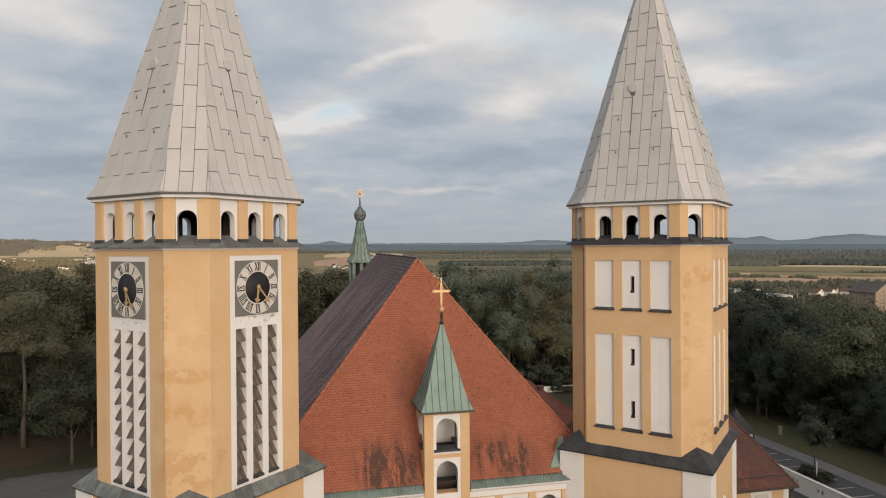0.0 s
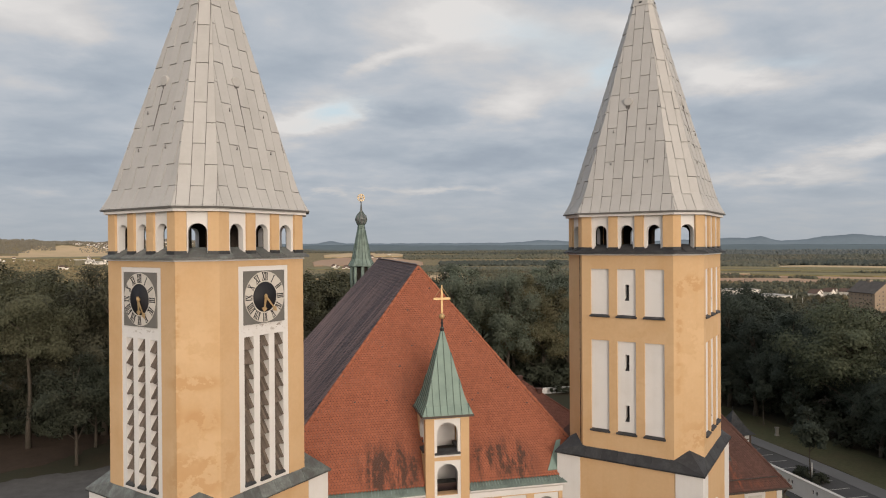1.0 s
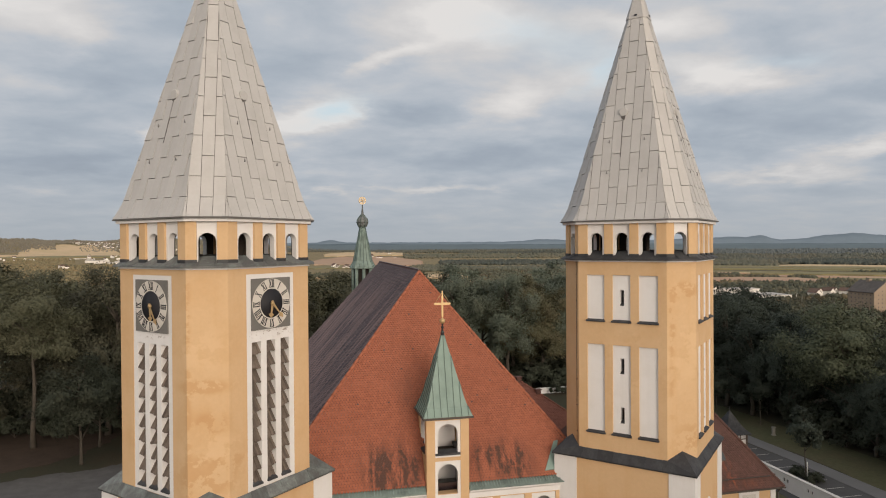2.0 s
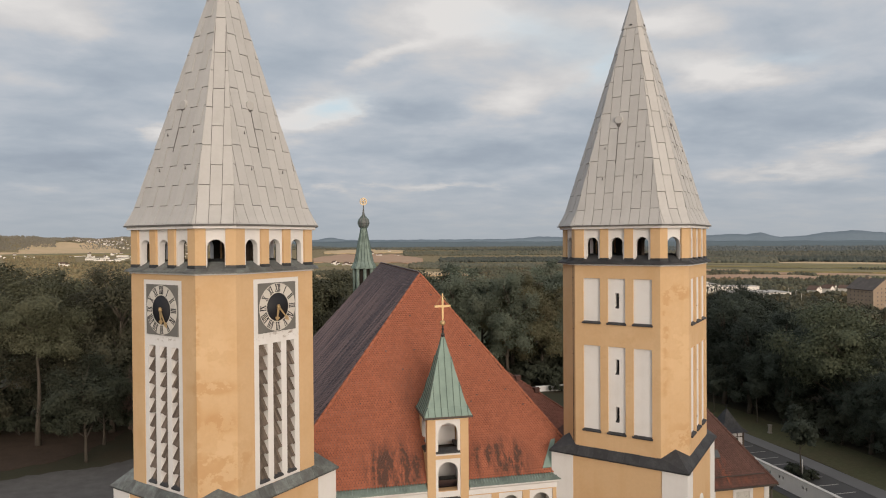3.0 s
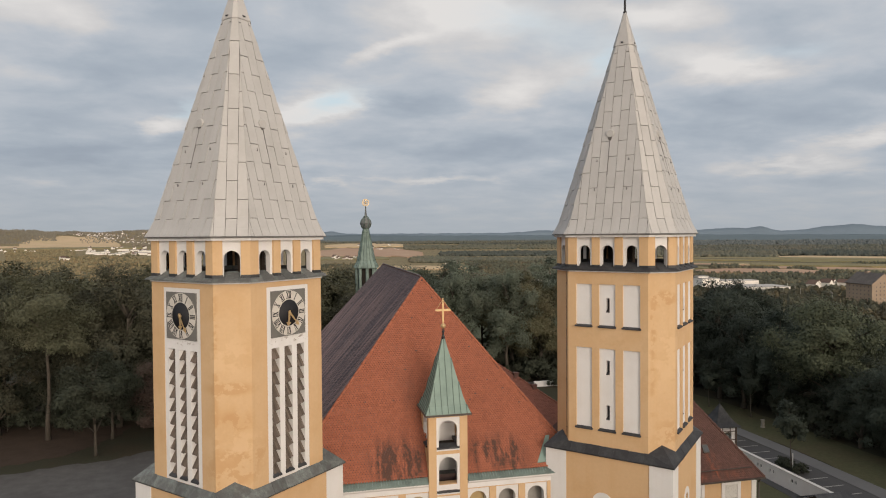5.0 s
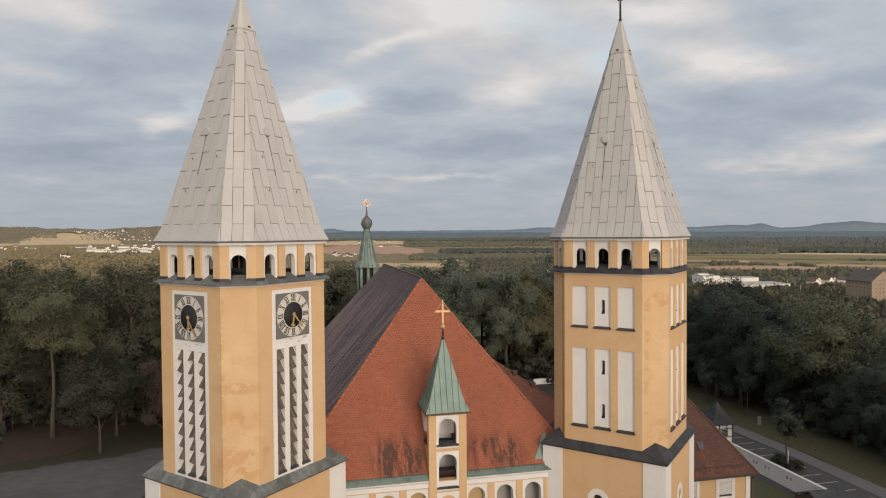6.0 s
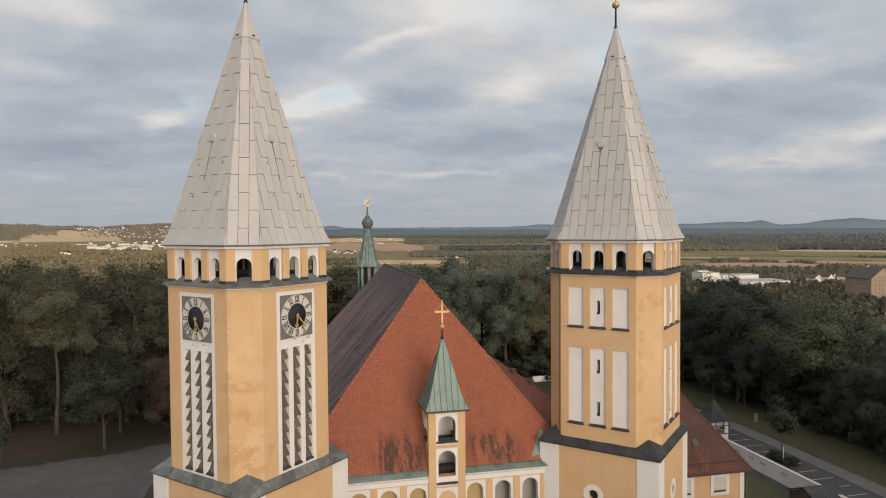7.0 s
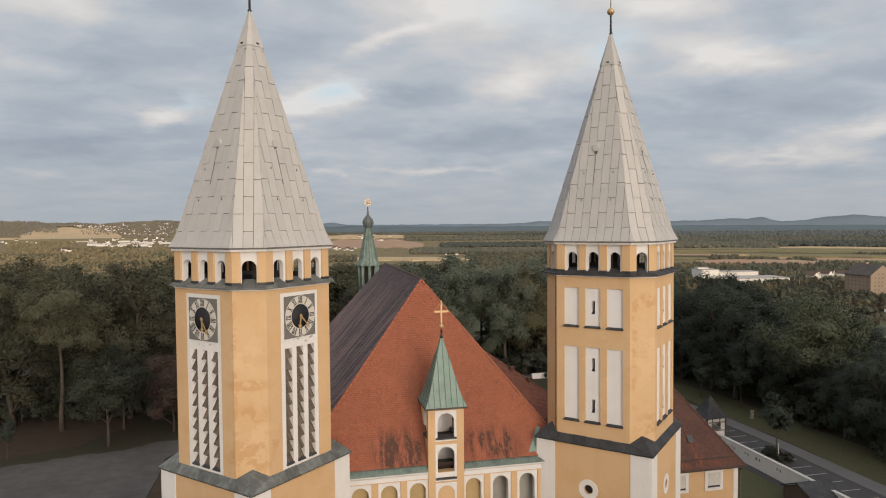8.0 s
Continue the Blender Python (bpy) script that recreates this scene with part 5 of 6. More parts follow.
T_LIGHT = tree(15, 21.0, 7.8, 5.5, 68, 460, 0.25, LEAF_LIGHT, "large yellowish green spreading tree", 0.5)
LEAF_LEFT = leaf_material("leaf_left", (0.056, 0.058, 0.040), (0.082, 0.069, 0.041))
T_LEFT = tree(24, 24.0, 6.6, 1.5, 66, 390, 0.255, LEAF_LEFT, "large olive green leafy tree", 0.42)
T_BACK = tree(19, 24.0, 7.2, 7.0, 56, 210, 0.36, LEAF_GREEN, "leafy tree inside the wood", 0.4)
T_BACK3 = tree(23, 24.0, 7.2, 7.0, 56, 210, 0.36, LEAF_DARK, "dark leafy tree inside the wood", 0.4)
T_BACK2 = tree(20, 24.0, 7.0, 7.0, 56, 210, 0.36, LEAF_OLIVE, "olive leafy tree inside the wood", 0.4)
# leaf colour darkened to stand in for shade at the wood's edge
LEAF_SHADE = leaf_material("leaf_shade", (0.045, 0.053, 0.037), (0.054, 0.051, 0.034))
T_SMALL = tree(16, 13.5, 4.8, 2.2, 54, 360, 0.21, LEAF_SHADE, "medium leafy tree with a short bare trunk", 0.22)
LEAF_PURPLE = leaf_material("leaf_purple", (0.082, 0.060, 0.050), (0.095, 0.056, 0.044))
T_PURPLE = tree(34, 13.0, 4.6, 1.2, 52, 340, 0.21, LEAF_PURPLE, "medium tree with dull reddish brown leaves", 0.22)
T_YOUNG = tree(17, 7.6, 2.1, 2.3, 34, 190, 0.19, LEAF_DARK, "young slender tree beside the road", 0.09, 0.5)
T_SHRUB = tree(18, 3.4, 2.2, 0.1, 16, 110, 0.27, LEAF_SHADE, "low dark green shrub", 0.06, 0.0, "shrub")


def plant(kind, x, y, s=1.0, turn=0.0, sz=None):
    return copy_thing(kind, Matrix.Translation((x, y, ground_z(x, y))) @ Matrix.Rotation(turn, 4, "Z") @ Matrix.Diagonal((s, s, sz or s, 1)))


rnd = random.Random(5)
# single trees at the forecourt and the road
plant(T_TALL, -37.4, 100.2, 1.0, 0.4)
plant(T_SMALL, -28.4, 90.9, 1.06, 1.1)
plant(T_SMALL, -28.3, 98.5, 1.0, 2.6)
plant(T_PURPLE, -20.5, 95.0, 0.95, 4.0)
plant(T_YOUNG, -40.1, 88.1, 0.72, 0.5)
plant(T_YOUNG, 58.3, 64.1, 1.15, 2.0)
plant(T_YOUNG, 66.8, 93.0, 0.95, 3.0)
plant(T_YOUNG, 69.5, 86.0, 1.1, 3.4)
plant(T_LIGHT, 75.0, 75.5, 1.0, 0.9)
plant(T_RUST, 43.0, 126.0, 1.08, 0.3)
# the belts: spacing with jitter, kinds in turn
belt = []
for row, y0 in enumerate((106, 114, 122, 132)):
    for i in range(13):
        belt.append((-80 + 7.2 * i + (3.6 if row % 2 else 0), y0 + (i > 10) * 4, (T_TALL, T_LEFT, T_LEFT, T_TALL, T_LEFT, T_LEFT)))
for row, y0 in enumerate((122, 131, 141)):
    for i in range(8):
        belt.append((16 + 7.6 * i + (3.8 if row % 2 else 0), y0 + abs(i - 4) * 1.2, (T_GREEN, T_RUST, T_GREEN, T_GREEN, T_RUST)))
for row, x0 in enumerate((72.5, 80, 88, 97)):
    for i in range(13):
        belt.append((x0 + (2 if i < 3 else 0), 36 + 7.0 * i + (3.5 if row % 2 else 0), (T_BROAD,)))
for n, (x, y, kinds) in enumerate(belt):
    x, y = x + rnd.uniform(-2, 2), y + rnd.uniform(-2, 2)
    s = rnd.uniform(0.88, 1.08)
    if x > 69:
        s *= max(0.55, 0.81 - 0.026 * max(0, math.degrees(math.atan2(x, y + 6)) - 36))
    inner = y > 111.5 if x < 12 else (y > 127 if x < 70 else x > 84)
    turn, pick = rnd.uniform(0, 6.3), kinds[(n * 7 + int(abs(x))) % len(kinds)]
    if inner:
        pick = T_BACK2 if x < 12 else (T_BACK if x < 70 else T_BACK3)
    if math.hypot(x - 75, y - 75.5) < 6 or math.hypot(x - 43, y - 126) < 5 or math.hypot(x + 37.4, y - 100.2) < 5:
        continue
    plant(pick, x, y, s, turn, s * rnd.uniform(0.92, 1.04))
for n in range(40):                         # undergrowth inside the wood's edge
    plant(T_SHRUB, 73.5 + rnd.uniform(-1.0, 3.0), 38 + 2.2 * n, rnd.uniform(0.8, 1.5), rnd.uniform(0, 6))
for n in range(30):
    plant(T_SHRUB, 14 + 2.0 * n, 118.5 + rnd.uniform(-1.0, 2.5), rnd.uniform(0.9, 1.7), rnd.uniform(0, 6))
for n in range(26):
    plant(T_SHRUB, -72 + 3.0 * n, 104 + rnd.uniform(-1, 3), rnd.uniform(0.7, 1.4), rnd.uniform(0, 6))
for n in range(30):                         # thickets deeper in the woods
    plant(T_SHRUB, -78 + 3.1 * n, 113.5 + rnd.uniform(-2, 3), rnd.uniform(1.7, 2.6), rnd.uniform(0, 6))
    if n < 22:
        plant(T_SHRUB, 12 + 2.8 * n, 130 + rnd.uniform(-2, 2), rnd.uniform(1.8, 2.6), rnd.uniform(0, 6))
        plant(T_SHRUB, 86 + rnd.uniform(-2, 2), 36 + 4.0 * n, rnd.uniform(1.8, 2.6), rnd.uniform(0, 6))
for n in range(7):
    plant(T_SHRUB, 58.5 + rnd.uniform(-1.4, 1.4), 64.3 + rnd.uniform(-1.6, 1.6), rnd.uniform(0.28, 0.42), rnd.uniform(0, 6))


CLEAR = ((484, 410, 40), (462, 392, 24), (555, 735, 48), (580, 559, 30), (705, 744, 30), (660, 725, 16))   # kept free of trees


def woods(name, patches, r, h, mat, label, seed, pointed=0.4, tufts=0, gap=-9.0):
    """Many far trees in one mesh: pointed and round crowns, with loose tufts where they stand nearer.
    Patches: bearing from, to, distance from, to, how many."""
    rng = np.random.RandomState(seed)
    cone = np.array([(0, 0, 0)] + [(math.cos(1.2566 * i), math.sin(1.2566 * i), 0.30) for i in range(5)] + [(0, 0, 1.0)])
    cone_f = [(0, 1 + (i + 1) % 5, 1 + i) for i in range(5)] + [(6, 1 + i, 1 + (i + 1) % 5) for i in range(5)]
    dome = np.array([(0, 0, 0)] + [(math.cos(1.2566 * i), math.sin(1.2566 * i), 0.35) for i in range(5)] + [(0.68 * math.cos(1.2566 * i + 0.6), 0.68 * math.sin(1.2566 * i + 0.6), 0.80) for i in range(5)] + [(0, 0, 1.0)])
    dome_f = [(0, 1 + (i + 1) % 5, 1 + i) for i in range(5)] + [(1 + i, 1 + (i + 1) % 5, 6 + i) for i in range(5)] + [(6 + i, 1 + (i + 1) % 5, 6 + (i + 1) % 5) for i in range(5)] + [(11, 6 + i, 6 + (i + 1) % 5) for i in range(5)]
    vs, fs, k = [], [], 0
    for a0, a1, d0, d1, n in patches:
        for _ in range(n):
            d = math.sqrt(rng.uniform(d0 * d0, d1 * d1))
            x, y, z = polar(rng.uniform(a0, a1), d)
            lump = math.sin(x * 0.017 + 1.3 * math.sin(y * 0.011)) + math.sin(y * 0.014 + 1.7 * math.sin(x * 0.009)) + 0.6 * math.sin(x * 0.05 + y * 0.04)
            if lump < gap or any(math.hypot(x - cx, y - cy) < cr for cx, cy, cr in CLEAR):
                continue
            rr = r * rng.uniform(0.6, 1.3)
            hh = h * rng.uniform(0.7, 1.2) * (1 + 0.10 * lump)
            base, tri = (cone, cone_f) if rng.uniform() < pointed else (dome, dome_f)
            spin = rng.uniform(0, 6.3)
            p = base * (1 + rng.uniform(-0.2, 0.2, (len(base), 1))) * [rr, rr, hh]
            c, sn = math.cos(spin), math.sin(spin)
            p = np.stack([p[:, 0] * c - p[:, 1] * sn + x, p[:, 0] * sn + p[:, 1] * c + y, p[:, 2] + z - 0.5], 1)
            vs.append(p)
            fs += [(a + k, b + k, e + k) for a, b, e in tri]
            k += len(base)
            if tufts:
                v = rng.normal(size=(tufts, 3))
                v /= np.linalg.norm(v, axis=1)[:, None]
                v[:, 2] = np.abs(v[:, 2]) * 1.3 - 0.4
                q = v * rng.uniform(0.8, 1.12, (tufts, 1)) * [rr, rr, hh * 0.55] + [x, y, z + hh * 0.45]
                t = (q[:, None, :] + rng.normal(size=(tufts, 3, 3)) * rr * 0.20).reshape(-1, 3)
                vs.append(t)
                fs += [(k + 3 * i, k + 3 * i + 1, k + 3 * i + 2) for i in range(tufts)]
                k += 3 * tufts
    me = bpy.data.meshes.new(name)
    me.from_pydata(np.concatenate(vs).tolist(), [], fs)
    if not tufts:
        me.polygons.foreach_set("use_smooth", [True] * len(fs))
    me.materials.append(mat)
    return tagged(new(name, me), label, "woods", "", "stuff")


LEAF_VALLEY = leaf_material("leaf_valley", (0.082, 0.086, 0.060), (0.140, 0.106, 0.060), 0.02, 0.25, 0.3)
LEAF_WARM = leaf_material("leaf_warm", (0.210, 0.182, 0.106), (0.300, 0.212, 0.112), 0.02, 0.25, 0.3)
# hill and horizon leaves are paled in their colour to stand in for haze
LEAF_HILL = leaf_material("leaf_hill_hazed", (0.240, 0.222, 0.175), (0.265, 0.222, 0.165), 0.006, 0.2)
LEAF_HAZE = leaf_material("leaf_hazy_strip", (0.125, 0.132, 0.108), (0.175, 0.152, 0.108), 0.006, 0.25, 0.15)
LEAF_THICKET = leaf_material("leaf_thicket", (0.112, 0.108, 0.066), (0.14, 0.115, 0.066), 0.02, 0.25, 0.25)
LEAF_PINE = leaf_material("leaf_pine", (0.078, 0.090, 0.078), (0.112, 0.108, 0.080), 0.008, 0.25, 0.10)
LEAF_STRIP = leaf_material("leaf_strip", (0.112, 0.116, 0.088), (0.175, 0.145, 0.092), 0.008, 0.25, 0.10)
woods("hillside_woods", [(-60, 95, 150, 430, 1700)], 4.2, 9.0, LEAF_GREEN, "dark green woods on the hillside below the church", 21, 0.1, 40)
woods("valley_woods", [(-5, 56, 430, 900, 4300)], 4.0, 8.5, LEAF_VALLEY, "olive and brown woods at the foot of the hill", 22, 0.15, 26)
woods("foothill_woods", [(-28, -5, 430, 900, 1500)], 4.0, 8.5, LEAF_WARM, "olive and rust coloured woods at the foot of the hill", 29, 0.15, 26)
woods("meadow_trees", [(-27, -5, 900, 2400, 2700), (-22, -17.5, 2450, 3350, 900), (-17.5, -14.5, 2450, 2700, 260), (-12, -8.5, 2400, 2650, 200), (-10.5, -5, 2700, 3600, 400)], 4.2, 8.5, LEAF_WARM, "olive and rust coloured trees before the town", 30, 0.2, 0)
woods("meadow_thickets", [(-27, -5, 900, 2300, 1100), (-27, -5, 500, 900, 260), (-21, -13, 2500, 2720, 220)], 5.5, 9.5, LEAF_THICKET, "dark green thickets before the town", 33, 0.1, 0, 0.4)
woods("valley_hedges", [(-5, 15, 900, 1140, 1100), (15, 30, 900, 1350, 1500), (0, 4.5, 1350, 1600, 200),
                        (14.5, 30, 1350, 1660, 1200), (30, 54, 900, 1210, 2300), (35.5, 37.6, 1390, 1540, 130), (37.7, 40.6, 1410, 1470, 170), (41.2, 43.2, 1410, 1480, 110), (43.5, 48, 1210, 1320, 160), (45.5, 49, 1730, 1790, 60)],
      4.2, 8.5, LEAF_VALLEY, "olive trees and hedges between the fields", 27, 0.2, 0)
woods("plain_woods", [(9.5, 29, 1690, 1930, 1500), (9.0, 29, 2920, 3350, 1700), (29, 40.3, 2100, 2560, 2100)], 7.2, 10.5, LEAF_STRIP, "olive forest strips on the plain", 23, 0.05)
woods("plain_woods_dark", [(12.2, 26, 2160, 2500, 1500), (24, 29, 2250, 2560, 600), (14, 24, 3380, 3560, 700), (40.3, 54, 2260, 2660, 2100)], 7.2, 11.0, LEAF_PINE, "dark green forest on the plain", 31, 0.05)
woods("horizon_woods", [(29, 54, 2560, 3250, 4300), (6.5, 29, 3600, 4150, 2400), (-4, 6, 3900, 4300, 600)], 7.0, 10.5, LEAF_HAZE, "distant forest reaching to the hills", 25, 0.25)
woods("hill_woods", [(-30, -20.3, 4050, 4860, 3400), (-20.3, -17.3, 4560, 4860, 800), (-17.5, -3, 4690, 4870, 1900), (-13.5, -6, 3700, 4600, 800), (-17.0, -8.6, 4050, 4680, 900), (-20.8, -18.6, 4200, 4560, 420)], 4.2, 12.0, LEAF_HILL, "woods on the far hill, paled as if by haze", 28, 0.4)
woods("skyline_woods", [(-5, 29, 4150, 4400, 2000), (29, 54, 3250, 3900, 4600)], 5.2, 11.0, LEAF_BLUE, "forest before the horizon, tinted bluish for haze", 26, 0.2)
# out of view, added to keep the low sun off the ground and lower walls
woods("woods_behind", [(100, 240, 128, 205, 1300)], 6.0, 25.0, LEAF_GREEN, "unseen tall woods added to shade the low ground", 24, 0.1)


# ---------------------------------------------------------------- fields, town and hills far off
def field(a0, a1, d0, d1, mat, label, skew=0.0):
    bm = bmesh.new()
    n, m = 14, 6
    g = [[bm.verts.new(Vector(polar(a0 + (a1 - a0) * i / n + 0.10 * math.sin(3 * j + i), d0 + (d1 - d0) * j / m * (1 - 0.55 * abs(2 * i / n - 1) ** 4) + skew * i / n + 0.06 * (d1 - d0) * math.sin(i * 1.9 + d0))) + Vector((0, 0, 2.4 + 0.27 * (int(d0) % 11)))) for i in range(n + 1)] for j in range(m + 1)]
    for j in range(m):
        for i in range(n):
            bm.faces.new((g[j][i], g[j][i + 1], g[j + 1][i + 1], g[j + 1][i]))
    rim = g[0] + [r[-1] for r in g[1:]] + g[-1][-2::-1] + [r[0] for r in g[-2:0:-1]]
    low = [bm.verts.new(v.co - Vector((0, 0, 9))) for v in rim]
    for i in range(len(rim)):                   # its edge goes down into the ground
        k = (i + 1) % len(rim)
        bm.faces.new((rim[k], rim[i], low[i], low[k]))
    tagged(part("field", fix(bm), mat), label, "field", "fields on the plain", "structure")


TAN = material("stubble_field", (0.62, 0.46, 0.285), 0.95, stain=(0.006, 0.2), stain_colour=(0.46, 0.37, 0.20), grain=(0.03, 0.12), bump=0)
SOIL = material("ploughed_field", (0.46, 0.30, 0.205), 0.95, stain=(0.006, 0.2), stain_colour=(0.50, 0.375, 0.25), grain=(0.03, 0.12), bump=0)
CROP = material("green_field", (0.235, 0.210, 0.108), 0.95, stain=(0.006, 0.25), stain_colour=(0.28, 0.22, 0.11), grain=(0.03, 0.15), bump=0)
DARKCROP = material("dark_field", (0.12, 0.11, 0.07), 0.95, stain=(0.006, 0.2), stain_colour=(0.14, 0.115, 0.06), grain=(0.03, 0.12), bump=0)
field(-21.0, -14.3, 3640, 4480, TAN, "pale stubble field on the far slope", -60)
field(-23.5, -20.6, 3650, 3880, TAN, "pale stubble strip on the far slope")
field(-24, -12.8, 3420, 3620, CROP, "green meadow strip below the stubble field")
field(1.0, 10.6, 2250, 3180, SOIL, "reddish ploughed field", -120)
field(0.5, 7.5, 1950, 2220, CROP, "green and brown field strip")
field(0.0, 15.0, 1390, 1540, TAN, "pale stubble strip before the forest", -60)
field(2.0, 9.0, 3230, 3700, TAN, "pale field behind the ploughed land", 60)
for a0, a1, d0, d1, mt, sk in ((40.4, 53, 2230, 2390, TAN, -70), (33.5, 53, 2090, 2230, CROP, -30), (30, 41, 2030, 2090, DARKCROP, -10), (32, 52, 1930, 2010, CROP, 10), (35.5, 47, 1850, 1905, DARKCROP, 25), (42, 53, 1900, 1960, CROP, 0),
                               (30, 44, 1760, 1840, CROP, -20), (30, 38, 1690, 1750, SOIL, 0), (38.5, 53, 1660, 1790, CROP, 30), (37.5, 42, 1690, 1770, TAN, 20), (30, 37, 1600, 1650, DARKCROP, 0), (30, 36.5, 1500, 1590, CROP, 0), (37, 53, 1570, 1650, SOIL, 0), (34.5, 44, 1330, 1480, SOIL, 30), (43, 53, 1420, 1560, CROP, 0)):
    field(a0, a1, d0 * 0.94, d1 * 0.94, mt, "long strip of farmland on the plain", sk)

PATCHWORK = material("patchwork_of_meadows", (0.21, 0.178, 0.088), 0.95, stain=(0.004, 0.25), stain_colour=(0.12, 0.115, 0.06), grain=(0.02, 0.25), bump=0, hue=(0.30, 0.225, 0.125))


def meadows():
    """The open plain beyond the foot of the hill."""
    bm = bmesh.new()
    dist = (640, 800, 1000, 1300, 1700, 2200, 2700, 3200, 3700, 3900, 4100, 4300, 4500, 4700, 4860)
    g = [[bm.verts.new(Vector(polar(az, d)) + Vector((0, 0, 1.2))) for az in range(-70, 96, 2)] for d in dist]
    for a, b in zip(g, g[1:]):
        for i in range(len(a) - 1):
            bm.faces.new((a[i], a[i + 1], b[i + 1], b[i]))
    setting("ground_meadows", fix(bm), PATCHWORK, "patchwork of meadows and stubble on the plain", "meadow")


meadows()


def add_haze_glow(m, colour, strength):
    """Emission that stands in for haze over the far backdrop."""
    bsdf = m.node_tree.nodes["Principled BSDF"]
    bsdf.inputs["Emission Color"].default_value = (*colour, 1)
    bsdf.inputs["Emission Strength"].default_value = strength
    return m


# haze is put into these bluish base colours and the glow added below
HILL_FAR = material("far_hills_haze_tint", (0.085, 0.105, 0.120), 1.0, stain=(0.003, 0.16), grain=(0.012, 0.12), bump=0)
HILL_MID = material("far_ridge_haze_tint", (0.065, 0.082, 0.088), 1.0, stain=(0.004, 0.15), grain=(0.02, 0.15), bump=0)


add_haze_glow(HILL_FAR, (0.125, 0.150, 0.170), 0.80)
add_haze_glow(HILL_MID, (0.090, 0.115, 0.130), 0.62)


def ridge(name, dist, crest, mat, label, step=0.25):
    bm = bmesh.new()
    rows = []
    az = -60.0
    while az <= 85:
        h = crest(az)
        a = radians(az)
        sx, cx = math.sin(a), math.cos(a)
        rows.append([bm.verts.new((10 + d * sx, 40 + d * cx, z)) for d, z in ((dist - 190, -25), (dist - 80, h * 0.55), (dist, h), (dist + 20, -40))])
        az += step
    for p, q in zip(rows, rows[1:]):
        for i in range(3):
            bm.faces.new((p[i], q[i], q[i + 1], p[i + 1])).smooth = True
    setting(name, fix(bm), mat, label, "hills")


def bumps(az, table):
    return sum(h * math.exp(-((az - c) / w) ** 2) for c, w, h in table)


ridge("backdrop_hills", 4890, lambda a: 46 + bumps(a, ((38.75, 0.85, 26), (36.6, 1.7, 22), (33.2, 2.2, 11), (43.2, 1.4, 20), (45.2, 1.5, 28), (48, 3.0, 16), (56, 5, 30), (2.6, 1.0, 19), (21.5, 2.0, 17), (-24, 6, 12))) + 1.2 * math.sin(a * 3.1) + 0.9 * math.sin(a * 7.3) + 0.5 * math.sin(a * 15.1), HILL_FAR, "wooded hills on the horizon, tinted and glowing for haze")
ridge("backdrop_ridge", 4740, lambda a: 21 + bumps(a, ((3, 6, 14), (14, 9, 7), (30, 9, 3))) - 0.25 * max(0, a - 35) + 1.0 * math.sin(a * 1.7) + 0.6 * math.sin(a * 6.3) + 0.4 * math.sin(a * 19), HILL_MID, "wooded ridge before the horizon, tinted and glowing for haze")

HOUSE_WALL = material("house_wall_white", (0.86, 0.82, 0.76), 0.9, piece=0.10, bump=0)
HOUSE_ROOF = material("house_roof", (0.155, 0.105, 0.085), 0.9, piece=0.4, bump=0)
HALL_ROOF = material("hall_roof", (0.50, 0.48, 0.45), 0.8, piece=0.25, bump=0)


def house(w, l, h, r, label, wall_mat=HOUSE_WALL, roof_mat=HOUSE_ROOF, category="house"):
    root = thing("house", label, category, (0, 0, -400), "houses in the valley")
    bm = bmesh.new()
    extrude_poly(bm, [(-w / 2, -l / 2, -1), (w / 2, -l / 2, -1), (w / 2, -l / 2, h), (0, -l / 2, h + r), (-w / 2, -l / 2, h)], (0, l, 0))
    part("wall", fix(bm), wall_mat, root)
    bm = bmesh.new()
    for s in (-1, 1):
        n = Vector((s * r, 0, w / 2)).normalized() * 0.3
        extrude_poly(bm, [Vector(p) + n * 0.1 for p in ((0, -l / 2 - 0.5, h + r), (s * (w / 2 + 0.6), -l / 2 - 0.5, h - 0.6 * r / (w / 2)), (s * (w / 2 + 0.6), l / 2 + 0.5, h - 0.6 * r / (w / 2)), (0, l / 2 + 0.5, h + r))], n)
    part("roof", fix(bm), roof_mat, root)
    return root


H_SMALL = house(9, 11, 6.5, 3.2, "small white house with a brown roof in the valley")
H_LONG = house(16, 44, 8, 1.6, "long white hall with a low pale roof in the valley", HOUSE_WALL, HALL_ROOF)
hr = random.Random(8)


def settle(kind, az, d, turn, s):
    x, y, z = polar(az, d)
    copy_thing(kind, Matrix.Translation((x, y, z + 0.8)) @ Matrix.Rotation(turn, 4, "Z") @ Matrix.Scale(s, 4))


for n in range(190):                            # the town climbing the far hill
    az = hr.uniform(-17.8, -8.6)
    d = 4700 - 700 * hr.uniform(0, 1) ** 0.8 * smooth(-18.5, -12.5, az) - 60 * hr.uniform(0, 1)
    settle(H_SMALL, az, d, hr.uniform(-0.5, 0.5) + (1.57 if n % 3 else 0), hr.uniform(0.55, 1.15))
for n in range(18):                             # works and halls at its foot
    settle(H_LONG, hr.uniform(-16.5, -11.0), hr.uniform(2720, 3250), hr.uniform(-0.2, 0.2) + 1.9, hr.uniform(0.6, 1.35))
for n in range(7):
    settle(H_LONG, -17.9 + 0.28 * n, 3320 + hr.uniform(-30, 30), 1.5, hr.uniform(0.3, 0.5))
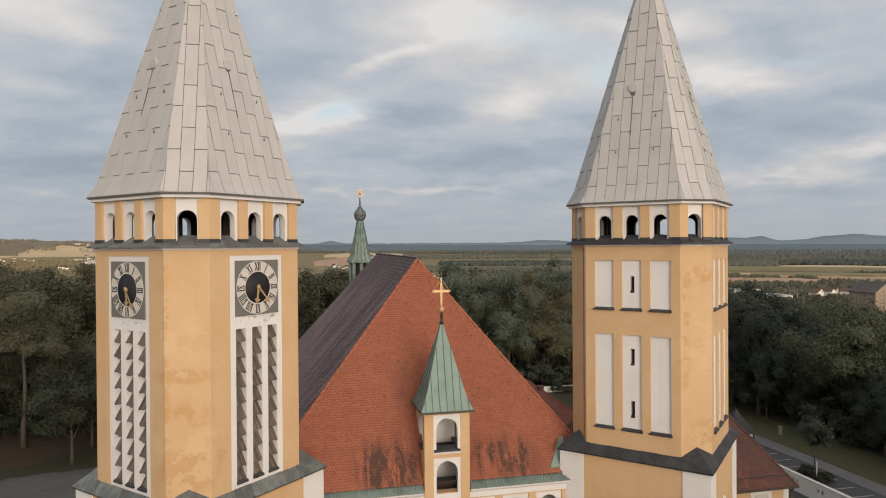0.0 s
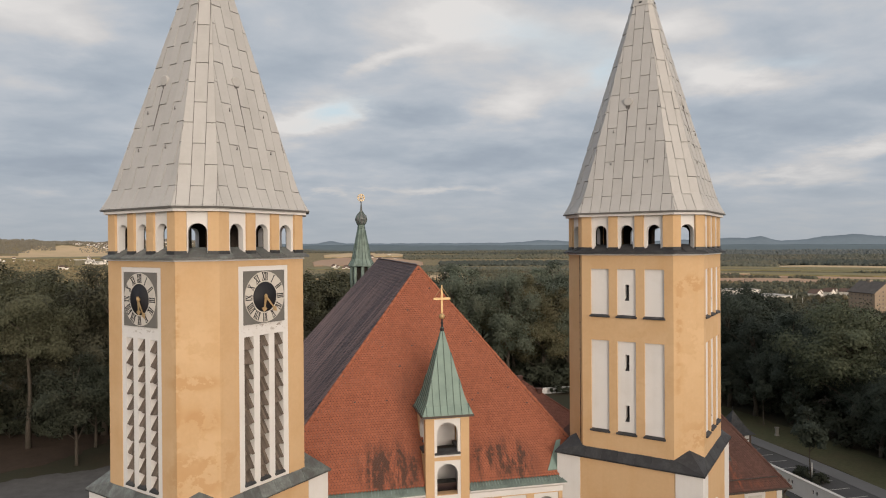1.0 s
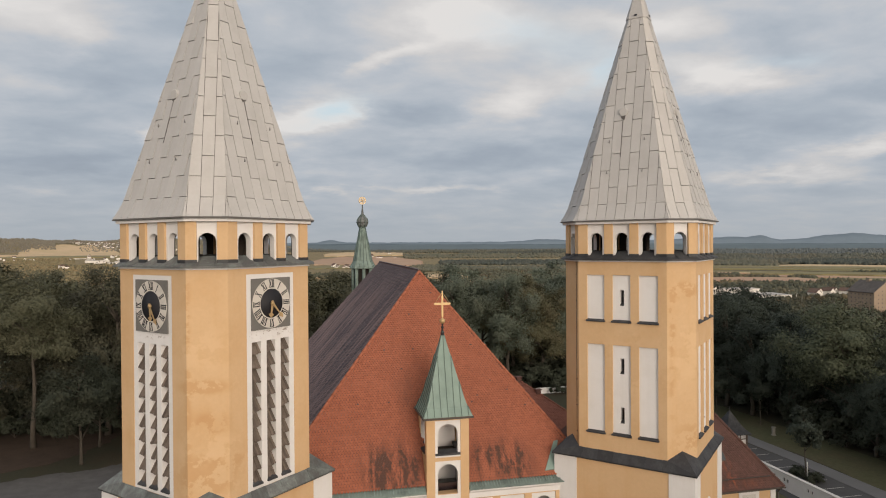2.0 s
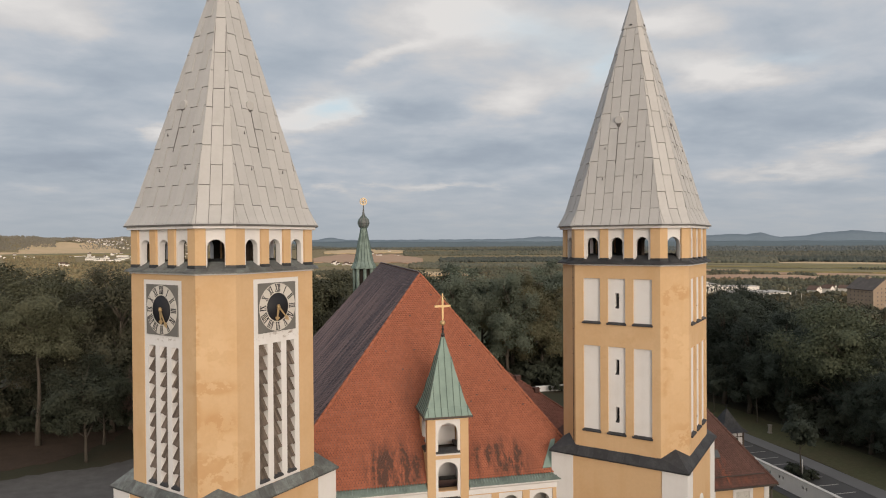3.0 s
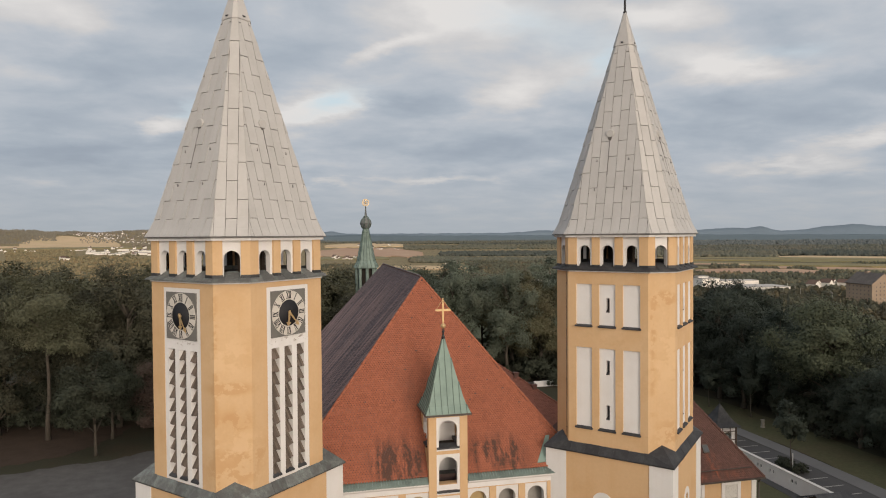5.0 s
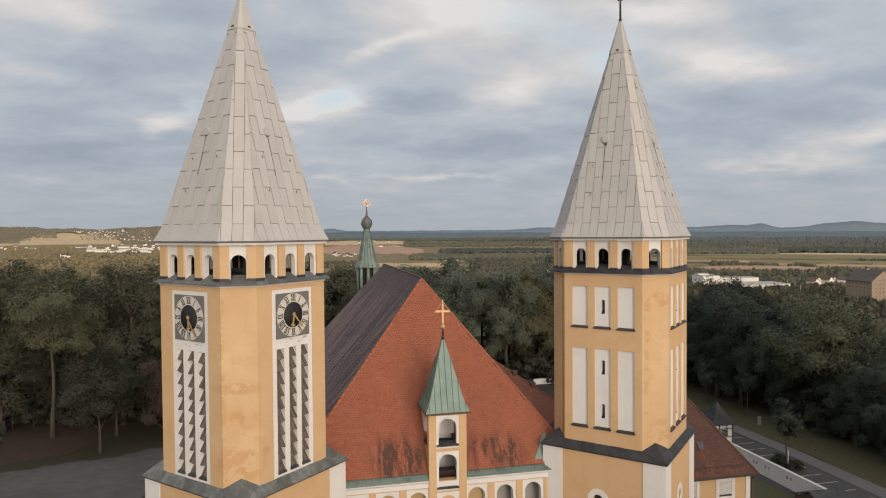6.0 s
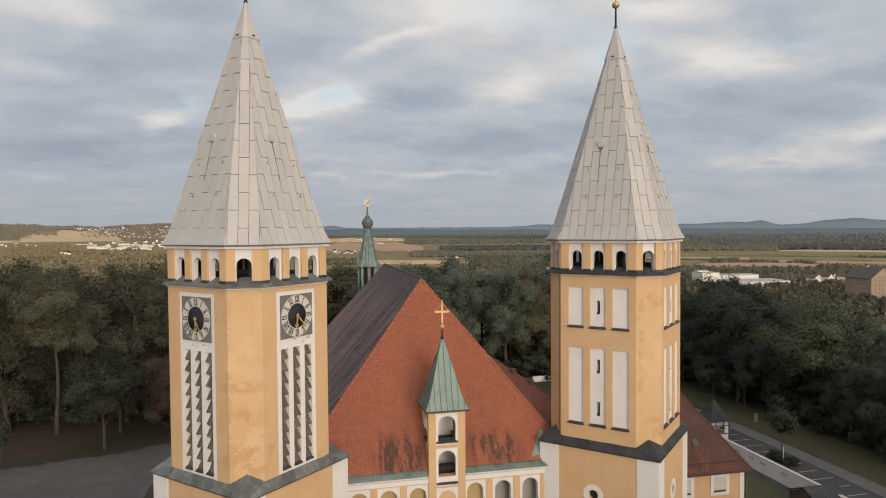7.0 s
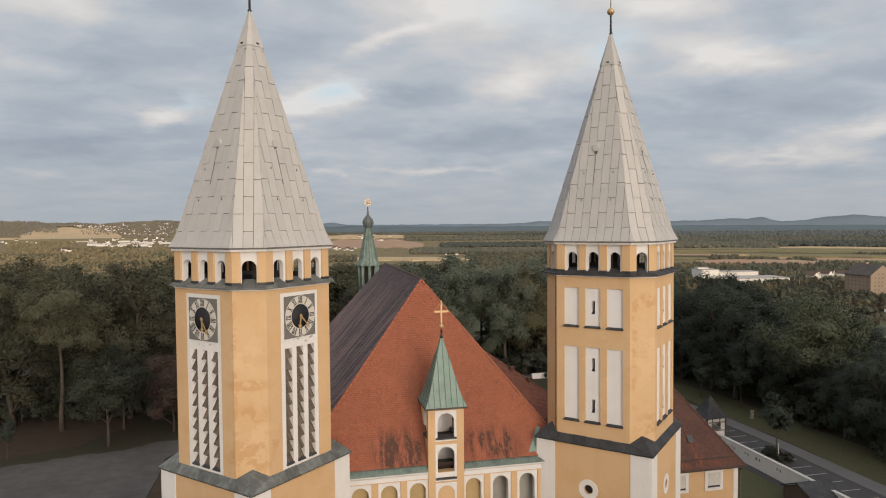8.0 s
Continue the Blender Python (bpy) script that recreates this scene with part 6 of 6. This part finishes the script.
for a0, a1, d0, d1, n, s in ((-16.5, -9.0, 2700, 3700, 40, 1.0), (2.4, 4.6, 1950, 2150, 14, 1.0), (-23, -20, 3200, 3500, 10, 1.0), (-19, -18, 2350, 2400, 2, 1.3), (4.5, 8.5, 2950, 3500, 14, 1.1), (11, 16, 1560, 1640, 3, 0.6), (30, 33, 1050, 1150, 4, 1.1)):
    for _ in range(n):
        settle(H_SMALL, hr.uniform(a0, a1), hr.uniform(d0, d1), hr.uniform(0, 6), s * hr.uniform(0.7, 1.25))
for x, y in ((699, 744), (722, 739), (660, 725), (712, 752), (676, 740)):
    copy_thing(H_SMALL, Matrix.Translation((x, y, ground_z(x, y) + 0.5)) @ Matrix.Rotation(0.003 * (x - 700) + 0.35, 4, "Z") @ Matrix.Scale(1.15, 4))

# pale valley road and the tall lamp poles beside it
bm = bmesh.new()
line = [(680, 860), (619, 741), (575, 668), (552, 633), (540, 575), (534, 507), (530, 440)]
for (x0, y0), (x1, y1) in zip(line, line[1:]):
    side = Vector((y1 - y0, x0 - x1, 0)).normalized() * 4.5
    a, b = Vector((x0, y0, ground_z(x0, y0) + 1.4)), Vector((x1, y1, ground_z(x1, y1) + 1.4))
    bm.faces.new([bm.verts.new(p) for p in (a - side, a + side, b + side, b - side)])
setting("road_valley", fix(bm), ASPHALT, "pale grey road through the valley", "road")

def lamp_post(x, y, turn):
    lamp = thing("street_lamp", "tall grey lamp post beside the valley road", "street lamp", (x, y, ground_z(x, y)), "valley lamps", rz=turn)
    bm = bmesh.new()
    tube(bm, (0, 0, -0.5), (0, 0, 12.0), 0.22, 6, 0.13)
    part("pole", bm, HALL_ROOF, lamp)
    bm = bmesh.new()
    tube(bm, (0, 0, 11.9), (1.8, 0, 12.4), 0.11, 6)
    part("arm", bm, HALL_ROOF, lamp)
    bm = bmesh.new()
    box(bm, 1.5, 2.7, -0.25, 0.25, 12.3, 12.55)
    part("lamp_head", fix(bm), HALL_ROOF, lamp)


for x, y, turn in ((583, 668, 30), (560, 633, 40), (548, 575, 80), (542, 507, 90), (604, 705, 30)):
    lamp_post(x, y, turn)

for n in range(16):                             # hamlet seen beside the plain tower
    settle(H_SMALL, 20.6 + 0.13 * n + hr.uniform(-0.05, 0.05), 930 + hr.uniform(0, 130), hr.uniform(0, 6), hr.uniform(0.8, 1.25))

# long shed with a turquoise wall at the foot of the hill
TEAL = material("turquoise_sheeting", (0.16, 0.33, 0.38), 0.6, stain=(0.3, 0.1), bump=0)
teal_shed = thing("long_shed", "long low shed with turquoise wall and pale roof", "shed", (472, 424, ground_z(472, 424)), rz=-47)
bm = bmesh.new()
box(bm, -10, 44, -6, 6, -2, 4.2)
part("wall", fix(bm), TEAL, teal_shed)
bm = bmesh.new()
extrude_poly(bm, [(-10.6, -6.6, 4.2), (-10.6, 6.6, 4.2), (-10.6, 0.0, 5.6)], (55.2, 0, 0))
part("roof", fix(bm), HALL_ROOF, teal_shed)

# white works hall and the old granary on the near edge of the town
works = thing("works_hall", "long white industrial hall with flat roofs in the valley", "factory", (540, 716, ground_z(540, 716)), rz=-8)
for x0, x1, y0, y1, h in ((-31, -8, 30, 60, 16.0), (-8, 48, 34, 56, 12.5), (-18, 56, -22, 18, 8.5), (-30, -16, 44, 56, 18.0)):
    bm = bmesh.new()
    box(bm, x0, x1, y0, y1, -3, h)
    hall = part("hall", fix(bm), HOUSE_WALL, works)
    bm = bmesh.new()
    box(bm, x0 - 0.4, x1 + 0.4, y0 - 0.4, y1 + 0.4, h, h + 0.6)
    part("roof_edge", fix(bm), HALL_ROOF, hall)
GRAN_WALL = material("granary_wall", (0.34, 0.265, 0.198), 0.9, stain=(0.1, 0.1), bump=0)
GRAN_ROOF = material("granary_roof", (0.115, 0.102, 0.095), 0.9, streak=0.5, streak_scale=0.5, stain_colour=(0.20, 0.18, 0.165), stain=(0.15, 0.1), bump=0)
granary = thing("granary", "tall old granary with a steep dark roof", "granary", (565.1 + 14.9, 542.7 + 16.2, -43.6), rz=-3)
bm = bmesh.new()
extrude_poly(bm, [(-14, -17, -2), (14, -17, -2), (14, -17, 22.5), (0, -17, 33.0), (-14, -17, 22.5)], (0, 34, 0))
part("wall", fix(bm), GRAN_WALL, granary)
for s in (-1, 1):
    bm = bmesh.new()
    n = Vector((s * 10.5, 0, 14)).normalized() * 0.6
    extrude_poly(bm, [Vector(p) + n * 0.1 for p in ((0, -17.3, 33.0), (s * 15, -17.3, 21.75), (s * 15, 17.6, 21.75), (0, 17.6, 33.0))], n)
    part("roof", fix(bm), GRAN_ROOF, granary)
for r in range(6):
    for c in range(5):
        if r < 5 or c in (1, 2, 3):
            bm = bmesh.new()
            box(bm, -9.4 + 4.4 * c, -8.4 + 4.4 * c, -17.15, -17.0, 3 + 4.0 * r, 4.3 + 4.0 * r)
            part("window", fix(bm), GRAN_ROOF, granary)
    for c in range(6):
        if r < 5:
            bm = bmesh.new()
            box(bm, -14.15, -14.0, -13.3 + 5 * c, -12.3 + 5 * c, 3 + 4.0 * r, 4.3 + 4.0 * r)
            part("window", fix(bm), GRAN_ROOF, granary)
bm = bmesh.new()
box(bm, -2, 1.5, 2, 6, 28, 35)
part("chimney", fix(bm), GRAN_WALL, granary)

# ---------------------------------------------------------------- buildings beside the church
BLIND = material("pale_blind", (0.62, 0.61, 0.58), 0.7, stain=(2, 0.05), bump=0.05)
GLASS_DARK = material("window_glass", (0.06, 0.07, 0.08), 0.12, bump=0, spec=0.6)


def hip_house(name, label, x0, x1, y0, y1, eave, pitch, wall_mat, tile_mat=None):
    """A block with a hipped roof of brown tiles."""
    root = thing(name, label, "building", (0, 0, 0))
    tile_mat = tile_mat or TILE_BROWN
    half = min(x1 - x0, y1 - y0) / 2
    rz = eave + half * pitch
    if x1 - x0 > y1 - y0:
        r0, r1 = Vector((x0 + half, (y0 + y1) / 2, rz)), Vector((x1 - half, (y0 + y1) / 2, rz))
    else:
        r0, r1 = Vector(((x0 + x1) / 2, y0 + half, rz)), Vector(((x0 + x1) / 2, y1 - half, rz))
    c = [Vector(p) for p in ((x0, y0, eave), (x1, y0, eave), (x1, y1, eave), (x0, y1, eave))]
    bm = bmesh.new()
    vs = [bm.verts.new(p) for p in c] + [bm.verts.new(r0), bm.verts.new(r1)]
    if x1 - x0 > y1 - y0:
        fs = ((0, 1, 5, 4), (1, 2, 5), (2, 3, 4, 5), (3, 0, 4), (3, 2, 1, 0))
    else:
        fs = ((0, 1, 4), (1, 2, 5, 4), (2, 3, 5), (3, 0, 4, 5), (3, 2, 1, 0))
    for f in fs:
        bm.faces.new([vs[i] for i in f])
    part("roof_deck", fix(bm), tile_mat, root)
    # tiles on the front slope
    up = Vector((0, half, half * pitch))
    ls = up.length
    wdt = x1 - x0
    inside = lambda u, v: half * v / ls + 0.1 < u < wdt - half * v / ls - 0.1
    tiled_plane("front_tiles", c[0], (1, 0, 0), up, ((0, wdt), (0, ls)), inside, tile_mat, root, 0.20, 0.18, label="brown clay roof tiles")
    tip_r = r1 if x1 - x0 > y1 - y0 else r0
    bm0 = bmesh.new()
    tube(bm0, (0, 0, 0), (0, 0, 0.55), 0.13, 7, 0.1)
    me = link_mesh(bm0, "hip_tile", tile_mat)
    for a, b in ((c[1], tip_r), (c[0], r0)):
        n = int((b - a).length / 0.48)
        q = (b - a).to_track_quat("Z", "Y").to_matrix().to_4x4()
        for i in range(n):
            part("hip_tile", me, TILE_BROWN, root, at=Matrix.Translation(a.lerp(b, i / n)) @ q)
    bm = bmesh.new()
    box(bm, x0 + 0.45, x1 - 0.45, y0 + 0.45, y1 - 0.45, GROUND - 0.5, eave - 0.02)
    part("wall", fix(bm), wall_mat, root)
    bm = bmesh.new()
    box(bm, x0 - 0.08, x1 + 0.08, y0 - 0.10, y0 + 0.02, eave - 0.12, eave + 0.0)
    part("gutter", fix(bm), ZINC, root)
    return root


annex = hip_house("annex_building", "yellow monastery annex with white trim under a brown tiled roof", 20.5, 36.65, 42.05, 54.4, 11.62, 1.38, OCHRE)
fa = Face((0, 42.5), -90)
bm = bmesh.new()
slab(bm, fa, 20.95, 36.2, 11.30, 11.55, 0.0, 0.06)
part("eaves_band", fix(bm), WHITE, annex, "white plaster band under the eaves")
for a, b in ((35.75, 36.2),):
    bm = bmesh.new()
    slab(bm, fa, a, b, GROUND, 11.30, 0.0, 0.05)
    part("corner_strip", fix(bm), WHITE, annex)
for row in (9.75, 6.0):
    for cx in (23.7, 27.05, 30.4, 33.8):
        bm = bmesh.new()
        pierced(bm, fa, rect_loop(cx - 0.9, cx + 0.9, row - 0.25, row + 1.545), [rect_loop(cx - 0.62, cx + 0.62, row, row + 1.33)], 0.12, 0.06)
        win = part("window", bm, WHITE, annex, "window with white surround and lowered pale blind")
        bm = bmesh.new()
        slab(bm, fa, cx - 0.615, cx + 0.615, row + 0.01, row + 1.32, -0.02, 0.012)
        part("pane", fix(bm), GLASS_DARK, win)
        for i in range(10):
            bm = bmesh.new()
            z = row + 1.32 - i * 0.115
            slab(bm, fa, cx - 0.605, cx + 0.605, z - 0.105, z, 0.012, 0.03)
            part("blind_slat", fix(bm), BLIND, win)
        bm = bmesh.new()
        slab(bm, fa, cx - 0.72, cx + 0.72, row - 0.09, row - 0.02, 0.062, 0.14)
        part("sill", fix(bm), WHITE, win)
bm = bmesh.new()
tube(bm, (36.38, 42.42, GROUND), (36.38, 42.42, 11.1), 0.07, 8)
tube(bm, (36.38, 42.42, 11.1), (36.5, 42.2, 11.55), 0.07, 8)
part("downpipe", bm, ZINC, annex)
up = Vector((0, 1, 1.38)).normalized()
nrm = Vector((0, -1.38, 1)).normalized()


def on_roof(x, s, d=0.0):
    return Vector((x, 42.05, 11.62)) + up * s + nrm * d


bm = bmesh.new()
extrude_poly(bm, [on_roof(x, s, 0.02) for x, s in ((31.85, 2.35), (32.42, 2.35), (32.42, 3.05), (31.85, 3.05))], nrm * 0.12)
sky_l = part("roof_window", fix(bm), ZINC, annex, "small roof window")
bm = bmesh.new()
extrude_poly(bm, [on_roof(x, s, 0.142) for x, s in ((31.92, 2.42), (32.35, 2.42), (32.35, 2.98), (31.92, 2.98))], nrm * 0.012)
part("pane", fix(bm), GLASS_DARK, sky_l)
bm = bmesh.new()
tube(bm, on_roof(21, 0.85, 0.2), on_roof(35.7, 0.85, 0.2), 0.045, 6)
for i in range(8):
    tube(bm, on_roof(21.5 + 2 * i, 0.85, 0.0), on_roof(21.5 + 2 * i, 0.85, 0.2), 0.03, 5)
part("snow_guard", bm, ZINC, annex, "snow guard rail on the roof")
wing = hip_house("choir_wing", "lower wing beside the nave with a brown tiled hip roof", 6.0, 31.0, 52.3, 78.0, 10.35, 0.68, OCHRE, TILE_WING)
for t in (0.634, 0.756):
    p = Vector((31.0, 52.3, 10.35)).lerp(Vector((18.5, 64.8, 18.85)), t)
    bm = bmesh.new()
    box(bm, p.x - 0.24, p.x + 0.24, p.y - 0.24, p.y + 0.24, p.z - 0.8, p.z + 0.30)
    box(bm, p.x - 0.29, p.x + 0.29, p.y - 0.29, p.y + 0.29, p.z + 0.30, p.z + 0.38)
    tagged(part("chimney", fix(bm), TILE_BROWN), "short brick chimney on the wing's roof", "chimney", "roof chimneys")

# garden wall along the parking strip
wall = thing("garden_wall", "long white plastered garden wall with dark slots and capping", "wall", (0, 0, 0), kind="structure")
fw = Face((53.6, 0), 180)                    # u runs towards -y
bm = bmesh.new()
slots = []
for y in (58.3, 61.9, 64.0, 66.6, 69.6):
    for o in (-0.28, 0.28):
        slots.append(rect_loop(-y + o - 0.14, -y + o + 0.14, 3.4, 3.8))
pierced(bm, fw, rect_loop(-75, -40, GROUND - 0.5, 4.35), slots, 0.35)
part("wall_body", bm, WHITE, wall)
for s in slots:
    bm = bmesh.new()
    slab(bm, fw, s[0][0] - 0.02, s[1][0] + 0.02, 3.38, 3.82, -0.2, -0.15)
    part("slot_back", fix(bm), IRON, wall)
for i in range(28):
    y = 41.0 + 1.2 * i
    bm = bmesh.new()
    box(bm, 53.54, 54.03, y, y + 1.19, 4.35, 4.40)
    part("capping", fix(bm), PAINT, wall)
bm = bmesh.new()
extrude_poly(bm, [(52.4, 45, GROUND - 0.2), (53.6, 45, GROUND - 0.2), (53.6, 76, GROUND - 0.2), (52.4, 76, GROUND - 0.2)], (0, 0, 0.23))
setting("wall_path", fix(bm), PARKING, "dark paved path along the garden wall", "path")
# back wall beyond the church
bm = bmesh.new()
box(bm, 43.2, 52, 114.0, 114.4, GROUND - 0.4, GROUND + 1.05)
setting("wall_back", fix(bm), WHITE, "white boundary wall below the trees", "wall")

sheet("road_back", [(20, 117), (52, 114.6), (52, 117.6), (20, 121)], GROUND + 0.03, ASPHALT, "grey road beyond the boundary wall", "road")
for n in range(6):
    plant(T_SHRUB, 46.5 + 1.1 * n, 112.6 + rnd.uniform(-0.5, 0.5), rnd.uniform(0.35, 0.6), rnd.uniform(0, 6))

# small pavilion with a tent roof
pav = thing("gate_pavilion", "small half-timbered pavilion with a dark tent roof", "pavilion", (56.7, 76.0, GROUND))
bm = bmesh.new()
loft(bm, [sq(h, z) for h, z in ((1.95, 2.62), (2.0, 2.68), (1.4, 3.2), (0.9, 3.95), (0.05, 5.5))])
part("roof", fix(bm), SLATE, pav)
bm = bmesh.new()
tube(bm, (0, 0, 5.3), (0, 0, 6.0), 0.03)
tube(bm, (-0.2, 0, 5.8), (0.2, 0, 5.8), 0.025)
part("roof_cross", bm, IRON, pav)
for x in (-1.5, 1.5):
    for y in (-1.5, 1.5):
        bm = bmesh.new()
        box(bm, x - 0.1, x + 0.1, y - 0.1, y + 0.1, 0, 3.05)
        part("post", fix(bm), WOODGREY, pav)
for a in (-90, 0, 90, 180):
    f = Face((1.5 * math.cos(radians(a)), 1.5 * math.sin(radians(a))), a)
    bm = bmesh.new()
    pierced(bm, f, rect_loop(-1.4, 1.4, 0.0, 2.62), [rect_loop(-0.8, 0.8, 0.85, 1.85)], 0.12, -0.02)
    part("infill", bm, WHITE, pav)
    for u0, u1, z0, z1 in ((-1.4, 1.4, 1.9, 2.02), (-1.4, 1.4, 0.72, 0.84), (-0.65, -0.53, 2.02, 2.6), (0.53, 0.65, 2.02, 2.6)):
        bm = bmesh.new()
        slab(bm, f, u0, u1, z0, z1, -0.03, 0.03)
        part("timber", fix(bm), WOODGREY, pav)

# shed with a dark sloping roof behind the wall
shed = thing("garden_shed", "dark garden shed with a tarred gable roof", "shed", (52.5, 51.7, GROUND + 0.4))
bm = bmesh.new()
extrude_poly(bm, [(-1.9, -2.2, -0.3), (-1.9, 2.2, -0.3), (-1.9, 2.2, 1.0), (-1.9, 0.0, 1.95), (-1.9, -2.2, 1.0)], (3.6, 0, 0))
part("wall", fix(bm), WOODGREY, shed)
bm = bmesh.new()
extrude_poly(bm, [(-2.1, -2.5, 0.95), (-2.1, 0, 2.05), (-2.1, 2.5, 0.95), (-2.1, 2.5, 1.07), (-2.1, 0, 2.18), (-2.1, -2.5, 1.07)], (4.2, 0, 0))
part("roof", fix(bm), SLATE, shed)
# added post in place of white paint on the young tree's lower trunk
trunk_post = thing("tree_guard", "white post standing in for a young tree's painted trunk", "post", (58.25, 63.85, GROUND))
bm = bmesh.new()
tube(bm, (0, 0, -0.3), (0, 0, 2.3), 0.06, 8)
part("post", bm, PAINT, trunk_post)
# way marker on the verge
mark = thing("way_shrine", "pale stone pillar on the grass verge", "pillar", (67.4, 80.6, GROUND))
bm = bmesh.new()
box(bm, -0.26, 0.26, -0.2, 0.2, -0.2, 0.2)
box(bm, -0.2, 0.2, -0.15, 0.15, 0.2, 1.15)
box(bm, -0.25, 0.25, -0.2, 0.2, 1.15, 1.27)
part("pillar", fix(bm), STONE, mark)

# the patterns from which the repeats were copied go away
for pattern in (T_TALL, T_BROAD, T_GREEN, T_RUST, T_LIGHT, T_SMALL, T_YOUNG, T_SHRUB, T_BACK, T_BACK2, T_BACK3, T_LEFT, T_PURPLE, H_SMALL, H_LONG):
    for ob in (*pattern.children_recursive, pattern):
        bpy.data.objects.remove(ob)
